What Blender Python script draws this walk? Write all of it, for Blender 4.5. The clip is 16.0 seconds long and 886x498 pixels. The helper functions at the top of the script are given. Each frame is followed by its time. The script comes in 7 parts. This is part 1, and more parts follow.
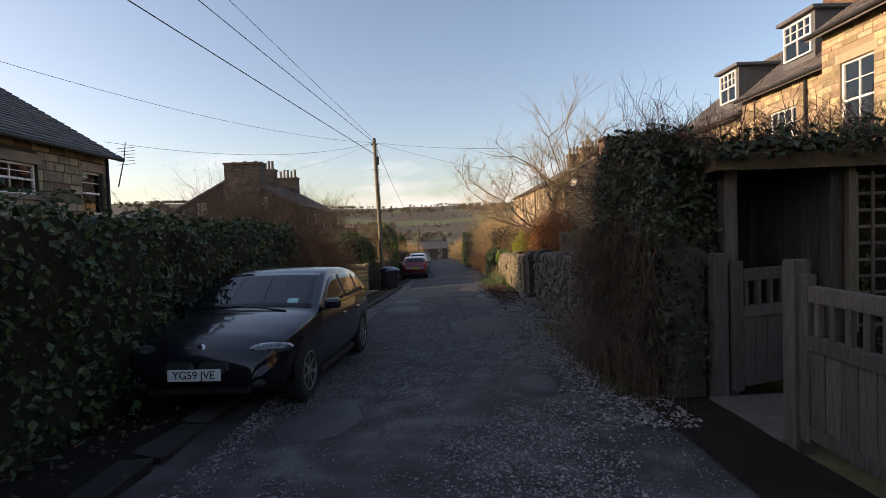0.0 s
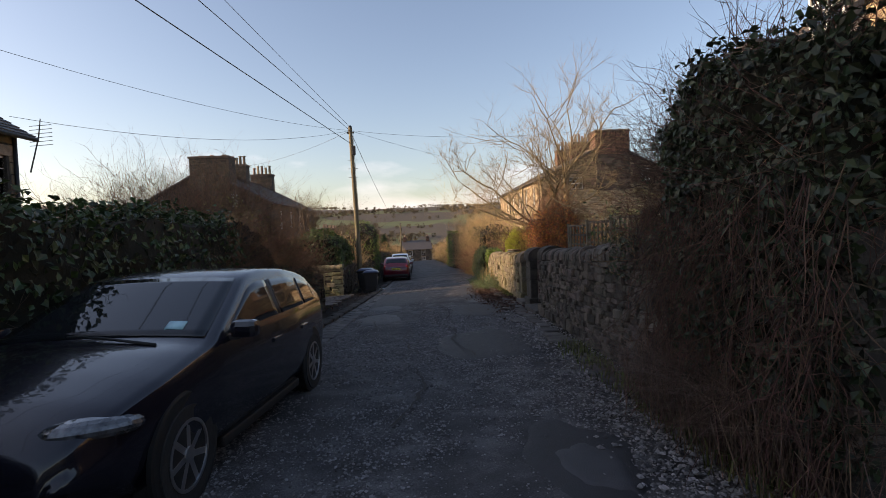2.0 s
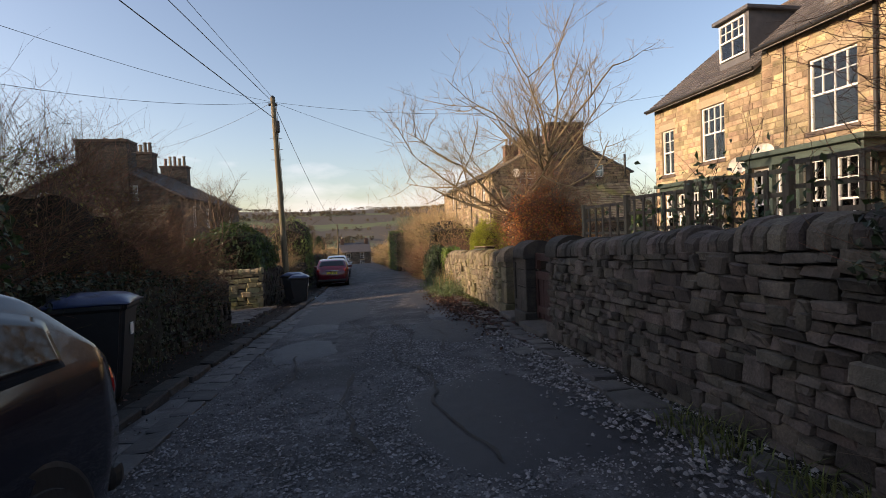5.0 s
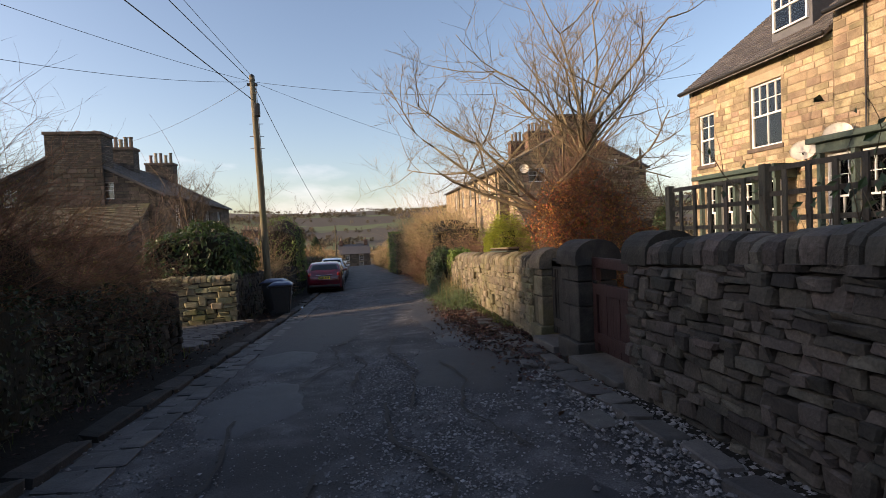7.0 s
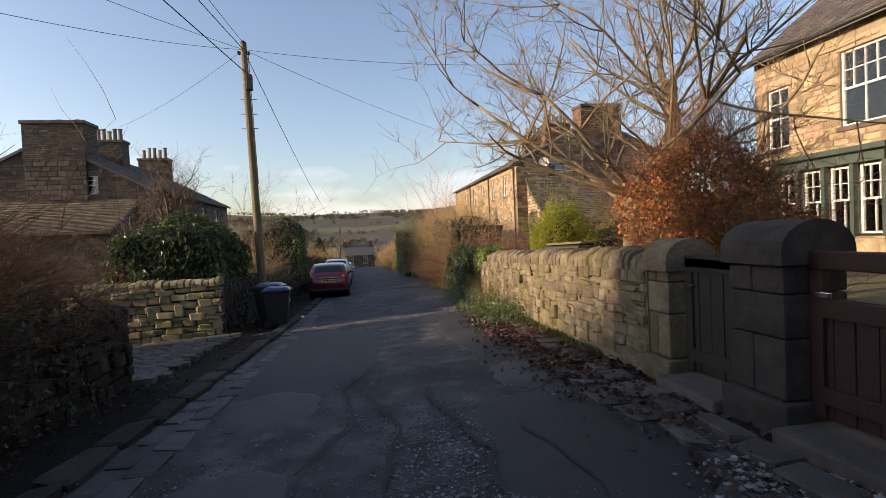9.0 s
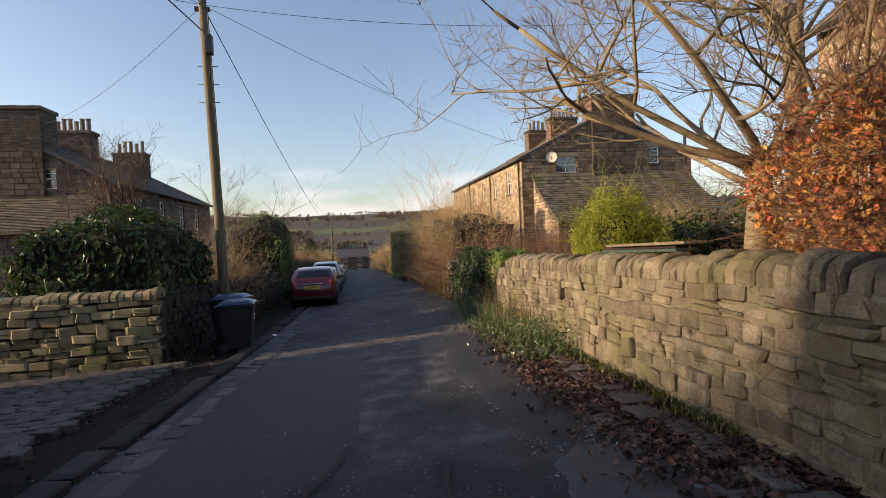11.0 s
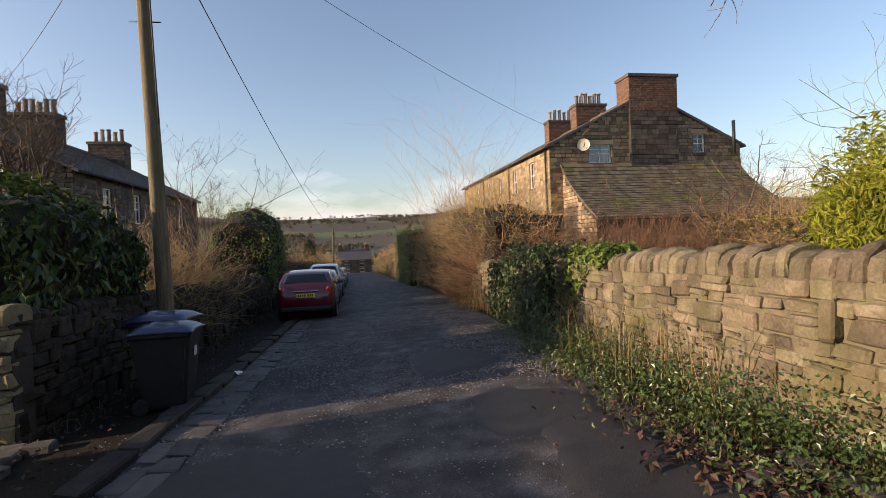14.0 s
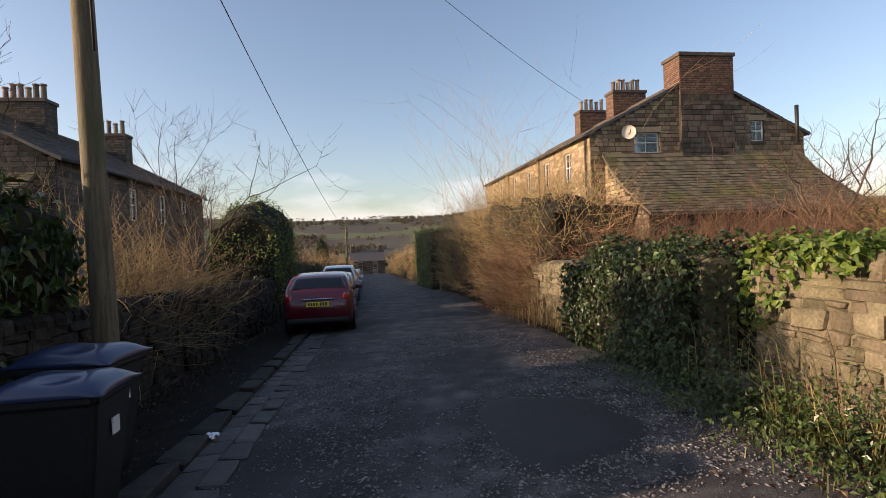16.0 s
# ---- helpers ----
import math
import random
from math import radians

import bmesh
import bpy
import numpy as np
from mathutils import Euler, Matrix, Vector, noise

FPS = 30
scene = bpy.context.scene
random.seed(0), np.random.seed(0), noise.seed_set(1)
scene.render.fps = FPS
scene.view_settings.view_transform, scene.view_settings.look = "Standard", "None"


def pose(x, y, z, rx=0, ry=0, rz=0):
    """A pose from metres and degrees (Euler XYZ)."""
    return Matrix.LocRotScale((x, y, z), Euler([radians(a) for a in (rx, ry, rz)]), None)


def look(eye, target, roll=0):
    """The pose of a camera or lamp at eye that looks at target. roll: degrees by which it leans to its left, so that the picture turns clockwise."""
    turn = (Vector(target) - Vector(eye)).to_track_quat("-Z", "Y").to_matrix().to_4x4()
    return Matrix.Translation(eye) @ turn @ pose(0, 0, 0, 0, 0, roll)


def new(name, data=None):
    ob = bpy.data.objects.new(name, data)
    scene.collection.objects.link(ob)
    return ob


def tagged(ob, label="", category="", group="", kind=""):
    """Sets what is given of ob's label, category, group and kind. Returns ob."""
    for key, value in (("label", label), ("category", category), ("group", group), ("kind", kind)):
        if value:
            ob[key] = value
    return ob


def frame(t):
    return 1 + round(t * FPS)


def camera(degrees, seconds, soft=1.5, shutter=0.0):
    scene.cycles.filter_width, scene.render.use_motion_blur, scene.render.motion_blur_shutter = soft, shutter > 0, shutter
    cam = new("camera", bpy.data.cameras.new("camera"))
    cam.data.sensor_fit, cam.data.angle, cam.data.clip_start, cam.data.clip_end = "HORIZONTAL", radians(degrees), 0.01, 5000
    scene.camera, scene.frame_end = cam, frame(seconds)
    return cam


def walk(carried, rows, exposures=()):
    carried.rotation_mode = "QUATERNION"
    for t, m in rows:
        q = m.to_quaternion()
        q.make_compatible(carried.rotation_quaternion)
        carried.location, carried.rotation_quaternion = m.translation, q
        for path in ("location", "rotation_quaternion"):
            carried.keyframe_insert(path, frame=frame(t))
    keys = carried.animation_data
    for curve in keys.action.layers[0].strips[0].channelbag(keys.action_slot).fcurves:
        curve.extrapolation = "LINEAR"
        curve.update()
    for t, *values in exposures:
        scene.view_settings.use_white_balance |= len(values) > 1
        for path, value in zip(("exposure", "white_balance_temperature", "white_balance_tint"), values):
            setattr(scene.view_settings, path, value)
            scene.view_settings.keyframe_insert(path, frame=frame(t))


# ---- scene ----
cam = camera(84.0, 16.0, soft=0.8)
METRES, EYE, TILT, LEAN, TURN = 20.5, 1.5, 0.0, 0.0, -0.8
ROWS = [
    (0.0, 0.0, 0.0, 0.0, -0.08, -2.11, 2.11),
    (0.5, 0.0026, 0.0266, -0.0014, -0.17, -2.1, 2.17),
    (1.0, 0.0026, 0.0584, -0.0036, -0.25, -2.05, 2.23),
    (1.5, 0.0025, 0.0838, -0.004, -0.39, -2.03, 2.3),
    (2.0, -0.0009, 0.1157, -0.0088, -1.99, -2.06, 2.31),
    (2.5, -0.0047, 0.1441, -0.0116, -4.2, -2.12, 2.33),
    (3.0, -0.0092, 0.1752, -0.0141, -5.9, -2.16, 2.35),
    (5.5, -0.01, 0.3327, -0.0228, -9.29, -1.99, 2.4),
    (6.0, -0.0038, 0.3637, -0.0223, -9.17, -1.98, 2.49),
    (6.5, -0.0002, 0.3951, -0.0237, -9.16, -1.94, 2.54),
    (7.0, 0.0001, 0.4248, -0.0253, -9.13, -1.85, 2.55),
    (7.5, -0.0041, 0.4571, -0.0297, -8.98, -1.81, 2.53),
    (8.0, -0.0092, 0.4881, -0.0298, -8.85, -1.73, 2.53),
    (8.5, -0.0123, 0.5192, -0.0323, -8.76, -1.66, 2.58),
    (9.0, -0.0115, 0.5514, -0.0325, -8.76, -1.64, 2.6),
    (11.5, -0.0018, 0.7085, -0.0369, -9.37, -1.4, 2.47),
    (12.0, -0.0013, 0.7404, -0.0395, -9.32, -1.34, 2.48),
    (12.5, -0.0035, 0.7688, -0.0392, -9.33, -1.27, 2.46),
    (13.0, -0.0053, 0.7976, -0.0426, -9.17, -1.17, 2.43),
    (13.5, -0.0062, 0.8295, -0.0435, -9.14, -1.09, 2.38),
    (14.0, -0.01, 0.8617, -0.0449, -9.12, -1.05, 2.31),
    (14.5, -0.0131, 0.8958, -0.0465, -9.0, -1.0, 2.33),
    (15.0, -0.0166, 0.9288, -0.048, -8.5, -0.92, 2.28),
    (15.5, -0.0209, 0.9626, -0.0488, -8.11, -0.88, 2.29),
    (16.0, -0.0249, 0.9937, -0.0492, -7.76, -0.82, 2.24),
]
walk(cam, [(t, pose(0, 0, EYE, TILT, LEAN, TURN) @ pose(METRES * x, METRES * y, METRES * z, 90 + pitch, roll, yaw)) for t, x, y, z, yaw, pitch, roll in ROWS],
     [(0.0, 1.2, 7500, 23), (3.0, 1.2, 7500, 23), (6.0, 1.18, 7250, 22), (9.0, 1.21, 7150, 21), (13.0, 1.08, 7100, 20), (16.0, 1.1, 7200, 21)])

# ---- world and sun ----
SUN_FROM = Vector((-math.cos(radians(3.2)), -math.sin(radians(3.2)), 0))
SUN_EL = 12.5
world = bpy.data.worlds.new("sky_world")
scene.world = world
world.use_nodes = True
wn, wl = world.node_tree.nodes, world.node_tree.links
sky = wn.new("ShaderNodeTexSky")
sky.sky_type, sky.sun_disc = "NISHITA", False
sky.sun_elevation = radians(SUN_EL)
sky.sun_rotation = math.atan2(SUN_FROM.x, SUN_FROM.y)
sky.air_density, sky.dust_density, sky.ozone_density = 1.0, 1.6, 2.0
# a bank of soft cloud low over the hills
geo = wn.new("ShaderNodeTexCoord")
sep = wn.new("ShaderNodeSeparateXYZ")
wl.new(geo.outputs["Generated"], sep.inputs[0])
stretch = wn.new("ShaderNodeMapping")
stretch.inputs["Scale"].default_value = (5, 5, 16)
stretch.inputs["Location"].default_value = (1.7, 4.2, 0.6)
wl.new(geo.outputs["Generated"], stretch.inputs[0])
puff = wn.new("ShaderNodeTexNoise")
puff.inputs["Scale"].default_value, puff.inputs["Detail"].default_value = 0.9, 6
wl.new(stretch.outputs[0], puff.inputs["Vector"])
low = wn.new("ShaderNodeMapRange")
low.inputs[1].default_value, low.inputs[2].default_value, low.inputs[3].default_value, low.inputs[4].default_value = 0.03, 0.24, 0.17, -0.25
wl.new(sep.outputs[2], low.inputs[0])
addn = wn.new("ShaderNodeMath")
wl.new(puff.outputs[0], addn.inputs[0])
wl.new(low.outputs[0], addn.inputs[1])
ramp = wn.new("ShaderNodeMapRange")
ramp.inputs[1].default_value, ramp.inputs[2].default_value, ramp.inputs[4].default_value = 0.52, 0.82, 0.5
wl.new(addn.outputs[0], ramp.inputs[0])
cloud = wn.new("ShaderNodeMix")
cloud.data_type = "RGBA"
cloud.inputs[7].default_value = (5.6, 5.6, 6.2, 1)
wl.new(ramp.outputs[0], cloud.inputs[0])
wl.new(sky.outputs[0], cloud.inputs[6])
wl.new(cloud.outputs[2], wn["Background"].inputs[0])
wn["Background"].inputs[1].default_value = 0.12
sun = new("sun", bpy.data.lights.new("sun", "SUN"))
sun.data.energy, sun.data.angle, sun.data.color = 3.2, radians(0.6), (1.0, 0.80, 0.56)
sun.matrix_world = look((0, 0, 0), -SUN_FROM * math.cos(radians(SUN_EL)) - Vector((0, 0, math.sin(radians(SUN_EL)))))

# ---- materials ----
def mat(name, cols, scale=6.0, rough=0.85, metal=0.0, bump=0.3, fine=40.0, spread=0.25, per=None, coat=0.0, stops=(0.3, 0.7), stain=None, stain_scale=0.7, stain_at=(0.55, 0.7), vec=(1, 1, 1), spec=0.5):
    """A procedural surface: two-scale noise between colours, optional stains, per-piece variation ('object' or 'island')."""
    m = bpy.data.materials.new(name)
    m.use_nodes = True
    n, l = m.node_tree.nodes, m.node_tree.links
    b = n["Principled BSDF"]
    b.inputs["Roughness"].default_value, b.inputs["Metallic"].default_value = rough, metal
    b.inputs["Coat Weight"].default_value = coat
    b.inputs["Coat Roughness"].default_value = 0.04
    b.inputs["Specular IOR Level"].default_value = spec
    tc = n.new("ShaderNodeNewGeometry")
    mp = n.new("ShaderNodeMapping")
    mp.inputs["Scale"].default_value = vec
    l.new(tc.outputs["Position"], mp.inputs[0])
    n1 = n.new("ShaderNodeTexNoise")
    n1.inputs["Scale"].default_value, n1.inputs["Detail"].default_value = scale, 6
    l.new(mp.outputs[0], n1.inputs["Vector"])
    n2 = n.new("ShaderNodeTexNoise")
    n2.inputs["Scale"].default_value, n2.inputs["Detail"].default_value = fine, 4
    l.new(mp.outputs[0], n2.inputs["Vector"])
    avg = n.new("ShaderNodeMix")
    avg.inputs[0].default_value = 0.4
    l.new(n1.outputs[0], avg.inputs[2])
    l.new(n2.outputs[0], avg.inputs[3])
    r = n.new("ShaderNodeValToRGB")
    els = r.color_ramp.elements
    while len(els) < len(cols):
        els.new(0.5)
    for i, c in enumerate(cols):
        els[i].position = stops[0] + (stops[1] - stops[0]) * i / max(1, len(cols) - 1)
        els[i].color = (*c, 1)
    l.new(avg.outputs[0], r.inputs[0])
    out = r.outputs[0]
    if stain:
        n3 = n.new("ShaderNodeTexNoise")
        n3.inputs["Scale"].default_value, n3.inputs["Detail"].default_value = stain_scale, 5
        l.new(tc.outputs["Position"], n3.inputs["Vector"])
        mr = n.new("ShaderNodeMapRange")
        mr.inputs[1].default_value, mr.inputs[2].default_value = stain_at
        l.new(n3.outputs[0], mr.inputs[0])
        mx = n.new("ShaderNodeMix")
        mx.data_type = "RGBA"
        mx.inputs[7].default_value = (*stain, 1)
        l.new(mr.outputs[0], mx.inputs[0])
        l.new(out, mx.inputs[6])
        out = mx.outputs[2]
    if per:
        hs = n.new("ShaderNodeHueSaturation")
        src = n.new("ShaderNodeObjectInfo").outputs["Random"] if per == "object" else tc.outputs["Random Per Island"]
        v = n.new("ShaderNodeMapRange")
        v.inputs[3].default_value, v.inputs[4].default_value = 1 - spread * 1.6, 1 + spread * 1.6
        l.new(src, v.inputs[0])
        l.new(v.outputs[0], hs.inputs["Value"])
        w = n.new("ShaderNodeTexWhiteNoise")
        w.noise_dimensions = "1D"
        l.new(src, w.inputs["W"])
        h = n.new("ShaderNodeMapRange")
        h.inputs[3].default_value, h.inputs[4].default_value = 0.5 - spread * 0.09, 0.5 + spread * 0.09
        l.new(w.outputs[0], h.inputs[0])
        l.new(h.outputs[0], hs.inputs["Hue"])
        l.new(out, hs.inputs["Color"])
        out = hs.outputs[0]
    l.new(out, b.inputs["Base Color"])
    if bump:
        bp = n.new("ShaderNodeBump")
        bp.inputs["Strength"].default_value, bp.inputs["Distance"].default_value = bump, 0.02
        l.new(avg.outputs[0], bp.inputs["Height"])
        l.new(bp.outputs[0], b.inputs["Normal"])
    return m


def leaf_mat(name, cols, spread=0.3, rough=0.5, trans=0.25, stain=None):
    m = mat(name, cols, scale=2.5, rough=rough, bump=0, per="island", spread=spread, stain=stain, stain_scale=1.2)
    n, l = m.node_tree.nodes, m.node_tree.links
    b = n["Principled BSDF"]
    if trans:
        t = n.new("ShaderNodeBsdfTranslucent")
        mx = n.new("ShaderNodeMixShader")
        mx.inputs[0].default_value = trans
        src = b.inputs["Base Color"].links[0].from_socket
        l.new(src, t.inputs[0])
        l.new(b.outputs[0], mx.inputs[1])
        l.new(t.outputs[0], mx.inputs[2])
        l.new(mx.outputs[0], n["Material Output"].inputs[0])
    return m


M = {}
M["asphalt"] = mat("worn_asphalt", [(0.022, 0.02, 0.02), (0.054, 0.05, 0.05), (0.14, 0.132, 0.132)], 3.0, 0.8, stops=(0.36, 0.64), bump=1.0, fine=90, stain=(0.024, 0.022, 0.023), stain_scale=0.55, stain_at=(0.5, 0.66))
M["patch"] = mat("dark_asphalt_patch", [(0.022, 0.02, 0.021), (0.036, 0.034, 0.035)], 8, 0.7, bump=0.6, fine=160)
M["pale_patch"] = mat("pale_asphalt_patch", [(0.034, 0.032, 0.034), (0.068, 0.065, 0.068)], 4, 0.65, bump=0.5, fine=110)
M["gravel"] = mat("loose_gravel", [(0.09, 0.084, 0.082), (0.25, 0.238, 0.235)], 9, 0.85, bump=0.4, per="island", spread=0.4)
M["soil"] = mat("dark_soil", [(0.01, 0.0085, 0.007), (0.026, 0.021, 0.016)], 5, 0.95, bump=1.0, fine=50, spec=0.15)
M["earth"] = mat("winter_grass_ground", [(0.05, 0.06, 0.02), (0.1, 0.09, 0.04), (0.12, 0.13, 0.05)], 0.8, 0.95, bump=1.0, fine=14)
M["kerb"] = mat("gritstone_kerb", [(0.05, 0.045, 0.041), (0.11, 0.1, 0.092)], 7, 0.85, bump=0.6, fine=70, per="object", spread=0.22)
# kerb stone again, darkened for the shade along the left footway
M["kerb_dark"] = mat("shaded_gritstone_kerb", [(0.022, 0.02, 0.018), (0.055, 0.05, 0.045)], 7, 0.85, bump=0.6, fine=70, per="object", spread=0.22, spec=0.25)
M["gutter"] = mat("worn_gutter_stone", [(0.045, 0.042, 0.04), (0.1, 0.094, 0.09)], 7, 0.75, bump=0.6, fine=70, per="object", spread=0.25)
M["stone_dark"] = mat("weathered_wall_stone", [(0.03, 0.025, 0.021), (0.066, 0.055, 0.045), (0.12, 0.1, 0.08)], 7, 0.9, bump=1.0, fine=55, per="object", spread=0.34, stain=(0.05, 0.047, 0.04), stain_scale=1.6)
M["wall_mortar"] = mat("weathered_wall_mortar", [(0.1, 0.088, 0.055), (0.19, 0.165, 0.105)], 8, 0.95, bump=0.7)
# near-black copy of the wall stone: the left walls' shade put into colour
M["stone_shade"] = mat("shaded_wall_stone", [(0.014, 0.012, 0.01), (0.034, 0.029, 0.024), (0.06, 0.052, 0.042)], 7, 0.92, bump=1.0, fine=55, per="object", spread=0.3, stain=(0.02, 0.022, 0.012), stain_scale=1.6, spec=0.2)
M["stone_pale"] = mat("buff_gritstone", [(0.058, 0.047, 0.03), (0.14, 0.116, 0.075), (0.245, 0.208, 0.145)], 5, 0.9, bump=1.0, fine=45, per="object", spread=0.2, stain=(0.1, 0.092, 0.035), stain_scale=1.3, stain_at=(0.5, 0.75))
M["stone_join"] = mat("gritstone_blocks", [(0.14, 0.11, 0.075), (0.25, 0.2, 0.135), (0.34, 0.28, 0.2)], 5, 0.9, bump=0.8, fine=45, per="island", spread=0.28, stain=(0.1, 0.09, 0.06), stain_scale=0.9)
M["ashlar"] = mat("sandstone_blocks", [(0.17, 0.125, 0.075), (0.3, 0.228, 0.14), (0.41, 0.33, 0.22)], 4, 0.88, bump=0.8, fine=30, per="island", spread=0.26, stain=(0.12, 0.09, 0.06), stain_scale=0.8, stain_at=(0.52, 0.75))
# darker copy of the sandstone, with the gable's dim light in its colour
M["ashlar_mid"] = mat("dim_lit_sandstone_blocks", [(0.12, 0.088, 0.055), (0.21, 0.155, 0.1), (0.29, 0.22, 0.145)], 3, 0.9, bump=0.6, fine=35, per="island", spread=0.32)
# soot tone, darkened further to carry the left row's shade
M["ashlar_dark"] = mat("sooty_shaded_sandstone_blocks", [(0.04, 0.033, 0.027), (0.085, 0.067, 0.052), (0.135, 0.107, 0.083)], 3, 0.9, bump=0.6, fine=35, per="island", spread=0.3)
M["mortar"] = mat("lime_mortar", [(0.2, 0.155, 0.1), (0.28, 0.22, 0.15)], 8, 0.95, bump=0.5)
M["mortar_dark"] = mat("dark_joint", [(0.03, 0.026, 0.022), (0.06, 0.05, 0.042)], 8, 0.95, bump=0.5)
M["dressed"] = mat("dressed_stone", [(0.26, 0.2, 0.13), (0.36, 0.29, 0.2)], 5, 0.85, bump=0.3)
M["pier"] = mat("blackened_gritstone", [(0.013, 0.0115, 0.01), (0.034, 0.03, 0.026), (0.065, 0.057, 0.047)], 6, 0.92, bump=0.7, fine=60)
M["slate"] = mat("roof_slate", [(0.06, 0.055, 0.055), (0.11, 0.1, 0.095)], 4, 0.6, bump=0.3, per="island", spread=0.2)
M["stone_slate"] = mat("mossy_stone_slate", [(0.09, 0.075, 0.05), (0.16, 0.135, 0.09)], 4, 0.9, bump=0.5, per="island", spread=0.25, stain=(0.12, 0.12, 0.04), stain_scale=0.6)
M["brick_red"] = mat("chimney_brick", [(0.12, 0.065, 0.042), (0.2, 0.11, 0.072)], 5, 0.9, bump=0.5, per="island", spread=0.25)
M["pot"] = mat("clay_chimney_pot", [(0.2, 0.13, 0.09), (0.34, 0.25, 0.18)], 6, 0.85, bump=0.3, per="object", spread=0.3)
M["white"] = mat("white_gloss_paint", [(0.7, 0.69, 0.66), (0.82, 0.81, 0.79)], 8, 0.45, bump=0.05)
M["green_paint"] = mat("dark_green_paint", [(0.03, 0.05, 0.04), (0.05, 0.075, 0.06)], 8, 0.5, bump=0.1)
M["lead"] = mat("dormer_lead", [(0.06, 0.062, 0.068), (0.1, 0.1, 0.11)], 5, 0.6, bump=0.2)
M["iron"] = mat("black_cast_iron", [(0.012, 0.012, 0.013), (0.03, 0.03, 0.03)], 9, 0.55, bump=0.1)
M["wood_grey"] = mat("silvered_oak", [(0.035, 0.03, 0.027), (0.075, 0.066, 0.06), (0.11, 0.098, 0.09)], 5, 0.9, bump=0.5, fine=30, vec=(9, 9, 0.9), per="object", spread=0.15)
M["wood_pole"] = mat("creosoted_pole", [(0.06, 0.05, 0.032), (0.14, 0.115, 0.07), (0.21, 0.18, 0.115)], 4, 0.85, bump=0.5, fine=22, vec=(8, 8, 0.5), stain=(0.1, 0.1, 0.05), stain_scale=1.0)
M["wood_trellis"] = mat("weathered_trellis", [(0.06, 0.052, 0.04), (0.14, 0.118, 0.088)], 6, 0.9, bump=0.4, vec=(6, 6, 1), per="object", spread=0.2)
M["red_gate"] = mat("maroon_painted_wood", [(0.018, 0.005, 0.005), (0.04, 0.011, 0.01)], 6, 0.65, bump=0.3, vec=(6, 6, 1))
M["black_gate"] = mat("black_stained_wood", [(0.01, 0.01, 0.01), (0.025, 0.023, 0.02)], 6, 0.8, bump=0.3, vec=(6, 6, 1))
M["bark_pale"] = mat("pale_lichen_bark", [(0.1, 0.075, 0.045), (0.2, 0.155, 0.09), (0.28, 0.23, 0.14)], 9, 0.9, bump=0.6, fine=60)
M["bark"] = mat("brown_bark", [(0.07, 0.05, 0.035), (0.15, 0.11, 0.075)], 9, 0.9, bump=0.6, per="island", spread=0.3)
M["twig_red"] = mat("russet_twigs", [(0.1, 0.05, 0.03), (0.2, 0.115, 0.065)], 4, 0.9, bump=0, per="island", spread=0.35)
M["twig_tan"] = mat("tan_twigs", [(0.2, 0.14, 0.07), (0.36, 0.26, 0.13)], 3, 0.9, bump=0, per="island", spread=0.3)
M["twig_dark"] = mat("dark_russet_twigs", [(0.05, 0.028, 0.02), (0.12, 0.065, 0.045)], 4, 0.9, bump=0, per="island", spread=0.35)
M["thatch"] = mat("dead_stalks", [(0.075, 0.045, 0.032), (0.17, 0.105, 0.075)], 3, 0.9, bump=0, per="island", spread=0.35)
M["ivy"] = leaf_mat("ivy_leaves", [(0.025, 0.045, 0.014), (0.05, 0.085, 0.026)], 0.35, 0.42, 0.15)
M["ivy_dark"] = leaf_mat("old_ivy_leaves", [(0.014, 0.024, 0.009), (0.032, 0.05, 0.018)], 0.4, 0.5, 0.1)
M["laurel"] = leaf_mat("laurel_leaves", [(0.03, 0.055, 0.016), (0.075, 0.12, 0.03)], 0.35, 0.35, 0.2)
M["privet"] = leaf_mat("bright_privet_leaves", [(0.07, 0.12, 0.02), (0.15, 0.22, 0.04)], 0.3, 0.5, 0.35)
M["bamboo"] = leaf_mat("bamboo_leaves", [(0.2, 0.24, 0.03), (0.38, 0.4, 0.06)], 0.25, 0.5, 0.45)
M["beech"] = leaf_mat("dead_beech_leaves", [(0.3, 0.11, 0.03), (0.55, 0.25, 0.08)], 0.4, 0.6, 0.45)
M["olive"] = leaf_mat("olive_hedge_leaves", [(0.1, 0.09, 0.025), (0.22, 0.17, 0.055)], 0.4, 0.6, 0.3)
M["litter"] = leaf_mat("fallen_leaves", [(0.03, 0.014, 0.01), (0.085, 0.04, 0.025)], 0.4, 0.7, 0)
M["grass"] = leaf_mat("grass_blades", [(0.045, 0.06, 0.014), (0.11, 0.125, 0.03)], 0.4, 0.5, 0.3)
M["straw"] = leaf_mat("straw_grass", [(0.15, 0.11, 0.045), (0.28, 0.215, 0.095)], 0.3, 0.7, 0.2)
# near-black filler colour that stands in for shade between the leaves
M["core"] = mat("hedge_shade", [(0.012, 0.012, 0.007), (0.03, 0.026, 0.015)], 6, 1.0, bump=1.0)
M["core_tan"] = mat("hedge_twig_mass", [(0.05, 0.036, 0.02), (0.12, 0.085, 0.045)], 7, 1.0, bump=1.0, fine=25)
M["paint_dark"] = mat("blue_black_car_paint", [(0.006, 0.006, 0.011), (0.008, 0.008, 0.015)], 3, 0.25, bump=0, coat=0.85, spec=0.3)
M["paint_red"] = mat("red_car_paint", [(0.095, 0.004, 0.013), (0.12, 0.005, 0.016)], 3, 0.3, bump=0, coat=1.0)
M["paint_white"] = mat("white_car_paint", [(0.68, 0.69, 0.7), (0.74, 0.75, 0.76)], 3, 0.3, bump=0, coat=1.0)
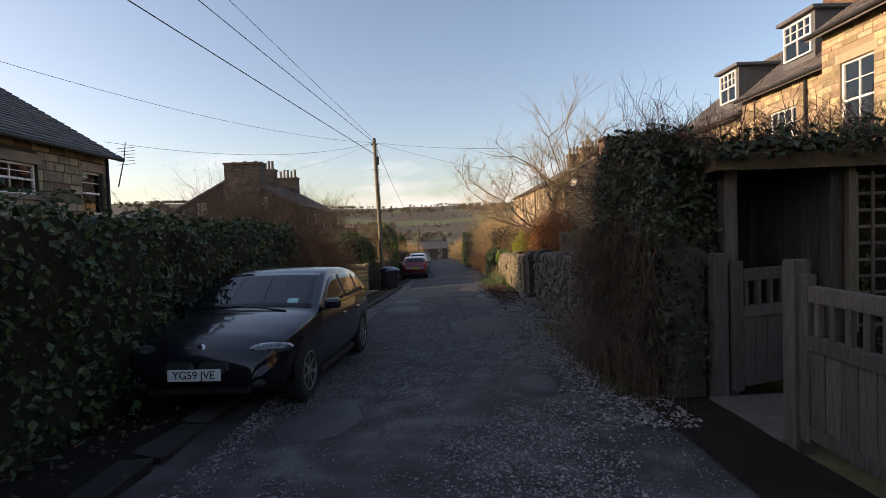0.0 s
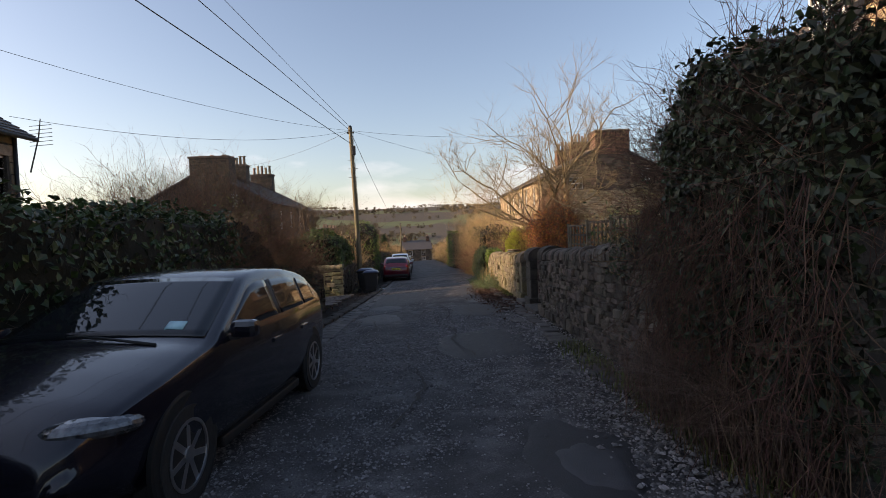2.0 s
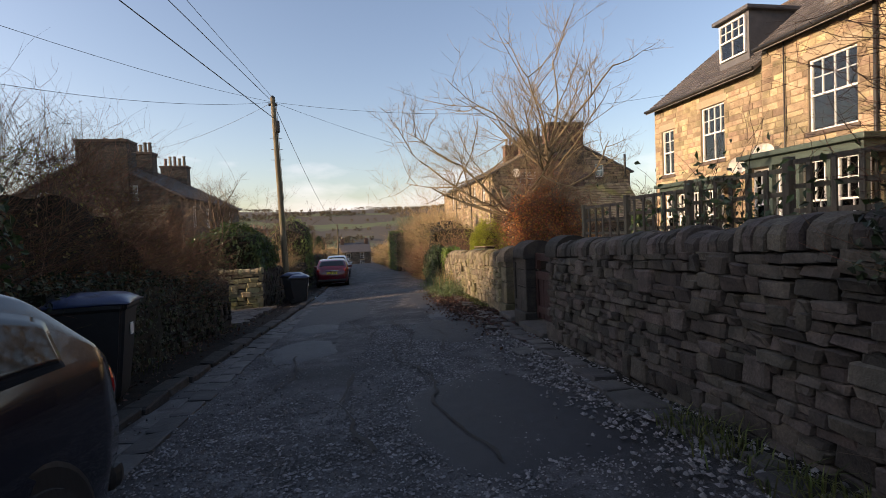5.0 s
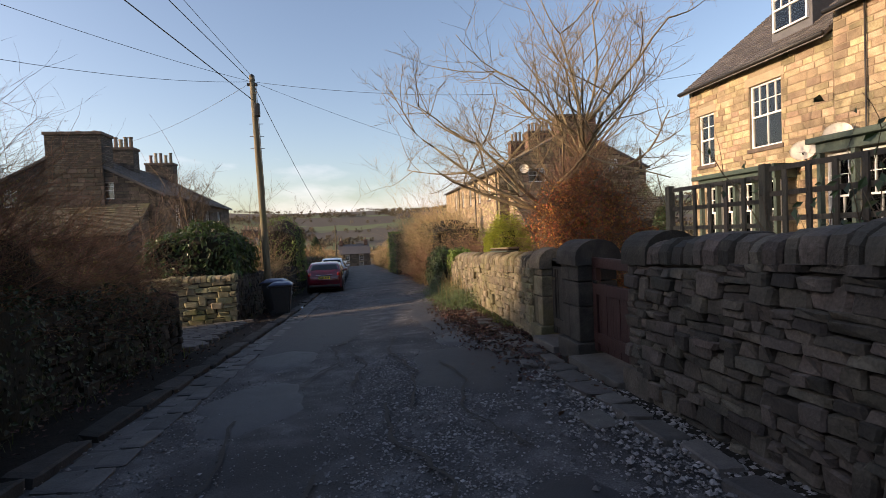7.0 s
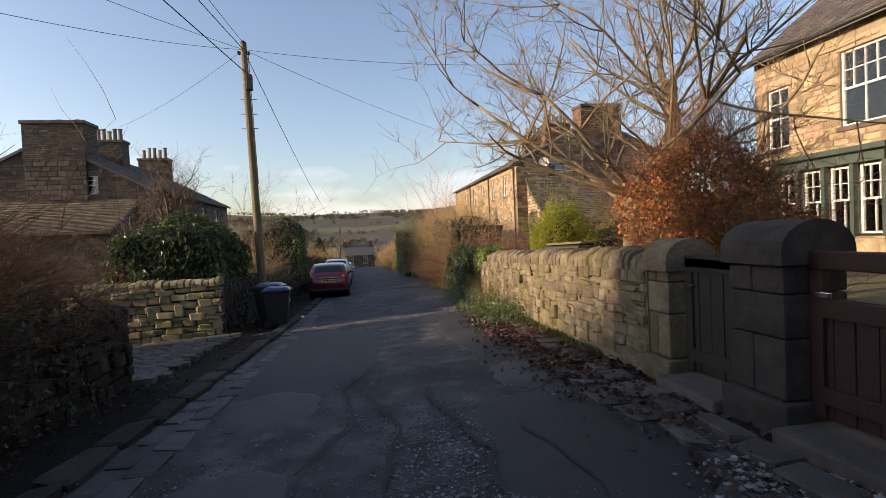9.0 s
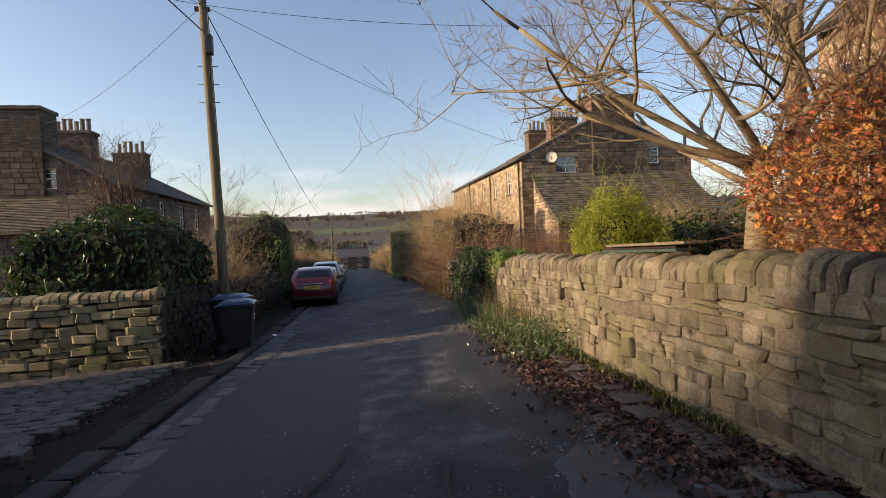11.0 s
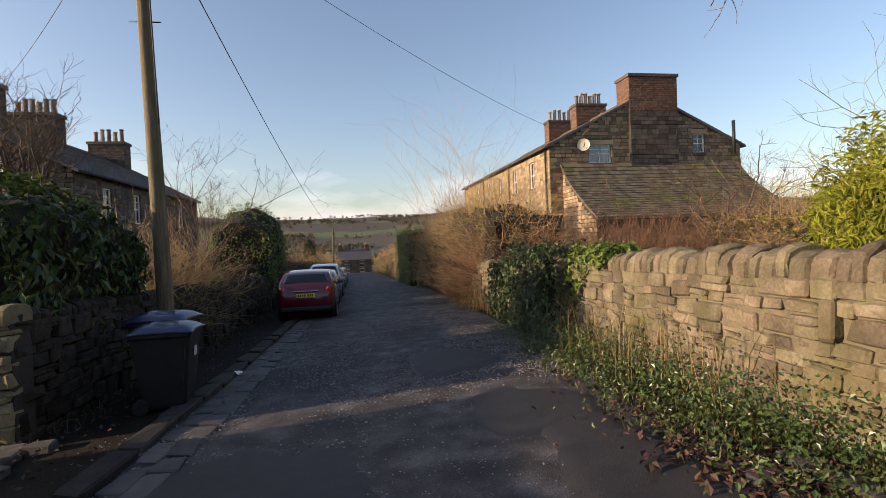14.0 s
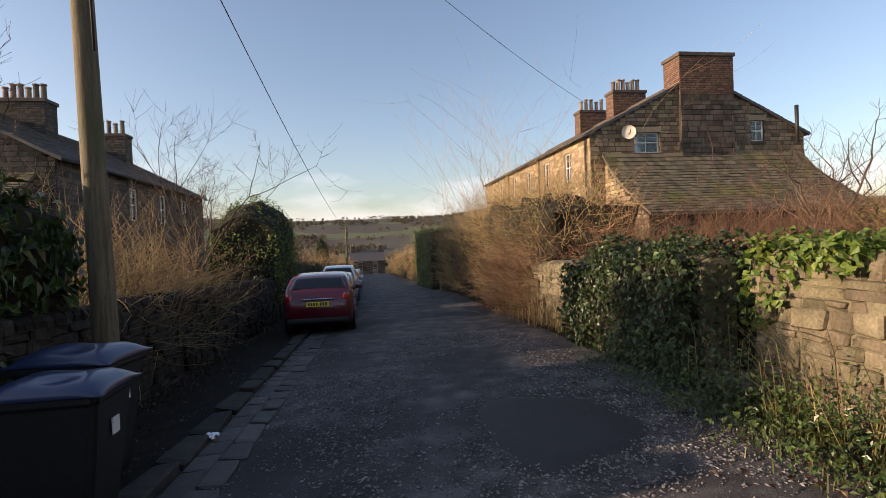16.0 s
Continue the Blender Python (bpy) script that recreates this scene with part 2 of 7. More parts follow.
M["paint_silver"] = mat("silver_car_paint", [(0.35, 0.37, 0.39), (0.42, 0.44, 0.46)], 3, 0.35, metal=0.5, bump=0, coat=1.0)
M["paint_blue"] = mat("dark_blue_car_paint", [(0.012, 0.02, 0.045), (0.016, 0.026, 0.055)], 3, 0.3, bump=0, coat=1.0)
M["rubber"] = mat("tyre_rubber", [(0.012, 0.012, 0.012), (0.025, 0.025, 0.024)], 20, 0.85, bump=0.3)
M["trim"] = mat("black_plastic_trim", [(0.008, 0.008, 0.008), (0.014, 0.014, 0.014)], 15, 0.6, bump=0.1)
M["alloy"] = mat("alloy_rim", [(0.35, 0.35, 0.36), (0.45, 0.45, 0.46)], 15, 0.35, metal=0.9, bump=0)
M["chrome"] = mat("bright_chrome", [(0.6, 0.6, 0.6), (0.7, 0.7, 0.7)], 15, 0.12, metal=1.0, bump=0)
M["lamp_clear"] = mat("headlamp_lens", [(0.02, 0.021, 0.024), (0.2, 0.21, 0.22)], 22, 0.06, metal=0.4, bump=0, coat=1.0)
M["lamp_red"] = mat("red_lamp_lens", [(0.3, 0.008, 0.008), (0.42, 0.012, 0.012)], 18, 0.12, bump=0, coat=1.0)
M["glass"] = mat("dark_car_glass", [(0.01, 0.012, 0.014), (0.014, 0.016, 0.018)], 3, 0.04, bump=0, coat=0.0, spec=0.6)
M["curtain"] = mat("pale_curtain", [(0.55, 0.5, 0.42), (0.7, 0.66, 0.58)], 3, 0.95, bump=0.5, vec=(6, 6, 0.3))
M["plate_white"] = mat("white_number_plate", [(0.7, 0.7, 0.7), (0.78, 0.78, 0.78)], 10, 0.4, bump=0)
M["sticker"] = mat("pale_blue_paper", [(0.35, 0.62, 0.66), (0.45, 0.72, 0.75)], 10, 0.6, bump=0)
M["plate_yellow"] = mat("yellow_number_plate", [(0.7, 0.5, 0.03), (0.76, 0.55, 0.05)], 10, 0.4, bump=0)
M["ink"] = mat("black_lettering", [(0.01, 0.01, 0.01), (0.012, 0.012, 0.012)], 10, 0.5, bump=0)
M["bin_body"] = mat("dark_bin_plastic", [(0.012, 0.012, 0.013), (0.022, 0.022, 0.023)], 12, 0.5, bump=0.15)
M["bin_lid"] = mat("blue_bin_lid_plastic", [(0.016, 0.03, 0.08), (0.024, 0.042, 0.11)], 12, 0.3, bump=0.1, coat=0.4)
M["cable"] = mat("black_cable", [(0.015, 0.015, 0.016), (0.03, 0.03, 0.03)], 12, 0.7, bump=0)
M["far_wood"] = mat("bare_winter_woodland", [(0.05, 0.04, 0.028), (0.1, 0.08, 0.05), (0.13, 0.11, 0.06)], 0.2, 1.0, bump=1.0, fine=1.2, per="island", spread=0.3)
M["far_field"] = mat("hill_pasture", [(0.06, 0.085, 0.03), (0.105, 0.125, 0.045)], 0.006, 1.0, bump=0.2, fine=0.05, stain=(0.055, 0.045, 0.032), stain_scale=0.005, stain_at=(0.46, 0.5))


def pane_mat():
    m = bpy.data.materials.new("clear_pane")
    m.use_nodes = True
    n, l = m.node_tree.nodes, m.node_tree.links
    n.remove(n["Principled BSDF"])
    t, g, f, x = n.new("ShaderNodeBsdfTransparent"), n.new("ShaderNodeBsdfGlossy"), n.new("ShaderNodeFresnel"), n.new("ShaderNodeMixShader")
    t.inputs[0].default_value = (0.75, 0.78, 0.78, 1)
    g.inputs["Roughness"].default_value = 0.03
    f.inputs[0].default_value = 1.9
    l.new(f.outputs[0], x.inputs[0])
    l.new(t.outputs[0], x.inputs[1])
    l.new(g.outputs[0], x.inputs[2])
    l.new(x.outputs[0], n["Material Output"].inputs[0])
    return m


M["pane"] = pane_mat()

# ---- building helpers ----
rng = random.Random(7)


def mesh_of(name, verts, faces, smooth=False):
    me = bpy.data.meshes.new(name)
    me.from_pydata([tuple(v) for v in verts], [], faces)
    if smooth:
        me.polygons.foreach_set("use_smooth", [True] * len(me.polygons))
    me.update()
    return me


def part(name, data, material, parent=None, label="", m=None):
    """Links a bmesh or mesh as one mesh object under a thing or a part."""
    if isinstance(data, bmesh.types.BMesh):
        bmesh.ops.recalc_face_normals(data, faces=data.faces)
        me = bpy.data.meshes.new(name)
        data.to_mesh(me)
        data.free()
        data = me
    if material and not data.materials:
        data.materials.append(material)
    ob = new(name, data)
    if parent:
        ob.parent = parent
    if m is not None:
        ob.matrix_basis = m
    if label:
        ob["label"] = label
    return ob


def thing(name, m, label, category, group="", kind=""):
    ob = new(name)
    ob.empty_display_size = 0.2
    ob.matrix_basis = m
    return tagged(ob, label, category, group, kind)


def box(x0, x1, y0, y1, z0, z1, bevel=0.0, bm=None):
    bm = bm or bmesh.new()
    out = bmesh.ops.create_cube(bm, size=1, matrix=Matrix.Translation(((x0 + x1) / 2, (y0 + y1) / 2, (z0 + z1) / 2)) @ Matrix.Diagonal((abs(x1 - x0), abs(y1 - y0), abs(z1 - z0), 1)))
    if bevel:
        es = list({e for v in out["verts"] for e in v.link_edges})
        bmesh.ops.bevel(bm, geom=es, offset=bevel, segments=2, affect="EDGES", profile=0.6)
    return bm


def tube_data(pts, r0, r1, sides=6):
    """Vertices and faces of a tapered tube along points."""
    vs, fs = [], []
    n = len(pts)
    for i, p in enumerate(pts):
        d = (Vector(pts[min(i + 1, n - 1)]) - Vector(pts[max(i - 1, 0)])).normalized()
        a = d.orthogonal().normalized()
        b = d.cross(a)
        r = r0 + (r1 - r0) * i / max(1, n - 1)
        for k in range(sides):
            w = 2 * math.pi * k / sides
            vs.append(Vector(p) + a * (r * math.cos(w)) + b * (r * math.sin(w)))
    for i in range(n - 1):
        for k in range(sides):
            fs.append((i * sides + k, i * sides + (k + 1) % sides, (i + 1) * sides + (k + 1) % sides, (i + 1) * sides + k))
    fs.append(tuple(range(sides))[::-1])
    fs.append(tuple(range((n - 1) * sides, n * sides)))
    return vs, fs


def tube(name, pts, r0, r1, sides=8):
    return mesh_of(name, *tube_data(pts, r0, r1, sides), smooth=True)


def lathe(profile, sides=24, axis="z", caps=True):
    """A turned body from (radius, height) pairs."""
    vs, fs = [], []
    for r, z in profile:
        for k in range(sides):
            a = 2 * math.pi * k / sides
            p = (r * math.cos(a), r * math.sin(a), z)
            vs.append(p if axis == "z" else (z, p[0], p[1]))
    n = len(profile)
    for i in range(n - 1):
        for k in range(sides):
            fs.append((i * sides + k, i * sides + (k + 1) % sides, (i + 1) * sides + (k + 1) % sides, (i + 1) * sides + k))
    if caps:
        fs.append(tuple(range(sides))[::-1])
        fs.append(tuple(range((n - 1) * sides, n * sides)))
    return mesh_of("lathe", vs, fs, smooth=False)


def smoothstep(a, b, x):
    t = min(1, max(0, (x - a) / (b - a)))
    return t * t * (3 - 2 * t)


def ground_z(x, y):
    """The lane falls gently away, and tips a little to one side further down."""
    z = -0.05 - 0.0455 * y
    tip = 0.05 * smoothstep(9, 22, y) * (1 - 0.5 * smoothstep(30, 60, y))
    return z + tip * max(-5, min(3, x))


def leaves(name, centres, normals, size, shape=0.6, droop=0.3, seed=1):
    """One mesh of folded leaves at the given centres, facing roughly along the normals."""
    g = np.random.default_rng(seed)
    c = np.asarray(centres, float)
    nn = np.asarray(normals, float) + g.normal(0, 0.55, c.shape)
    nn /= np.linalg.norm(nn, axis=1, keepdims=True) + 1e-9
    up = g.normal(0, 1, c.shape) + np.array((0, 0, -droop * 3))
    a = up - nn * (up * nn).sum(1, keepdims=True)
    a /= np.linalg.norm(a, axis=1, keepdims=True) + 1e-9
    b = np.cross(nn, a)
    s = size * g.uniform(0.6, 1.35, (len(c), 1))
    w = s * shape * 0.5
    base, tip = c - a * s * 0.5, c + a * s * 0.5
    l, r = c + b * w + nn * s * 0.14 - a * s * 0.08, c - b * w + nn * s * 0.14 - a * s * 0.08
    v = np.stack((base, l, tip, r), 1).reshape(-1, 3)
    k = np.arange(len(c))[:, None] * 4
    f = np.concatenate((k + np.array([[0, 1, 2]]), k + np.array([[0, 2, 3]])), 0)
    me = bpy.data.meshes.new(name)
    me.from_pydata(v, [], f)
    me.update()
    return me


def blades(name, bases, height, width, lean=0.35, seed=1, bend=0.5):
    """One mesh of bent blades or stalks that rise from the bases."""
    g = np.random.default_rng(seed)
    c = np.asarray(bases, float)
    n = len(c)
    h = height * g.uniform(0.45, 1.3, (n, 1))
    ang = g.uniform(0, 6.283, n)
    d = np.stack((np.cos(ang), np.sin(ang), np.zeros(n)), 1)
    s = np.stack((-np.sin(ang), np.cos(ang), np.zeros(n)), 1) * width * 0.5
    le = lean * g.uniform(0.1, 1.5, (n, 1))
    mid = c + d * h * le * 0.35 + np.array((0, 0, 1)) * h * 0.6
    tip = c + d * h * le * (1 + bend) + np.array((0, 0, 1)) * h * (1 - 0.25 * le)
    v = np.stack((c - s, c + s, mid + s * 0.8, mid - s * 0.8, tip), 1).reshape(-1, 3)
    k = np.arange(n)[:, None] * 5
    q = (k + np.array([[0, 1, 2, 3]])).tolist() + (k + np.array([[3, 2, 4]])).tolist()
    me = bpy.data.meshes.new(name)
    me.from_pydata(v, [], q)
    me.update()
    return me


def lump(p, f=0.9, amp=0.25):
    return amp * (noise.noise(Vector(p) * f) + 0.6 * noise.noise(Vector(p) * f * 2.7))


def hedge_points(x0, x1, y0, y1, base, top, count, amp, seed):
    """Points and normals spread over the lumpy outside of a clipped mass; base and top are functions of (x, y)."""
    g = random.Random(seed)
    pts, nrm = [], []
    lx, ly = x1 - x0, y1 - y0
    h = top((x0 + x1) / 2, (y0 + y1) / 2) - base((x0 + x1) / 2, (y0 + y1) / 2)
    areas = [ly * h, ly * h, lx * h, lx * h, lx * ly]
    for _ in range(count):
        k = g.choices(range(5), areas)[0]
        u, v = g.random(), g.random()
        x, y = x0 + lx * u, y0 + ly * v
        if k < 2:
            x, n = (x0, x1)[k], ((-1, 0, 0.2), (1, 0, 0.2))[k]
        elif k < 4:
            y, n = (y0, y1)[k - 2], ((0, -1, 0.2), (0, 1, 0.2))[k - 2]
        else:
            n = (0, 0, 1)
        zb, zt = base(x, y), top(x, y)
        w = g.random()
        z = zt if k == 4 else zb + (zt - zb) * w
        # rounded shoulders
        if k < 4 and w > 0.8:
            s = (w - 0.8) / 0.2
            x += -n[0] * 0.3 * s * s * min(1, lx)
            y += -n[1] * 0.3 * s * s * min(1, ly)
        off = lump((x, y, z), 0.9, amp) + g.uniform(-0.16, 0.08)
        pts.append((x + n[0] * off, y + n[1] * off, z + n[2] * off))
        nrm.append(n)
    return pts, nrm


def hedge_core(name, x0, x1, y0, y1, base, top, amp, inset=0.14, step=0.3):
    """The inside of a hedge, with shade or twigs put into its colour: a lumpy closed body a little smaller than its
    leaves.
    """
    bm = bmesh.new()
    x0, x1, y0, y1 = x0 + inset, x1 - inset, y0 + inset, y1 - inset
    nx, ny, nz = max(2, int((x1 - x0) / step)), max(2, int((y1 - y0) / step)), 5
    grid = {}

    def vert(i, j, k):
        if (i, j, k) not in grid:
            x, y = x0 + (x1 - x0) * i / nx, y0 + (y1 - y0) * j / ny
            zb, zt = base(x, y) - 0.1, top(x, y) - inset
            z = zb + (zt - zb) * k / nz
            n = Vector(((i == nx) - (i == 0), (j == ny) - (j == 0), (k == nz) * 1.0))
            if k == nz:
                n *= 0.6
            off = lump((x, y, z), 0.9, amp)
            grid[i, j, k] = bm.verts.new((x + n.x * off, y + n.y * off, z + n.z * off))
        return grid[i, j, k]
    for j in range(ny):
        for k in range(nz):
            for i, fl in ((0, 0), (nx, 1)):
                q = [vert(i, j, k), vert(i, j + 1, k), vert(i, j + 1, k + 1), vert(i, j, k + 1)]
                bm.faces.new(q if fl else q[::-1])
    for i in range(nx):
        for k in range(nz):
            for j, fl in ((0, 1), (ny, 0)):
                q = [vert(i, j, k), vert(i + 1, j, k), vert(i + 1, j, k + 1), vert(i, j, k + 1)]
                bm.faces.new(q if fl else q[::-1])
        for j in range(ny):
            bm.faces.new([vert(i, j, nz), vert(i + 1, j, nz), vert(i + 1, j + 1, nz), vert(i, j + 1, nz)])
    return bm


def twig_mass(name, bases, length, r, seed, spread=0.7, forks=2):
    """Many thin bent shoots, three-sided, in one mesh."""
    g = random.Random(seed)
    vs, fs = [], []

    def shoot(p, d, ln, rad, depth):
        pts = [p]
        for i in range(3):
            d = (d + Vector((g.gauss(0, 0.16), g.gauss(0, 0.16), g.gauss(0.04, 0.12)))).normalized()
            pts.append(pts[-1] + d * ln / 3)
        o = len(vs)
        a, b = tube_data(pts, rad, rad * 0.35, 3)
        vs.extend(a)
        fs.extend(tuple(o + q for q in f) for f in b[:-2])
        if depth:
            for _ in range(2):
                k = g.choice(pts[1:])
                shoot(k, (d + Vector((g.gauss(0, 0.6), g.gauss(0, 0.6), g.gauss(0, 0.4)))).normalized(), ln * 0.6, rad * 0.6, depth - 1)
    for p, n in bases:
        d = (Vector(n) + Vector((g.gauss(0, spread), g.gauss(0, spread), g.gauss(0.2, spread * 0.6)))).normalized()
        shoot(Vector(p), d, length * g.uniform(0.5, 1.3), r, forks)
    return mesh_of(name, vs, fs)

# ---- ground, lane, verges ----
def terrain_z(x, y):
    near = ground_z(x, min(y, 130)) - 0.06
    side = abs(x)
    if x > 4:
        near += 0.45 * smoothstep(4, 8, x)
    r = math.hypot(x, y)
    if y > 110:
        near -= 0.035 * (min(y, 420) - 110)
    hill = 103 * (1 - 0.2 * smoothstep(20, 220, x)) * smoothstep(380, 1500, y + 0.25 * side) * (0.86 + 0.2 * noise.noise(Vector((x * 0.0014, y * 0.0014, 3))))
    bank = 24 * smoothstep(170, 520, x * 0.75 + y * 0.45) * smoothstep(60, 400, x)
    bank += 30 * smoothstep(150, 700, -x) * smoothstep(0, 300, y + 100)
    return near + hill + bank + (0.0 if r < 60 else 2.5 * noise.noise(Vector((x * 0.01, y * 0.01, 1))) * smoothstep(60, 300, r))


def polar_sheet():
    vs, fs = [(0, 10, terrain_z(0, 10))], []
    radii = [1.5 * 1.17 ** i for i in range(46)]
    n = 120
    for r in radii:
        for k in range(n):
            a = 2 * math.pi * k / n
            x, y = r * math.cos(a), 10 + r * math.sin(a)
            vs.append((x, y, terrain_z(x, y)))
    for k in range(n):
        fs.append((0, 1 + k, 1 + (k + 1) % n))
    for i in range(len(radii) - 1):
        for k in range(n):
            a, b = 1 + i * n + k, 1 + i * n + (k + 1) % n
            fs.append((a, a + n, b + n, b))
    return mesh_of("ground", vs, fs, smooth=True)


ground = part("ground", polar_sheet(), M["earth"])
tagged(ground, "rough winter grass ground running out to green hills", "ground", kind="structure")
M_hill = M["far_field"]
ground.data.materials.append(M_hill)
for p in ground.data.polygons:
    if p.center.y > 140 or abs(p.center.x) > 120:
        p.material_index = 1


def right_x(y):
    return 2.3 + 0.04 * (y - 6)


def strip(name, xa, xb, y0, y1, nx, step, lift, rough=0.0, f=1.5):
    """A long sheet that follows the ground between two edges (functions of y)."""
    ny = int((y1 - y0) / step)
    vs, fs = [], []
    for j in range(ny + 1):
        y = y0 + (y1 - y0) * j / ny
        for i in range(nx + 1):
            x = xa(y) + (xb(y) - xa(y)) * i / nx
            vs.append((x, y, ground_z(x, y) + lift + rough * (noise.noise(Vector((x * f, y * f, 0))) + 0.5 * noise.noise(Vector((x * f * 3, y * f * 3, 5))))))
    w = nx + 1
    for j in range(ny):
        for i in range(nx):
            fs.append((j * w + i, j * w + i + 1, (j + 1) * w + i + 1, (j + 1) * w + i))
    return mesh_of(name, vs, fs, smooth=True)


def kerb_x(y):
    """The kerb line bears in towards the lane further down."""
    return -2.3 + 0.45 * smoothstep(9, 29, y)


road = part("road", strip("road", lambda y: kerb_x(y) - 0.02, lambda y: right_x(y) - 0.05 if y < 40 else 3.6, -8, 135, 26, 0.18, 0.0, 0.016), M["asphalt"])
tagged(road, "worn potholed grey asphalt lane with loose gravel", "road", kind="structure")
verge = part("pavement", strip("pavement", lambda y: -3.6, lambda y: kerb_x(y) - 0.1, -8, 120, 8, 0.4, 0.025, 0.012), M["soil"])
tagged(verge, "dark bare earth footway beside the kerb", "pavement", kind="structure")
vr = part("verge", strip("verge", lambda y: right_x(y) - 0.28, lambda y: right_x(y) + 0.35, -8, 120, 4, 0.3, 0.03, 0.02), M["soil"])
tagged(vr, "dark soil verge along the foot of the stone wall", "verge", kind="structure")


def patch(name, cx, cy, rx, ry, material, lift, seed, label):
    g = random.Random(seed)
    n, rings = 34, 5
    vs, fs = [(cx, cy, ground_z(cx, cy) + lift + 0.012)], []
    rad = [1 + 0.32 * noise.noise(Vector((math.cos(a * 2 * math.pi / n) * 1.5, math.sin(a * 2 * math.pi / n) * 1.5, seed))) + g.uniform(-0.04, 0.04) for a in range(n)]
    for k in range(1, rings + 1):
        for a in range(n):
            w = 2 * math.pi * a / n
            x, y = cx + rx * rad[a] * math.cos(w) * k / rings, cy + ry * rad[a] * math.sin(w) * k / rings
            vs.append((x, y, ground_z(x, y) + lift + (0.012 if k < rings else -0.022)))
    for a in range(n):
        fs.append((0, 1 + a, 1 + (a + 1) % n))
        for k in range(rings - 1):
            o = 1 + k * n
            fs.append((o + a, o + n + a, o + n + (a + 1) % n, o + (a + 1) % n))
    return tagged(part(name, mesh_of(name, vs, fs, smooth=True), material), label, "road patch", kind="structure")


patch("road_patch", -1.15, 4.6, 0.42, 0.55, M["pale_patch"], 0.012, 1, "pale smooth repair patch in the lane")
patch("road_patch", 1.1, 5.75, 0.42, 0.75, M["patch"], 0.008, 2, "dark round repair patch in the lane")
patch("road_patch", 1.12, 5.6, 0.26, 0.4, M["pale_patch"], 0.014, 3, "pale worn inspection patch in the lane")
patch("road_patch", 1.0, 10.2, 0.9, 1.5, M["patch"], 0.008, 4, "dark damp asphalt patch in the lane")
patch("road_patch", 1.35, 14.6, 0.8, 1.3, M["patch"], 0.008, 5, "dark damp asphalt patch in the lane")
patch("road_patch", -1.0, 14.0, 0.6, 0.9, M["pale_patch"], 0.008, 6, "pale smooth asphalt patch in the lane")
patch("road_patch", -0.9, 19.5, 1.1, 3.2, M["patch"], 0.008, 7, "dark resurfaced patch of the lane")
patch("road_patch", 1.7, 19.6, 0.55, 2.4, M["patch"], 0.008, 10, "dark resurfaced patch of the lane")
patch("road_patch", 1.25, 24.4, 0.75, 0.9, M["patch"], 0.009, 8, "dark round asphalt patch in the lane")
patch("road_patch", 1.5, 21.9, 0.6, 0.8, M["patch"], 0.008, 9, "dark round asphalt patch in the lane")


def crack(pts, seed):
    g = random.Random(seed)
    line = []
    for (x0, y0), (x1, y1) in zip(pts[:-1], pts[1:]):
        for k in range(7):
            t = k / 7
            line.append((x0 + (x1 - x0) * t + g.uniform(-0.035, 0.035), y0 + (y1 - y0) * t))
    vs, fs = [], []
    for x, y in line:
        w = g.uniform(0.006, 0.022)
        for s in (-w, w):
            vs.append((x + s, y, ground_z(x, y) + 0.034))
    for i in range(len(line) - 1):
        fs.append((2 * i, 2 * i + 1, 2 * i + 3, 2 * i + 2))
    return tagged(part("road_crack", mesh_of("crack", vs, fs), M["mortar_dark"]), "dark jagged crack in the worn asphalt", "crack", kind="structure")


crack([(0.75, 9.2), (0.5, 10.4), (0.65, 11.6), (0.3, 12.6), (0.35, 13.6)], 1)
crack([(-0.1, 9.6), (-0.35, 10.8), (-0.2, 12.2)], 2)
crack([(0.55, 13.2), (0.75, 14.6), (0.5, 16.0), (0.7, 17.5)], 3)
crack([(0.0, 14.2), (0.15, 15.3), (-0.1, 16.6)], 4)
crack([(-0.3, 6.5), (0.0, 7.6), (-0.1, 8.8)], 5)

crack([(-0.6, 14.6), (-0.2, 15.6), (-0.35, 16.8), (0.1, 18.0)], 6)
crack([(1.3, 12.0), (1.0, 13.0), (1.25, 14.1), (1.05, 15.2)], 7)
crack([(-1.2, 11.0), (-0.9, 12.2), (-1.1, 13.6)], 8)
patch("road_patch", -1.05, 16.4, 0.5, 0.75, M["pale_patch"], 0.009, 12, "pale smooth asphalt patch in the lane")
patch("road_patch", 1.7, 16.6, 0.4, 0.7, M["pale_patch"], 0.009, 14, "pale smooth asphalt patch in the lane")

# ---- houses ----
def wall_frame(o, u):
    """Maps (along, out, up) to the world; out is to the right of u."""
    u = Vector((u[0], u[1], 0)).normalized()
    out = Vector((u.y, -u.x, 0))
    return Matrix(((u.x, out.x, 0, o[0]), (u.y, out.y, 0, o[1]), (0, 0, 1, o[2]), (0, 0, 0, 1)))


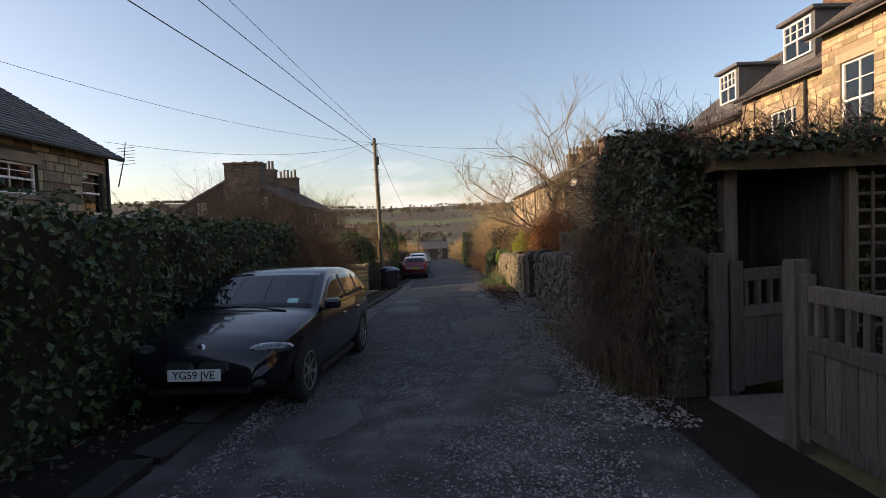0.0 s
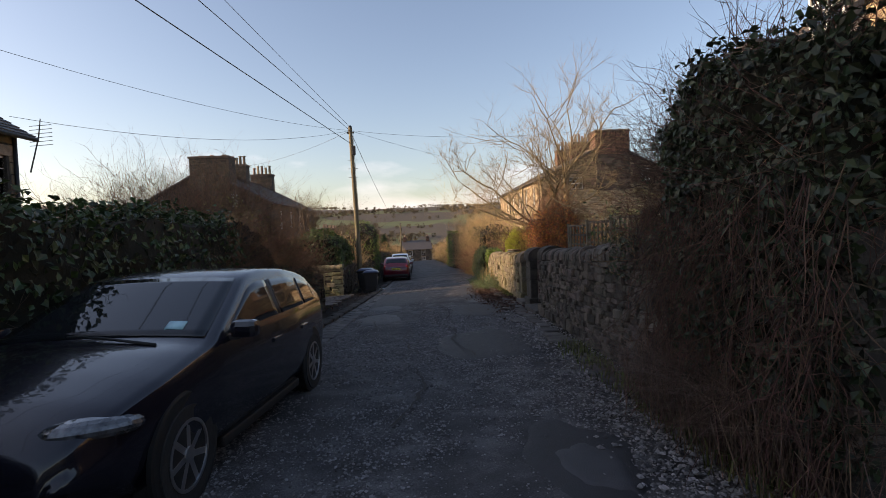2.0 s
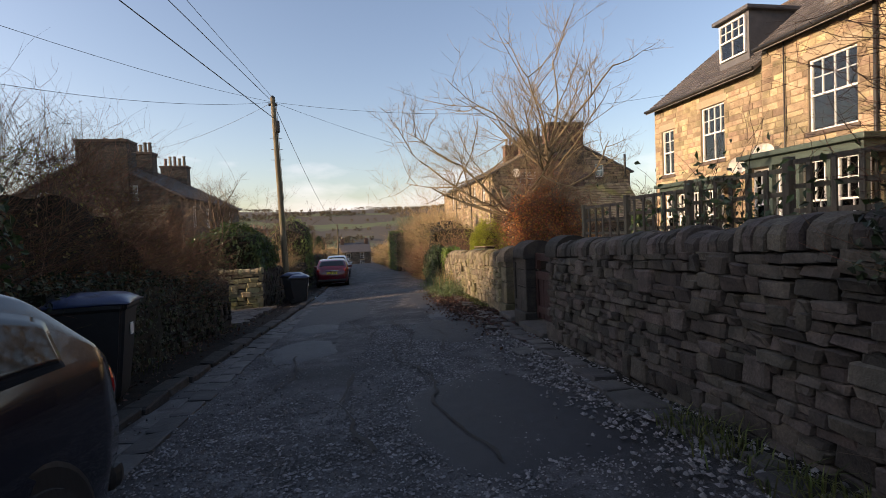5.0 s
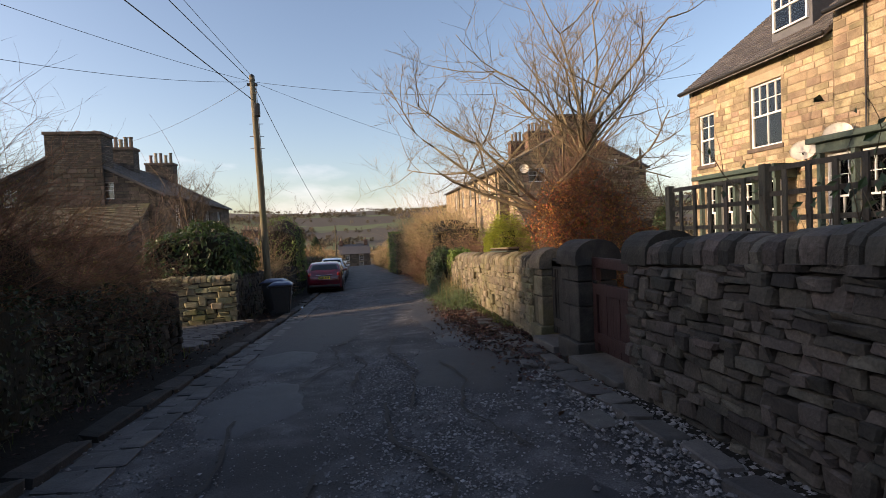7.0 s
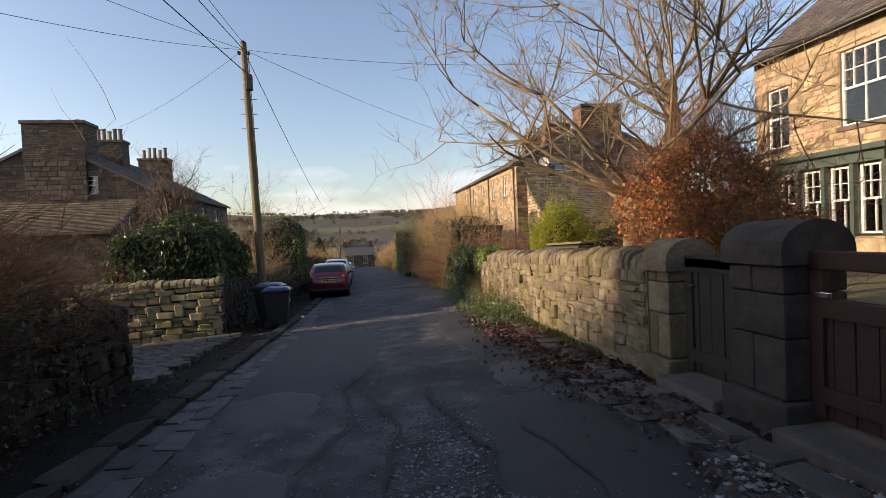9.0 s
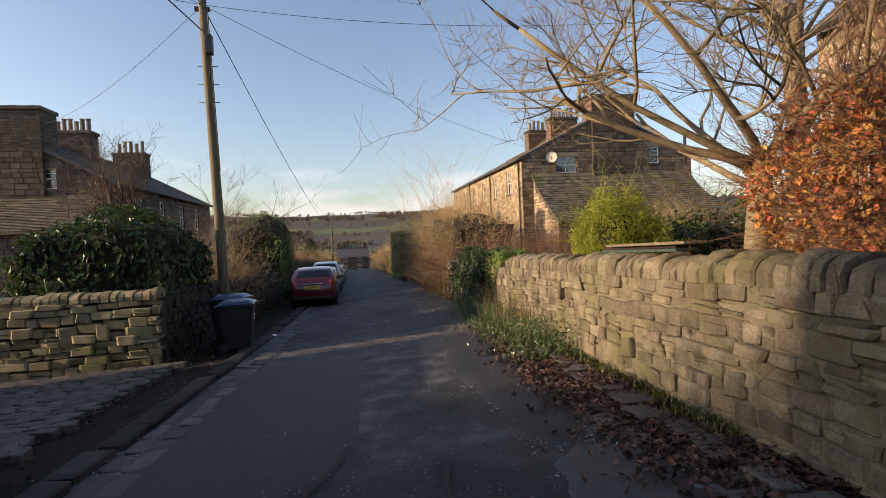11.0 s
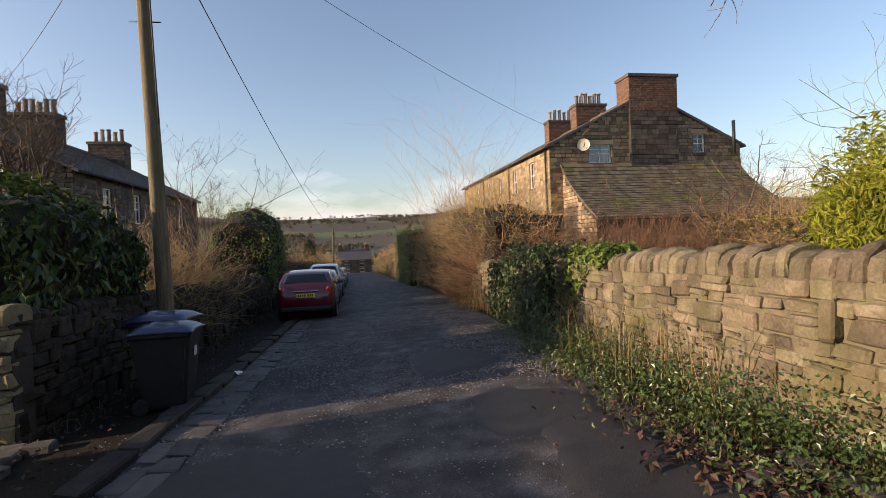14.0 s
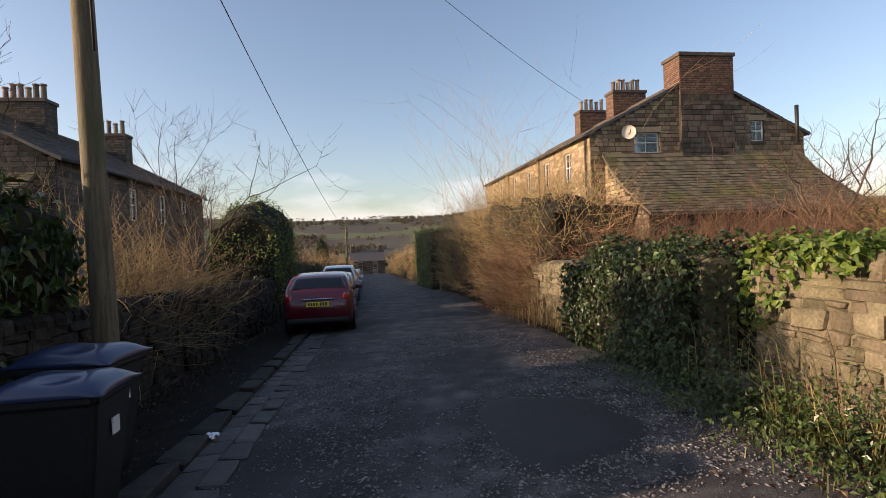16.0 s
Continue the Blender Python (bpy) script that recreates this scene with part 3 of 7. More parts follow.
def block_mesh(name, L, top, openings, bw, bh, seed, proud=0.014, joint=0.012):
    """Coursed stone blocks over a wall, leaving out its openings; top is a function of the length along it."""
    g = random.Random(seed)
    vs, fs = [], []
    z, hmax = 0.0, max(top(L * k / 20) for k in range(21))
    while z < hmax - 0.05:
        h = min(bh * g.uniform(0.75, 1.2), hmax - z)
        u = -g.random() * bw * 0.5
        while u < L:
            w = bw * g.uniform(0.55, 1.45)
            a, b = max(0, u), min(L, u + w)
            u += w
            if b - a < 0.05:
                continue
            cuts = [(a, b)]
            for (o0, o1, p0, p1) in openings:
                if z + h > p0 + 0.03 and z < p1 - 0.03:
                    nxt = []
                    for c, d in cuts:
                        if d <= o0 or c >= o1:
                            nxt.append((c, d))
                        else:
                            if c < o0:
                                nxt.append((c, o0))
                            if d > o1:
                                nxt.append((o1, d))
                    cuts = nxt
            for c, d in cuts:
                if d - c < 0.05 or min(top(c), top(d)) < z + 0.06:
                    continue
                z1 = min(z + h, min(top(c), top(d)))
                k, j = len(vs), joint / 2
                pr, e = proud * g.uniform(0.6, 1.5), 0.012
                c, d, b0, b1 = c + j, d - j, z + j, z1 - j
                vs += [(c, -0.01, b0), (d, -0.01, b0), (d, -0.01, b1), (c, -0.01, b1), (c + e, pr, b0 + e), (d - e, pr, b0 + e), (d - e, pr, b1 - e), (c + e, pr, b1 - e)]
                fs += [(k + 4, k + 7, k + 6, k + 5), (k, k + 4, k + 5, k + 1), (k + 1, k + 5, k + 6, k + 2), (k + 2, k + 6, k + 7, k + 3), (k + 3, k + 7, k + 4, k)]
        z += h
    return mesh_of(name, vs, fs)


def wall_mesh(L, top, openings, thick, n=24):
    """A solid wall of that thickness with its openings cut through."""
    us = sorted({0, L, *[o for r in openings for o in r[:2]], *[L * k / n for k in range(1, n)]})
    zs = sorted({0, *[o for r in openings for o in r[2:]]})
    bm = bmesh.new()

    def hexa(a, b, z0, za, zb):
        v = [bm.verts.new(p) for p in ((a, 0, z0), (b, 0, z0), (b, 0, zb), (a, 0, za), (a, -thick, z0), (b, -thick, z0), (b, -thick, zb), (a, -thick, za))]
        for q in ((0, 1, 2, 3), (7, 6, 5, 4), (0, 4, 5, 1), (1, 5, 6, 2), (2, 6, 7, 3), (3, 7, 4, 0)):
            bm.faces.new([v[i] for i in q])
    for a, b in zip(us[:-1], us[1:]):
        mid = (a + b) / 2
        spans = sorted((r[2], r[3]) for r in openings if r[0] <= mid <= r[1])
        z = 0
        for p0, p1 in spans:
            if p0 > z:
                hexa(a, b, z, p0, p0)
            z = p1
        if min(top(a), top(b)) > z:
            hexa(a, b, z, top(a), top(b))
    bmesh.ops.remove_doubles(bm, verts=bm.verts, dist=0.0005)
    return bm


def window(parent, m, w, h, cols=2, upper_rows=2, paint="white", sill=True, lintel=True, curtain=False, dress="dressed"):
    """A sash window set back in its opening: frame, glazing bars, panes, curtain, sill and lintel."""
    y0, y1, t = -0.14, -0.07, 0.05
    fr = bmesh.new()
    o = [fr.verts.new(p) for p in [(0, y1, 0), (w, y1, 0), (w, y1, h), (0, y1, h), (t, y1, t), (w - t, y1, t), (w - t, y1, h - t), (t, y1, h - t)]]
    b_ = [fr.verts.new((v.co.x, y0, v.co.z)) for v in o]
    for k in range(4):
        n_ = (k + 1) % 4
        fr.faces.new((o[k], o[n_], o[n_ + 4], o[k + 4]))
        fr.faces.new((b_[k + 4], b_[n_ + 4], b_[n_], b_[k]))
        fr.faces.new((o[n_], o[k], b_[k], b_[n_]))
        fr.faces.new((o[k + 4], o[n_ + 4], b_[n_ + 4], b_[k + 4]))
    win = part("window", fr, M[paint], parent, m=m)
    part("meeting_rail", box(t + 0.001, w - t - 0.001, y0, y1 + 0.003, h * 0.5 - 0.025, h * 0.5 + 0.025), M[paint], win)
    for c in range(1, cols):
        u = w * c / cols
        part("glazing_bar", box(u - 0.01, u + 0.01, y0 + 0.015, y1 - 0.015, h * 0.5 + 0.026, h - t - 0.001), M[paint], win)
    if cols > 1:
        part("glazing_bar", box(w / 2 - 0.01, w / 2 + 0.01, y0 + 0.015, y1 - 0.015, t + 0.001, h * 0.5 - 0.026), M[paint], win)
    for r in range(1, upper_rows):
        z = h * 0.5 + h * 0.5 * r / upper_rows
        part("glazing_bar", box(t, w - t, y0 + 0.02, y1 - 0.018, z - 0.01, z + 0.01), M[paint], win)
    part("pane", box(t * 0.5, w - t * 0.5, -0.115, -0.105, t * 0.5, h - t * 0.5), M["pane"], win)
    if curtain:
        for s, e in ((t, w * 0.38), (w * 0.66, w - t)):
            part("curtain", box(s, e, -0.22, -0.2, t, h - t), M["curtain"], win)
    if sill:
        part("sill", box(-0.08, w + 0.08, -0.14, 0.05, -0.13, -0.004, 0.01), M["ashlar_dark"] if dress == "dressed" else M[dress], win)
    if lintel:
        part("lintel", box(-0.14, w + 0.14, -0.1, 0.03, h + 0.004, h + 0.26, 0.01), M[dress], win)
    return win


def slope_tiles(name, o, u, L, up, run, rows, bw, seed, lift=0.02, skip=()):
    """Overlapping slates on a roof slope: o is the eaves start, u runs along, up is the vector from eaves to ridge."""
    g = random.Random(seed)
    o, u, up = Vector(o), Vector(u).normalized(), Vector(up)
    n = u.cross(up).normalized()
    if n.z < 0:
        n = -n
    vs, fs = [], []
    for r in range(rows):
        a, b = up * (r / rows), up * ((r + 1.12) / rows)
        x = -g.random() * bw
        while x < L:
            w = bw * g.uniform(0.8, 1.2)
            c, d = max(0, x) + 0.004, min(L, x + w) - 0.004
            x += w
            if d - c < 0.04 or any(s0 < (c + d) / 2 < s1 and t0 < (r + 0.5) / rows < t1 for s0, s1, t0, t1 in skip):
                continue
            k, t = len(vs), lift * g.uniform(0.8, 1.4)
            for p in (o + u * c + a, o + u * d + a):
                vs += [p + n * 0.004, p + n * (t + 0.012)]
            for p in (o + u * c + b, o + u * d + b):
                vs += [p + n * 0.006]
            fs += [(k + 1, k + 3, k + 5, k + 4), (k, k + 2, k + 3, k + 1), (k, k + 1, k + 4), (k + 2, k + 5, k + 3)]
    return mesh_of(name, vs, fs)


def chimney(parent, inv, cx, cy, wx, wy, z0, z1, material, pots, pot_h=0.5, along="x", pot_mat="pot"):
    bm = bmesh.new()
    st = part("chimney", box(cx - wx / 2, cx + wx / 2, cy - wy / 2, cy + wy / 2, z0, z1, bm=bm), M["mortar_dark"], parent, m=inv)
    for k, (o, u, L) in enumerate((((cx - wx / 2, cy - wy / 2), (1, 0), wx), ((cx + wx / 2, cy - wy / 2), (0, 1), wy), ((cx + wx / 2, cy + wy / 2), (-1, 0), wx), ((cx - wx / 2, cy + wy / 2), (0, -1), wy))):
        me = block_mesh("course", L, lambda q: z1 - z0 - 0.16, (), 0.3, 0.1, k + 3, 0.006)
        part("brickwork", me, material, st, m=wall_frame((*o, z0), u))
    part("cap", box(cx - wx / 2 - 0.07, cx + wx / 2 + 0.07, cy - wy / 2 - 0.07, cy + wy / 2 + 0.07, z1 - 0.15, z1 + 0.02, 0.02), M["ashlar_dark"], st)
    for i in range(pots):
        f = (i + 0.5) / pots - 0.5
        x, y = (cx + f * wx * 0.9, cy) if along == "x" else (cx, cy + f * wy * 0.9)
        hh = pot_h * (1 if (i * 7) % 3 else 0.8)
        part("chimney_pot", lathe([(0.15, 0), (0.12, 0.06), (0.105, hh - 0.08), (0.14, hh - 0.06), (0.14, hh), (0.09, hh)], 12), M[pot_mat], st, m=Matrix.Translation((x, y, z1 + 0.02)))
    return st


def gutter(parent, inv, a, b):
    me = tube("gutter", [Vector(a), Vector(b)], 0.06, 0.06, 8)
    return part("gutter", me, M["iron"], parent, m=inv)


def pipe(parent, inv, x, y, z0, z1, r=0.045):
    return part("downpipe", tube("downpipe", [(x, y, z0), (x, y, (z0 + z1) / 2), (x, y, z1)], r, r, 8), M["iron"], parent, m=inv)


def sheet_roof(parent, inv, pts, thick, material, name="roof"):
    """A sloping slab through four corners."""
    p = [Vector(q) for q in pts]
    d = Vector((0, 0, -thick))
    vs = p + [q + d for q in p]
    return part(name, mesh_of(name, vs, [(0, 1, 2, 3), (7, 6, 5, 4), (0, 4, 5, 1), (1, 5, 6, 2), (2, 6, 7, 3), (3, 7, 4, 0)]), material, parent, m=inv)


def stone_wall_side(house, inv, o, u, L, top, wins, seed, bmat, bw=0.42, bh=0.2, thick=0.35, dress="dressed", mortar="mortar"):
    """One wall of a house with blocks and windows. wins: (along, sill height, width, height, cols, curtain)."""
    f = wall_frame(o, u)
    ops = [(a, a + w, s, s + h) for a, s, w, h, *_ in wins]
    wl_ = part("wall", wall_mesh(L, top, ops, thick), M[mortar], house, m=inv @ f)
    bl = part("stonework", block_mesh("stonework", L, top, [(a - 0.01, b + 0.01, c - 0.13, d + 0.26) for a, b, c, d in ops], bw, bh, seed), M[bmat], wl_)
    bl["kind"] = "stuff"
    for a, s, w, h, cols, cur in wins:
        window(house, inv @ f @ Matrix.Translation((a, 0, s)), w, h, cols, 2, curtain=cur, dress=dress)
    return wl_


# the tall sandstone terrace with dormers, above the stone wall
def terrace_house():
    base = Vector((12.3, 17, -0.4))
    T, inv = Matrix.Translation(base), Matrix.Translation(-base)
    h = thing("house", T, "tall golden sandstone terrace house with slate roof and dormers", "house")
    zb = -0.4
    X = 12.3
    # front wall runs from the far corner towards the near end; out is -x
    y1, ys, y0 = 24.95, 19.45, -6.0
    e1, e2 = 5.85, 6.35
    stone_wall_side(h, inv, (X, y1, zb), (0, -1), y1 - ys, lambda q: e1 - zb, [(0.45, 3.35, 0.75, 1.75, 2, False), (2.75, 3.55, 1.15, 1.9, 4, True), (0.7, 0.7, 0.6, 1.7, 2, False)], 11, "ashlar")
    stone_wall_side(h, inv, (X, ys, zb), (0, -1), ys - y0, lambda q: e2 - zb, [(1.55, 3.75, 1.35, 1.95, 4, True), (4.6, 3.6, 1.0, 2.1, 2, True), (8.0, 3.75, 1.3, 1.95, 2, True), (12, 3.75, 1.3, 1.95, 4, True), (7.6, 0.6, 1.2, 1.8, 2, True)], 12, "ashlar")
    # projecting bay with its own higher eaves
    stone_wall_side(h, inv, (X - 0.55, 14.75, zb), (0, -1), 8.0, lambda q: 7.1 - zb, [(0.65, 4.1, 1.1, 2.15, 2, True), (3.6, 4.1, 1.1, 2.15, 2, True)], 13, "ashlar")
    stone_wall_side(h, inv, (X, 14.75, zb), (-1, 0), 0.55, lambda q: 7.1 - zb, [], 14, "ashlar")
    # far gable
    D = 9.0
    rz1, rz2 = 9.3, 9.9
    stone_wall_side(h, inv, (X + D, y1, zb), (-1, 0), D, lambda q: e1 - zb + (rz1 - e1) * (1 - abs(q - D / 2) / (D / 2)), [], 15, "ashlar")
    stone_wall_side(h, inv, (X, y0, zb), (1, 0), D, lambda q: e2 - zb + (rz2 - e2) * (1 - abs(q - D / 2) / (D / 2)), [], 16, "ashlar")
    part("wall", box(X + D - 0.3, X + D, y0 + 0.35, y1 - 0.36, zb, e1), M["mortar"], h, m=inv)
    for ya, yb, e, rz, seed in ((ys, y1 + 0.15, e1, rz1, 1), (y0 - 0.1, ys - 0.02, e2, rz2, 2)):
        L = yb - ya
        for k, (xe, s) in enumerate(((X - 0.3, 1), (X + D + 0.3, -1))):
            xr = X + D / 2
            run = (xr - xe)
            ze = e - 0.22
            sheet_roof(h, inv, [(xe, ya, ze), (xe, yb, ze), (xr, yb, rz + 0.02), (xr, ya, rz + 0.02)], 0.1, M["slate"])
            t = part("slate_cover", slope_tiles("slates", (xe, ya, ze), (0, 1, 0), L, (run, 0, rz + 0.02 - ze), run, 26, 0.3, seed + k * 5), M["slate"], h, m=inv)
            t["kind"] = "stuff"
        gutter(h, inv, (X - 0.33, ya, e - 0.22), (X - 0.33, yb, e - 0.22))
        part("ridge", tube("ridge", [(X + D / 2, ya, rz + 0.03), (X + D / 2, yb, rz + 0.03)], 0.11, 0.11, 8), M["ashlar_dark"], h, m=inv)
    # roof of the projecting bay
    sheet_roof(h, inv, [(X - 0.9, 6.6, 6.9), (X - 0.9, 14.95, 6.9), (X + D / 2, 14.95, 10.6), (X + D / 2, 6.6, 10.6)], 0.14, M["slate"])
    t = part("slate_cover", slope_tiles("slates", (X - 0.9, 6.6, 6.9), (0, 1, 0), 8.35, (D / 2 + 0.9, 0, 3.7), 5, 26, 0.3, 9), M["slate"], h, m=inv)
    t["kind"] = "stuff"
    gutter(h, inv, (X - 0.95, 6.6, 6.88), (X - 0.95, 14.95, 6.88))
    pipe(h, inv, X - 0.09, 16.05, zb, 6.1)
    pipe(h, inv, X - 0.08, 18.6, zb, 6.1, 0.02)
    # dormers
    for yc, e, w in ((21.2, 6.55, 1.35), (17.15, 7.05, 1.5)):
        x = X + 0.55
        zt = e + 1.34
        d = part("dormer", box(x, x + 3.0, yc - w / 2, yc + w / 2, e - 0.9, zt), M["lead"], h, m=inv)
        part("dormer_roof", box(x - 0.18, x + 3.2, yc - w / 2 - 0.14, yc + w / 2 + 0.14, zt + 0.003, zt + 0.13, 0.02), M["lead"], d)
        window(h, inv @ wall_frame((x - 0.15, yc + w / 2 - 0.1, e), (0, -1)) , w - 0.2, 1.24, 4, 2, sill=False, lintel=False)
    # bay windows with dark green frames
    for ya, yb, zt, dep in ((15.6, 19.0, 2.75, 1.0), (20.6, 23.6, 2.35, 0.7)):
        x = X - dep
        b = part("bay_window", box(x + 0.06, X - 0.003, ya + 0.05, yb - 0.05, zb, 0.35), M["ashlar"], h, m=inv)
        part("bay_roof", box(x - 0.2, X - 0.003, ya - 0.18, yb + 0.18, zt, zt + 0.14, 0.02), M["green_paint"], b)
        part("fascia", box(x - 0.04, X - 0.003, ya - 0.04, yb + 0.04, zt - 0.24, zt - 0.003), M["green_paint"], b)
        n = 4
        for i in range(n + 1):
            yy = ya + (yb - ya) * i / n
            part("mullion", box(x - 0.01, x + 0.12, yy - 0.05, yy + 0.05, 0.353, zt - 0.243), M["green_paint"], b)
        for i in range(n):
            yy = yb - (yb - ya) * i / n - 0.053
            window(h, inv @ wall_frame((x + 0.13, yy, 0.42), (0, -1)), (yb - ya) / n - 0.106, zt - 0.7, 3, 2, sill=False, lintel=False, curtain=True)
    chimney(h, inv, X + D / 2, 19.6, 0.9, 1.7, 8.6, 11.2, M["brick_red"], 4, along="y")
    chimney(h, inv, X + D / 2, 8.0, 0.9, 1.7, 9.0, 11.9, M["brick_red"], 4, along="y")
    # dish aerials by the bay
    for yy, zz in ((19.9, 2.75), (18.95, 3.0)):
        bm = bmesh.new()
        bmesh.ops.create_uvsphere(bm, u_segments=20, v_segments=8, radius=0.3, matrix=Matrix.Diagonal((0.25, 1, 1, 1)))
        bmesh.ops.delete(bm, geom=[v for v in bm.verts if v.co.x < -0.001], context="VERTS")
        d = part("satellite_dish", bm, M["curtain"], h, "pale grey satellite dish", m=inv @ pose(X - 0.5, yy, zz, 0, 25, 35))
        part("dish_arm", tube("dish_arm", [(0, 0, -0.1), (0.25, 0, -0.1), (0.55, 0, 0.0)], 0.018, 0.018, 6), M["iron"], d)
    return h


terrace_house()


def cottage_row(name, label, gx0, gx1, gy, gy_end, eave, ridge_z, chim, side, zb, stacks, lean_to, seed, stone, pots_mat="pot", dress="dressed"):
    """A stone row seen gable first: gable wall, side walls, slate roof, stacks and a lean-to in front of the gable."""
    base = Vector(((gx0 + gx1) / 2, gy, zb))
    T, inv = Matrix.Translation(base), Matrix.Translation(-base)
    h = thing(name, T, label, "house")
    W, L = gx1 - gx0, gy_end - gy
    gable = lambda q: eave - zb + (ridge_z - eave) * (1 - abs(q - W / 2) / (W / 2))
    c0, c1, ctop = chim
    if side > 0:
        wins = [(1.9 + 0.3, eave - zb - 1.0, 1.25, 0.95, 2, True), (W - 2.9, eave - zb - 0.5, 0.7, 1.0, 2, False)]
    else:
        wins = [(W - 3.6, eave - zb - 0.3, 1.2, 0.95, 2, True), (1.6, eave - zb - 0.6, 0.7, 0.95, 2, False)]
    # gable blocks are coloured darker than the side wall to look dimly lit
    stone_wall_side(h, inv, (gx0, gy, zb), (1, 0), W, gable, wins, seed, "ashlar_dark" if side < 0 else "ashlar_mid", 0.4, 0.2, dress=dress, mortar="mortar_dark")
    lw = []
    for k, a in enumerate((2.2, 5.2, 8.4, 11.4, 14.6)):
        if a + 1 < L:
            lw += [(a, eave - zb - 2.0, 0.8, 1.45, 2, False), (a, 0.6, 0.8, 1.5, 2, False)]
    if side > 0:
        stone_wall_side(h, inv, (gx0, gy_end, zb), (0, -1), L, lambda q: eave - zb, [(L - a - w, s, w, hh, c, cu) for a, s, w, hh, c, cu in lw], seed + 1, stone, 0.42, 0.2, dress="dressed")
        part("wall", box(gx1 - 0.3, gx1, gy + 0.36, gy_end, zb, eave), M["mortar_dark"], h, m=inv)
    else:
        stone_wall_side(h, inv, (gx1, gy, zb), (0, 1), L, lambda q: eave - zb, lw, seed + 1, stone, 0.42, 0.2, dress=dress, mortar="mortar_dark")
        part("wall", box(gx0, gx0 + 0.3, gy + 0.36, gy_end, zb, eave), M["mortar_dark"], h, m=inv)
    stone_wall_side(h, inv, (gx1, gy_end, zb), (-1, 0), W, gable, [], seed + 2, stone, 0.5, 0.24, mortar="mortar_dark")
    xm = (gx0 + gx1) / 2
    for k, xe in enumerate((gx0 - 0.25, gx1 + 0.25)):
        ze = eave - 0.12
        sheet_roof(h, inv, [(xe, gy - 0.12, ze), (xe, gy_end + 0.1, ze), (xm, gy_end + 0.1, ridge_z + 0.05), (xm, gy - 0.12, ridge_z + 0.05)], 0.12, M["slate"])
        t = part("slate_cover", slope_tiles("slates", (xe, gy - 0.12, ze), (0, 1, 0), L + 0.2, (xm - xe, 0, ridge_z + 0.05 - ze), 5, 24, 0.32, seed + 4 + k), M["slate"], h, m=inv)
        t["kind"] = "stuff"
        gutter(h, inv, (xe, gy - 0.1, ze - 0.06), (xe, gy_end, ze - 0.06))
    part("ridge", tube("ridge", [(xm, gy, ridge_z + 0.06), (xm, gy_end, ridge_z + 0.06)], 0.11, 0.11, 8), M["ashlar_dark"], h, m=inv)
    # the great gable stack, flush with the wall below and brick above
    f = wall_frame((c0, gy - 0.18, zb), (1, 0))
    part("chimney_breast", box(c0, c1, gy - 0.16, gy - 0.02, zb, ridge_z), M["mortar_dark"], h, m=inv)
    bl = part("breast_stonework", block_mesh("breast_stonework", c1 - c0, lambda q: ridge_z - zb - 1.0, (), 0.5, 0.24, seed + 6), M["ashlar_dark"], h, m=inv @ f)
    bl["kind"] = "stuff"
    # left-row stacks take the dark stone: their shade is in the colour
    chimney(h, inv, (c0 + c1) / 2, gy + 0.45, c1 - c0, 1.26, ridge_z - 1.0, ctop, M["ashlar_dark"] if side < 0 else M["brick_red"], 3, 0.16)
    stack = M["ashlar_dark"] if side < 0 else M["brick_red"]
    chimney(h, inv, xm, gy + L * stacks[0], 2.1, 0.9, ridge_z - 0.8, ridge_z + 1.15, stack, 6, 0.75, pot_mat=pots_mat)
    chimney(h, inv, xm, gy + L * stacks[1], 2.1, 0.9, ridge_z - 0.8, ridge_z + 1.2, stack, 5, 0.85, pot_mat=pots_mat)
    if side > 0:
        bm = bmesh.new()
        bmesh.ops.create_uvsphere(bm, u_segments=20, v_segments=8, radius=0.32, matrix=Matrix.Diagonal((1, 0.25, 1, 1)))
        bmesh.ops.delete(bm, geom=[v for v in bm.verts if v.co.y < -0.001], context="VERTS")
        d = part("satellite_dish", bm, M["curtain"], h, "pale grey satellite dish", m=inv @ pose(gx0 + 1.75, gy - 0.35, eave - 0.1, 0, 0, -20))
        part("dish_arm", tube("dish_arm", [(0, 0.05, -0.1), (0, -0.3, -0.12), (0, -0.5, 0.0)], 0.018, 0.018, 6), M["iron"], d)
        part("flue", tube("flue", [(gx1 - 0.5, gy - 0.15, eave - 0.6), (gx1 - 0.5, gy - 0.15, eave + 1.2)], 0.09, 0.09, 10), M["iron"], h, m=inv)
        for yy in (gy + 0.3, gy + 6.6, gy + 13):
            pipe(h, inv, gx0 - 0.1, yy, zb, eave - 0.15, 0.05)
    if lean_to:
        ly, lx0, lx1, lz0, lz1 = lean_to
        stone_wall_side(h, inv, (lx0, ly, zb), (1, 0), lx1 - lx0, lambda q: lz0 - zb, [((lx1 - lx0) * 0.35, 1.0, 1.0, 1.0, 2, False)], seed + 8, "ashlar_dark", 0.4, 0.2, mortar="mortar_dark")
        for xx, uu in ((lx0, (0, -1)), (lx1, (0, 1))):
            oo = (xx, gy - 0.02, zb) if uu[1] < 0 else (xx, ly, zb)
            LL = gy - ly
            tt = (lambda q: lz1 - zb - (lz1 - lz0) * (q / LL) ** 0.75) if uu[1] < 0 else (lambda q: lz1 - zb - (lz1 - lz0) * (1 - q / LL) ** 0.75)
            stone_wall_side(h, inv, oo, uu, LL - 0.02, tt, [], seed + 9, stone, 0.4, 0.2, mortar="mortar_dark")
        nseg = 5
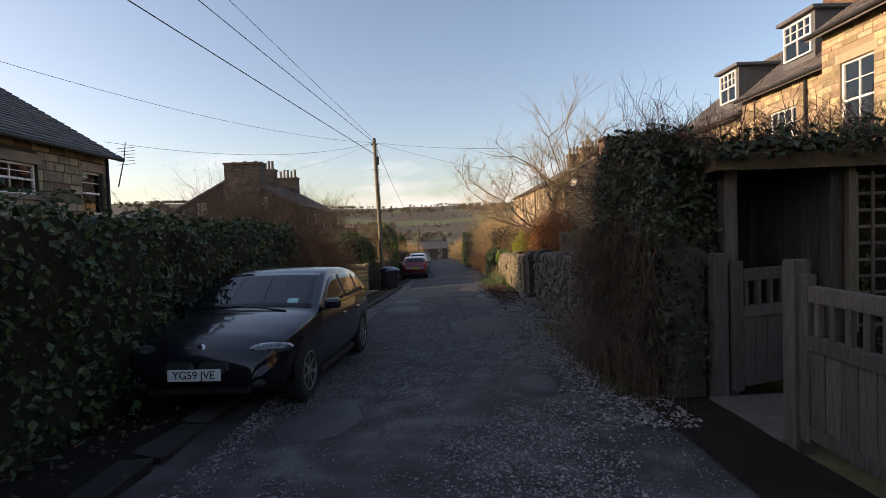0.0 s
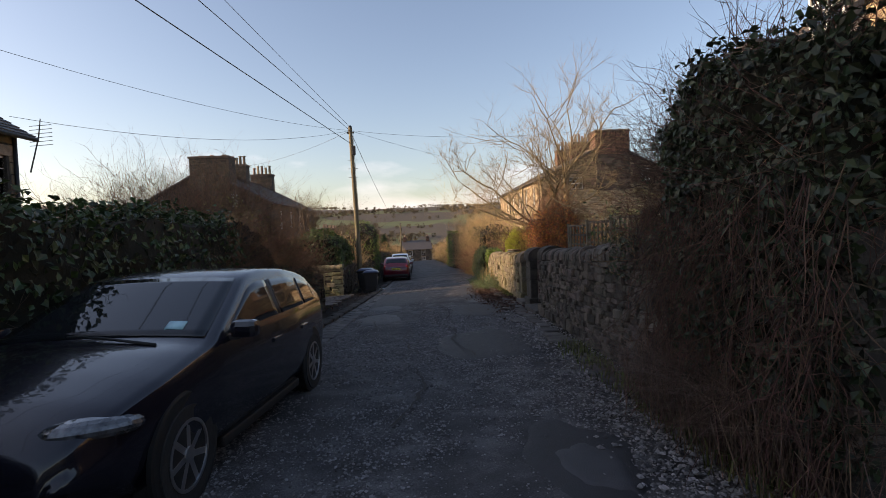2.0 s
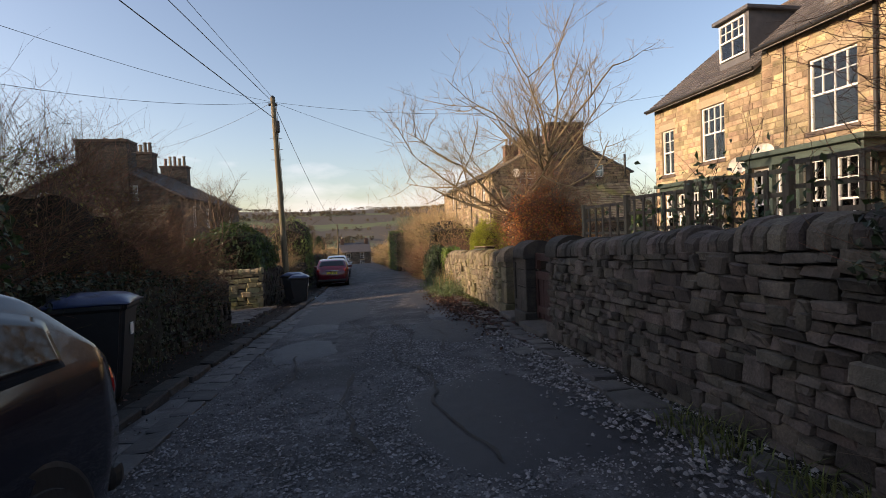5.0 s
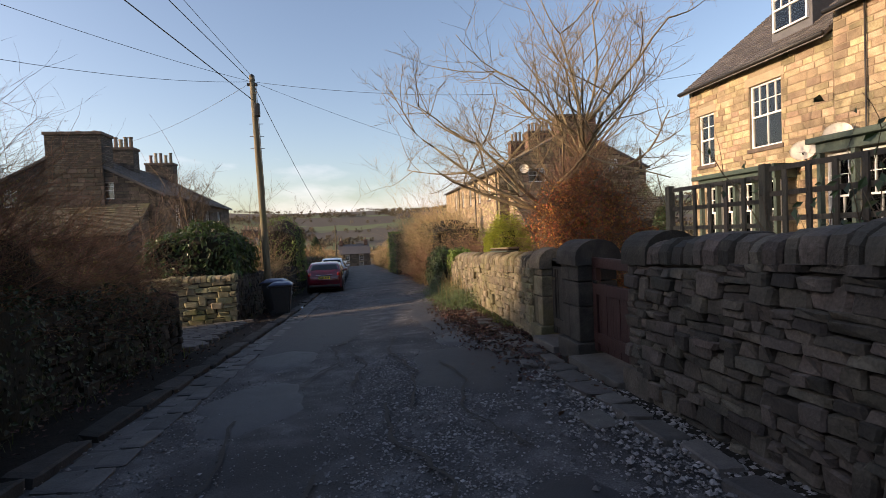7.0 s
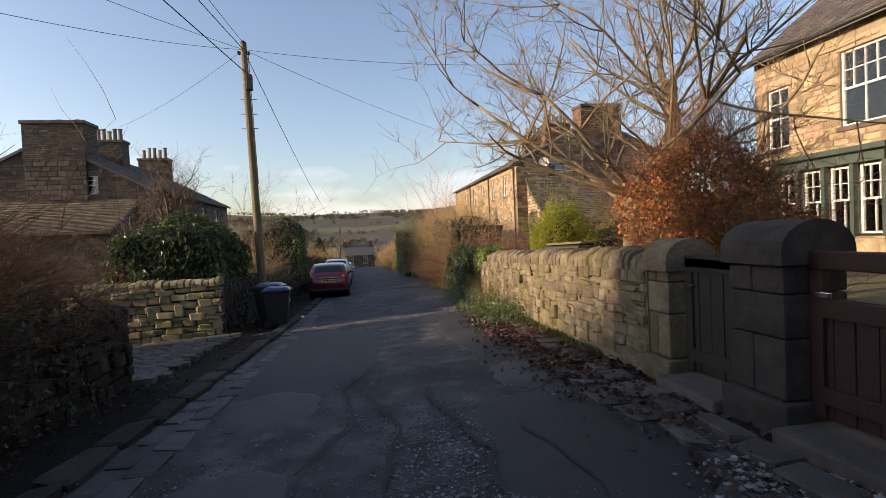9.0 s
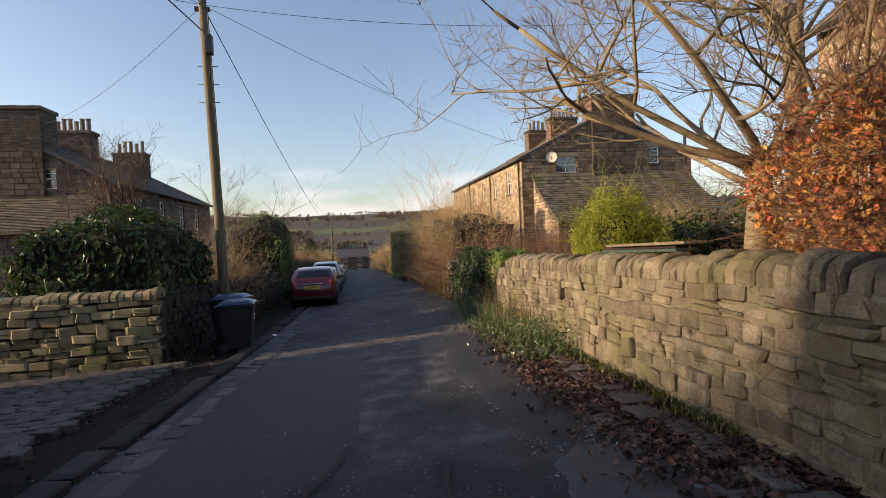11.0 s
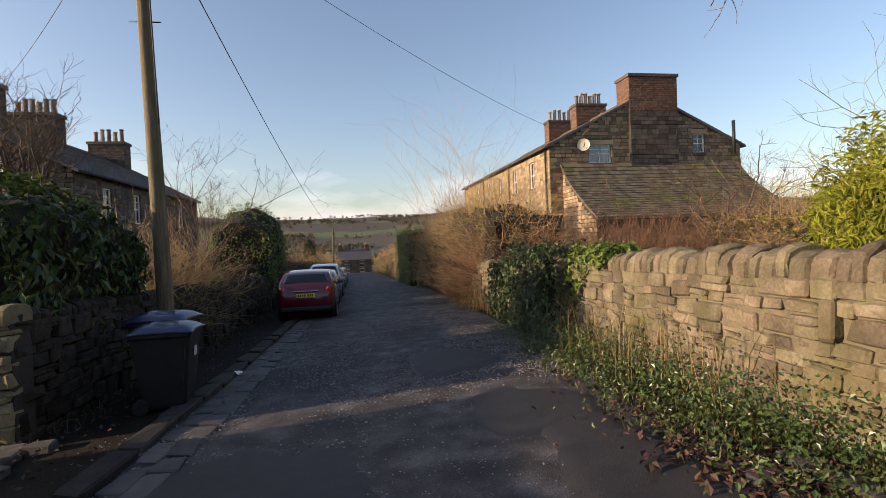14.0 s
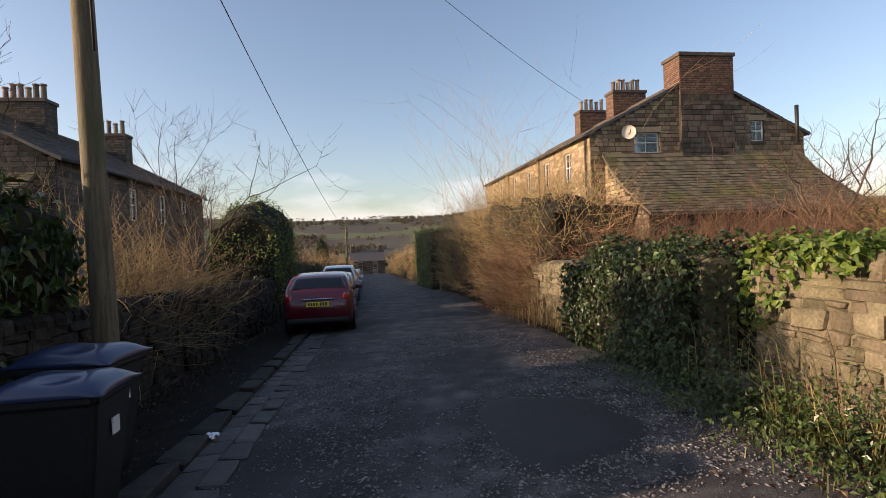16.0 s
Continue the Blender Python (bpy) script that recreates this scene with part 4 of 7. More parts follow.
        for s in range(nseg):
            a, b = s / nseg, (s + 1) / nseg
            ya, yb = gy - (gy - ly + 0.3) * a - 0.02, gy - (gy - ly + 0.3) * b - 0.02
            za, zz = lz1 - (lz1 - lz0) * a ** 0.75, lz1 - (lz1 - lz0) * b ** 0.75
            sheet_roof(h, inv, [(lx0 - 0.12, yb, zz + 0.1), (lx1 + 0.12, yb, zz + 0.1), (lx1 + 0.12, ya, za + 0.1), (lx0 - 0.12, ya, za + 0.1)], 0.1, M["stone_slate"])
            t = part("slate_cover", slope_tiles("stone_slates", (lx0 - 0.12, yb, zz + 0.1), (1, 0, 0), lx1 - lx0 + 0.24, (0, ya - yb, za - zz), 1, 4, 0.3, seed + 20 + s, 0.03), M["stone_slate"], h, m=inv)
            t["kind"] = "stuff"
    return h


cottage_row("house", "stone row house with broad brick chimney stack and mossy lean-to roof", 10.0, 21.2, 41.8, 62, 5.3, 8.0, (14.5, 17.3, 8.95), 1, -1.9, (0.33, 0.56), (38.3, 10.7, 20.9, 1.2, 4.15), 40, "ashlar")
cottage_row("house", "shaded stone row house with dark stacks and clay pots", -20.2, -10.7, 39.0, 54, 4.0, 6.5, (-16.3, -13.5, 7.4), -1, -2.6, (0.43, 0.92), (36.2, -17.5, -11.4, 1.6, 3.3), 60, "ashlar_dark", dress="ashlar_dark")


def gable_house():
    base = Vector((-14, 10, -0.8))
    T, inv = Matrix.Translation(base), Matrix.Translation(-base)
    h = thing("house", T, "sandstone house with dark slate roof behind the hedge", "house")
    zb, e, rz = -0.8, 4.2, 6.9
    stone_wall_side(h, inv, (-9.8, -4.0, zb), (0, 1), 19.1, lambda q: e - zb, [(17.95, 3.15, 0.85, 1.2, 1, False), (15.0, 3.55, 1.4, 0.75, 2, False), (9.0, 3.35, 0.8, 1.15, 1, False)], 81, "stone_join", 0.5, 0.25, dress="stone_join", mortar="mortar_dark")
    gb = lambda q: e - zb + (rz - e) * (1 - abs(q - 4.2) / 4.2)
    stone_wall_side(h, inv, (-9.8, 15.1, zb), (-1, 0), 8.4, gb, [], 82, "stone_join", 0.5, 0.25, mortar="mortar_dark")
    stone_wall_side(h, inv, (-18.2, -4.0, zb), (1, 0), 8.4, gb, [], 83, "stone_join", 0.5, 0.25, mortar="mortar_dark")
    part("wall", box(-18.2, -17.9, -3.64, 14.7, zb, e), M["mortar_dark"], h, m=inv)
    for k, xe in enumerate((-9.5, -18.5)):
        sheet_roof(h, inv, [(xe, -4.2, e - 0.12), (xe, 15.3, e - 0.12), (-14, 15.3, rz + 0.05), (-14, -4.2, rz + 0.05)], 0.1, M["slate"])
        t = part("slate_cover", slope_tiles("slates", (xe, -4.2, e - 0.12), (0, 1, 0), 19.5, (-14 - xe, 0, rz + 0.17 - e), 5, 24, 0.32, 84 + k), M["slate"], h, m=inv)
        t["kind"] = "stuff"
    gutter(h, inv, (-9.47, -4.2, e - 0.18), (-9.47, 15.3, e - 0.18))
    pipe(h, inv, -9.74, 14.95, zb, e - 0.2)
    part("aerial", mesh_of("aerial", *tube_data([(-9.6, 15.2, 3.2), (-9.5, 15.4, 4.1), (-9.5, 15.5, 4.6)], 0.02, 0.012, 5)), M["iron"], h, m=inv)
    for k in range(6):
        part("aerial_rod", tube("aerial_rod", [(-9.75, 15.45, 3.9 + 0.1 * k), (-9.2, 15.45, 3.93 + 0.1 * k)], 0.008, 0.008, 5), M["iron"], h, m=inv)


gable_house()


def far_cottage(x, y, z, w, d, e, r, yaw, label, material):
    h = thing("cottage", pose(x, y, z, 0, 0, yaw), label, "house", "cottages down the valley")
    gb = lambda q: e + (r - e) * (1 - abs(q - w / 2) / (w / 2))
    stone_wall_side(h, Matrix.Identity(4), (-w / 2, -d / 2, 0), (1, 0), w, lambda q: e, [(w * 0.2, e - 1.6, 0.9, 1.2, 2, False), (w * 0.65, e - 1.6, 0.9, 1.2, 2, False), (w * 0.2, 0.8, 0.9, 1.3, 2, False), (w * 0.65, 0.8, 0.9, 1.3, 2, False)], 5, material, 0.6, 0.3, mortar="mortar_dark")
    for s in (-1, 1):
        part("wall", box(s * w / 2 - 0.15, s * w / 2 + 0.15, -d / 2 + 0.36, d / 2, 0, e), M[material], h)
        part("gable", mesh_of("gable", [(s * w / 2, -d / 2, e), (s * w / 2, d / 2, e), (s * w / 2, 0, r), (s * w / 2 - s * 0.2, -d / 2, e), (s * w / 2 - s * 0.2, d / 2, e), (s * w / 2 - s * 0.2, 0, r)], [(0, 1, 2), (5, 4, 3), (0, 2, 5, 3), (1, 4, 5, 2)]), M[material], h)
        sheet_roof(h, Matrix.Identity(4), [(-w / 2 - 0.2, s * (d / 2 + 0.3), e - 0.1), (w / 2 + 0.2, s * (d / 2 + 0.3), e - 0.1), (w / 2 + 0.2, 0, r + 0.1), (-w / 2 - 0.2, 0, r + 0.1)], 0.1, M["slate"])
        chimney(h, Matrix.Identity(4), s * (w / 2 - 0.6), 0, 0.8, 1.2, r - 0.6, r + 1.1, M["brick_red"], 3, 0.5, along="y")
    part("wall", box(-w / 2, w / 2, d / 2 - 0.3, d / 2, 0, e), M[material], h)


far_cottage(-0.8, 128, -7.0, 7, 6, 4.2, 6.2, 4, "small grey cottage facing up the lane", "ashlar_dark")
far_cottage(-13.5, 78, -5.4, 8, 7, 4.2, 6.8, 92, "shaded stone cottage with brick stacks", "ashlar_dark")
far_cottage(15.5, 74, -4.6, 9, 16, 5.6, 8.2, 90, "stone row cottage with brick stacks beyond the gardens", "ashlar")
far_cottage(15.5, 96, -5.4, 9, 16, 5.6, 8.2, 90, "stone row cottage with brick stacks beyond the gardens", "ashlar")

# ---- parked cars ----
def loft(sections, ring):
    """A closed body through cross-sections: ring(section) gives half a ring from the bottom middle to the top middle."""
    vs, fs = [], []
    rows = []
    for s in sections:
        half = ring(s)
        full = half + [(-x, y, z) for x, y, z in half[-2:0:-1]]
        rows.append(len(vs))
        vs += full
        n = len(full)
    for a, b in zip(rows[:-1], rows[1:]):
        for k in range(n):
            fs.append((a + k, a + (k + 1) % n, b + (k + 1) % n, b + k))
    fs.append(tuple(range(n)))
    fs.append(tuple(rows[-1] + k for k in range(n))[::-1])
    bm = bmesh.new()
    me = mesh_of("loft", vs, fs, smooth=True)
    bm.from_mesh(me)
    for f in bm.faces:
        f.smooth = True
    return bm


def quad_panel(c, inset, lift, round_=0.25):
    """A thin rounded panel over the four corners c, inset by fractions (u, v) and lifted off the face."""
    c = [Vector(p) for p in c]
    n = (c[1] - c[0]).cross(c[3] - c[0]).normalized()

    def at(u, v):
        return (c[0] * (1 - u) + c[1] * u) * (1 - v) + (c[3] * (1 - u) + c[2] * u) * v
    iu, iv = inset
    pts = []
    for cu, cv, a0 in ((iu, iv, 180), (1 - iu, iv, 270), (1 - iu, 1 - iv, 0), (iu, 1 - iv, 90)):
        ru, rv = round_ * (0.5 - iu), round_ * (0.5 - iv)
        mu, mv = cu + (ru if cu < 0.5 else -ru), cv + (rv if cv < 0.5 else -rv)
        for k in range(5):
            a = radians(a0 + 90 * k / 4)
            pts.append(at(mu + ru * math.cos(a), mv + rv * math.sin(a)))
    m = len(pts)
    vs = [p + n * lift for p in pts] + [p - n * 0.02 for p in pts]
    return mesh_of("panel", vs, [tuple(range(m)), tuple(range(m, 2 * m))[::-1]] + [(k, k + m, (k + 1) % m + m, (k + 1) % m) for k in range(m)])


def lettering(text, size, parent, m, material):
    cu = bpy.data.curves.new("lettering", "FONT")
    cu.body, cu.size, cu.align_x, cu.align_y, cu.extrude = text, size, "CENTER", "CENTER", 0.002
    ob = bpy.data.objects.new("lettering", cu)
    me = bpy.data.meshes.new_from_object(ob)
    bpy.data.objects.remove(ob)
    return part("lettering", me, material, parent, m=m)


def wheel(parent, x, y, r, s):
    """A tyre with a spoked rim; s is the side it faces."""
    w = part("wheel", lathe([(r * 0.66, -0.1), (r * 0.95, -0.1), (r, -0.06), (r, 0.06), (r * 0.95, 0.1), (r * 0.66, 0.095), (r * 0.66, -0.1)], 36, "x", False), M["rubber"], parent, m=Matrix.Translation((x, y, r)) @ Matrix.Diagonal((s, 1, 1, 1)))
    part("rim", lathe([(r * 0.67, 0.04), (r * 0.69, 0.1), (r * 0.63, 0.102), (r * 0.6, 0.03)], 36, "x", False), M["alloy"], w)
    part("brake_disc", lathe([(r * 0.62, 0.028), (r * 0.62, 0.034)], 24, "x"), M["trim"], w)
    for k in range(7):
        a = 2 * math.pi * k / 7
        sp = box(0.04, 0.092, -0.022, 0.022, 0.03, r * 0.64, 0.006)
        part("spoke", sp, M["alloy"], w, m=pose(0, 0, 0, math.degrees(a)))
    part("hub", lathe([(0.055, 0.05), (0.05, 0.1), (0.02, 0.104)], 16, "x"), M["alloy"], w)


def car(m, paint, label, L=4.2, W=1.75, H=1.42, plate="", front=True, group="parked cars", belt=0.92):
    c = thing("car", m, label, "car", group)
    hl, hw = L / 2, W / 2
    tops = [(-hl, 0.62), (-hl + 0.03, 0.8), (-hl + 0.1, belt), (-hl + 0.2, belt + 0.1), (-hl + 0.58, H - 0.11), (-hl + 0.8, H - 0.06), (-hl + 1.2, H - 0.015), (-0.35, H), (-0.05, H - 0.02), (0.14, H - 0.065),
            (0.98, belt + 0.03), (1.15, belt), (hl - 0.6, belt - 0.08), (hl - 0.3, belt - 0.16), (hl - 0.12, belt - 0.25), (hl - 0.04, belt - 0.33), (hl, belt - 0.44)]
    wide = [(-hl, 0.72), (-hl + 0.08, 0.85), (-hl + 0.3, 0.945), (-0.8, 1.0), (0.9, 1.0), (hl - 0.6, 0.97), (hl - 0.28, 0.9), (hl - 0.1, 0.78), (hl, 0.62)]

    def top(y):
        return sum(float(np.interp(y + d, *zip(*tops))) for d in (-0.05, -0.025, 0, 0.025, 0.05)) / 5 if abs(y) < hl - 0.08 else float(np.interp(y, *zip(*tops)))

    def half(y):
        return hw * float(np.interp(y, *zip(*wide)))

    def waist(y):
        return min(belt + 0.045 * (1 - y / 1.2) * 0.5, top(y) - 0.05)

    def flank(y, z):
        return 0.965 * half(y) - max(0, z - waist(y)) * 0.4

    def ring(y):
        w, T, zs = half(y), top(y), waist(y)
        zb = 0.2 + 0.14 * smoothstep(hl - 0.5, hl, abs(y))
        zc = T - 0.045
        xc = flank(y, zc)
        crown = 0.035 * smoothstep(0.9, 1.3, y)
        low = [(0, zb), (0.82 * w, zb), (0.95 * w, zb + 0.07), (0.99 * w, zb + (zs - zb) * 0.35), (w, zb + (zs - zb) * 0.6), (0.985 * w, zs - 0.1), (0.975 * w, zs - 0.04), (0.965 * w, zs)]
        low += [(flank(y, zs + (zc - zs) * k / 4), zs + (zc - zs) * k / 4) for k in range(1, 5)]
        low += [(0.97 * xc, T - 0.026), (0.92 * xc, T - 0.012), (0.7 * xc, T + crown * 0.5), (0.4 * xc, T + 0.008 + crown * 0.8), (0, T + 0.012 + crown)]
        return [(x, y, z) for x, z in low]
    n_sec = 84
    body = part("body", loft([-hl + L * (0.5 - 0.5 * math.cos(math.pi * (0.04 + 0.92 * k / n_sec))) for k in range(n_sec + 1)], ring), paint, c)

    def pane(fn, nu, nv, normal):
        """A curved pane over fn(u, v), a centimetre thick."""
        vs = [Vector(fn(i / nu, j / nv)) for j in range(nv + 1) for i in range(nu + 1)]
        nn, m_ = Vector(normal).normalized(), (nu + 1) * (nv + 1)
        vs = [q + nn * 0.007 for q in vs] + [q - nn * 0.006 for q in vs]
        fs = []
        for j in range(nv):
            for i in range(nu):
                k = j * (nu + 1) + i
                q = (k, k + 1, k + nu + 2, k + nu + 1)
                fs += [q, tuple(m_ + e for e in q[::-1])]
        rim = [i for i in range(nu + 1)] + [j * (nu + 1) + nu for j in range(1, nv + 1)] + [nv * (nu + 1) + i for i in range(nu - 1, -1, -1)] + [j * (nu + 1) for j in range(nv - 1, 0, -1)]
        fs += [(a, b, b + m_, a + m_) for a, b in zip(rim, rim[1:] + rim[:1])]
        bm = bmesh.new()
        bm.from_mesh(mesh_of("pane", vs, fs, smooth=True))
        return bm

    def over(y, v):
        xc = flank(y, top(y) - 0.045)
        return (v * xc, y, top(y) + 0.012 * (1 - v * v) - 0.012 * abs(v) ** 3)
    part("windscreen", pane(lambda u, v: over(0.93 - 0.78 * v, (2 * u - 1) * 0.9), 14, 10, (0, 0.46, 0.89)), M["glass"], c)
    part("rear_window", pane(lambda u, v: over(-hl + 0.24 + 0.32 * v, (2 * u - 1) * (0.86 - 0.04 * v)), 14, 6, (0, -0.62, 0.78)), M["glass"], c)

    def side_pane(sgn, ya, yb):
        def at(u, v):
            y = ya + (yb - ya) * u
            z0 = waist(y) + 0.03
            z1 = max(z0 + 0.012, min(H - 0.12, top(y) - 0.105))
            z = z0 + (z1 - z0) * v
            return (sgn * flank(y, z), y, z)
        return pane(at, 16, 5, (sgn, 0, 0.4))
    for s in (-1, 1):
        for ya, yb in ((0.76, -0.28), (-0.36, -1.1), (-1.15, -hl + 0.55)):
            part("side_window", side_pane(s, ya, yb), M["glass"], c)
        part("side_pillar", side_pane(s, -0.285, -0.355), M["trim"], c)
        for yh in (-0.15, -0.95):
            part("door_handle", box(s * hw * 0.975 - 0.03, s * hw * 0.975 + 0.03, yh - 0.1, yh + 0.1, belt - 0.17, belt - 0.13, 0.01), paint, c)
        part("sill_trim", box(s * hw * 0.9 - 0.04, s * hw * 0.9 + 0.05, -0.85, 0.85, 0.16, 0.24, 0.02), M["trim"], c)
        for yy in (-hl + 0.82, hl - 0.78):
            part("wheel_arch", lathe([(0.365, -0.03), (0.37, 0.0), (0.35, 0.006), (0.2, 0.006)], 32, "x"), M["trim"], c, m=Matrix.Translation((s * hw * 0.965, yy, 0.34)) @ Matrix.Diagonal((s, 1, 1, 1)))
            wheel(c, s * (hw - 0.115), yy, 0.315, s)
        bm = box(-0.1, 0.1, -0.06, 0.06, -0.065, 0.065, 0.045)
        mi = part("wing_mirror", bm, paint, c, m=Matrix.Translation((s * (hw + 0.08), 0.72, belt + 0.07)))
        part("mirror_arm", box(-0.06, 0.06, -0.03, 0.03, -0.02, 0.02, 0.01), M["trim"], mi, m=Matrix.Translation((-s * 0.1, 0, -0.06)))
        # lamps wrap round the corners
        bm = bmesh.new()
        bmesh.ops.create_uvsphere(bm, u_segments=20, v_segments=12, radius=1, matrix=Matrix.Diagonal((0.25, 0.17, 0.075, 1)))
        part("headlight", bm, M["lamp_clear"], c, "clear glossy headlamp", m=pose(s * hw * 0.69, hl - 0.3, belt - 0.27, 8, 0, -s * 28))
        bm = bmesh.new()
        bmesh.ops.create_uvsphere(bm, u_segments=16, v_segments=10, radius=1, matrix=Matrix.Diagonal((0.09, 0.07, 0.14, 1)))
        part("tail_light", bm, M["lamp_red"], c, "red tail lamp", m=pose(s * hw * 0.76, -hl + 0.12, belt - 0.1, 0, 0, s * 20))
        bm = bmesh.new()
        bmesh.ops.create_uvsphere(bm, u_segments=14, v_segments=8, radius=1, matrix=Matrix.Diagonal((0.09, 0.05, 0.05, 1)))
        part("fog_lamp", bm, M["trim"], c, m=Matrix.Translation((s * hw * 0.66, hl - 0.06, 0.36)))
        # paired grille openings with bright rims
        g = quad_panel([(s * 0.17 + 0.135, hl + 0.002, belt - 0.46), (s * 0.17 - 0.135, hl + 0.002, belt - 0.46), (s * 0.17 - 0.135, hl - 0.035, belt - 0.325), (s * 0.17 + 0.135, hl - 0.035, belt - 0.325)], (0, 0), 0.02, 0.7)
        rim = part("grille_rim", g, M["chrome"], c, "bright grille rim")
        g = quad_panel([(s * 0.17 + 0.12, hl + 0.001, belt - 0.449), (s * 0.17 - 0.12, hl + 0.001, belt - 0.449), (s * 0.17 - 0.12, hl - 0.033, belt - 0.336), (s * 0.17 + 0.12, hl - 0.033, belt - 0.336)], (0, 0), 0.028, 0.7)
        part("grille", g, M["trim"], rim)
    part("lower_grille", box(-hw * 0.6, hw * 0.6, hl - 0.16, hl - 0.045, 0.26, 0.36, 0.03), M["trim"], c)
    part("bonnet_badge", lathe([(0.04, 0), (0.042, 0.008), (0.02, 0.012)], 20), M["chrome"], c, m=pose(0, hl - 0.12, belt - 0.215, -62))
    part("rear_bumper", box(-hw * 0.82, hw * 0.82, -hl - 0.015, -hl + 0.12, 0.3, 0.42, 0.04), M["trim"], c)
    part("wiper", tube("wiper", [(-0.5, 1.08, belt + 0.03), (-0.1, 1.0, belt + 0.07), (0.2, 0.96, belt + 0.085)], 0.012, 0.008, 5), M["trim"], c)
    if front:
        p = part("number_plate", box(-0.26, 0.26, -0.008, 0.008, -0.055, 0.055, 0.003), M["plate_white"], c, "white number plate with black letters", m=pose(0.0, hl + 0.022, 0.47, 0, 0, 0))
        lettering(plate, 0.105, p, pose(0, 0.01, 0, 90, 0, 180), M["ink"])
        part("windscreen_sticker", pane(lambda u, v: Vector(over(0.86 - 0.09 * v, -0.52 - 0.16 * u)) + Vector((0, 0.003, 0.006)), 2, 2, (0, 0.46, 0.89)), M["sticker"], c, "pale blue paper sticker inside the windscreen")
    else:
        p = part("number_plate", box(-0.26, 0.26, -0.008, 0.008, -0.055, 0.055, 0.003), M["plate_yellow"], c, "yellow rear number plate", m=pose(0, -hl - 0.02, belt - 0.22))
        for k in range(7):
            x = -0.2 + 0.06 * k + (0.03 if k > 3 else 0)
            part("character_bar", box(x - 0.018, x + 0.018, -0.014, -0.0085, -0.035, 0.035), M["ink"], p)
        part("boot_handle", box(-0.35, 0.35, -hl - 0.012, -hl + 0.06, belt - 0.12, belt - 0.09, 0.01), M["chrome"], c)
        part("rear_wiper", tube("rear_wiper", [(0, -hl + 0.2, belt + 0.06), (-0.25, -hl + 0.24, belt + 0.1)], 0.012, 0.008, 5), M["trim"], c)
    return c


def on_road(x, y, yaw, nose_up=True):
    return pose(x, y, ground_z(x, y) + 0.0, 0, 0, yaw) @ pose(0, 0, 0, (2.6 if nose_up else -2.6))


car(on_road(-2.2, 6.8, 175.8), M["paint_dark"], "glossy blue-black hatchback parked against the hedge", 4.24, 1.75, 1.42, "YG59 JVE", True)
car(on_road(-1.5, 34.1, 1.0, False), M["paint_red"], "dark red hatchback parked beside the kerb", 3.95, 1.72, 1.48, "", False, belt=0.96)
car(on_road(-1.6, 39.4, 0.5, False), M["paint_silver"], "silver saloon car parked in the row", 4.3, 1.75, 1.42, "", False)
car(on_road(-1.65, 44.6, 0.5, False), M["paint_white"], "tall white estate car parked in the row", 4.5, 1.82, 1.7, "", False, belt=1.02)
car(on_road(-1.7, 51.5, 0.0, False), M["paint_red"], "dark red car parked in the row", 4.1, 1.74, 1.46, "", False)
car(on_road(-1.75, 57.5, 0.0, False), M["paint_silver"], "silver saloon car parked in the row", 4.2, 1.75, 1.44, "", False)
car(on_road(-1.8, 64.5, 0.0, False), M["paint_blue"], "dark blue car parked in the row", 4.2, 1.75, 1.44, "", False)

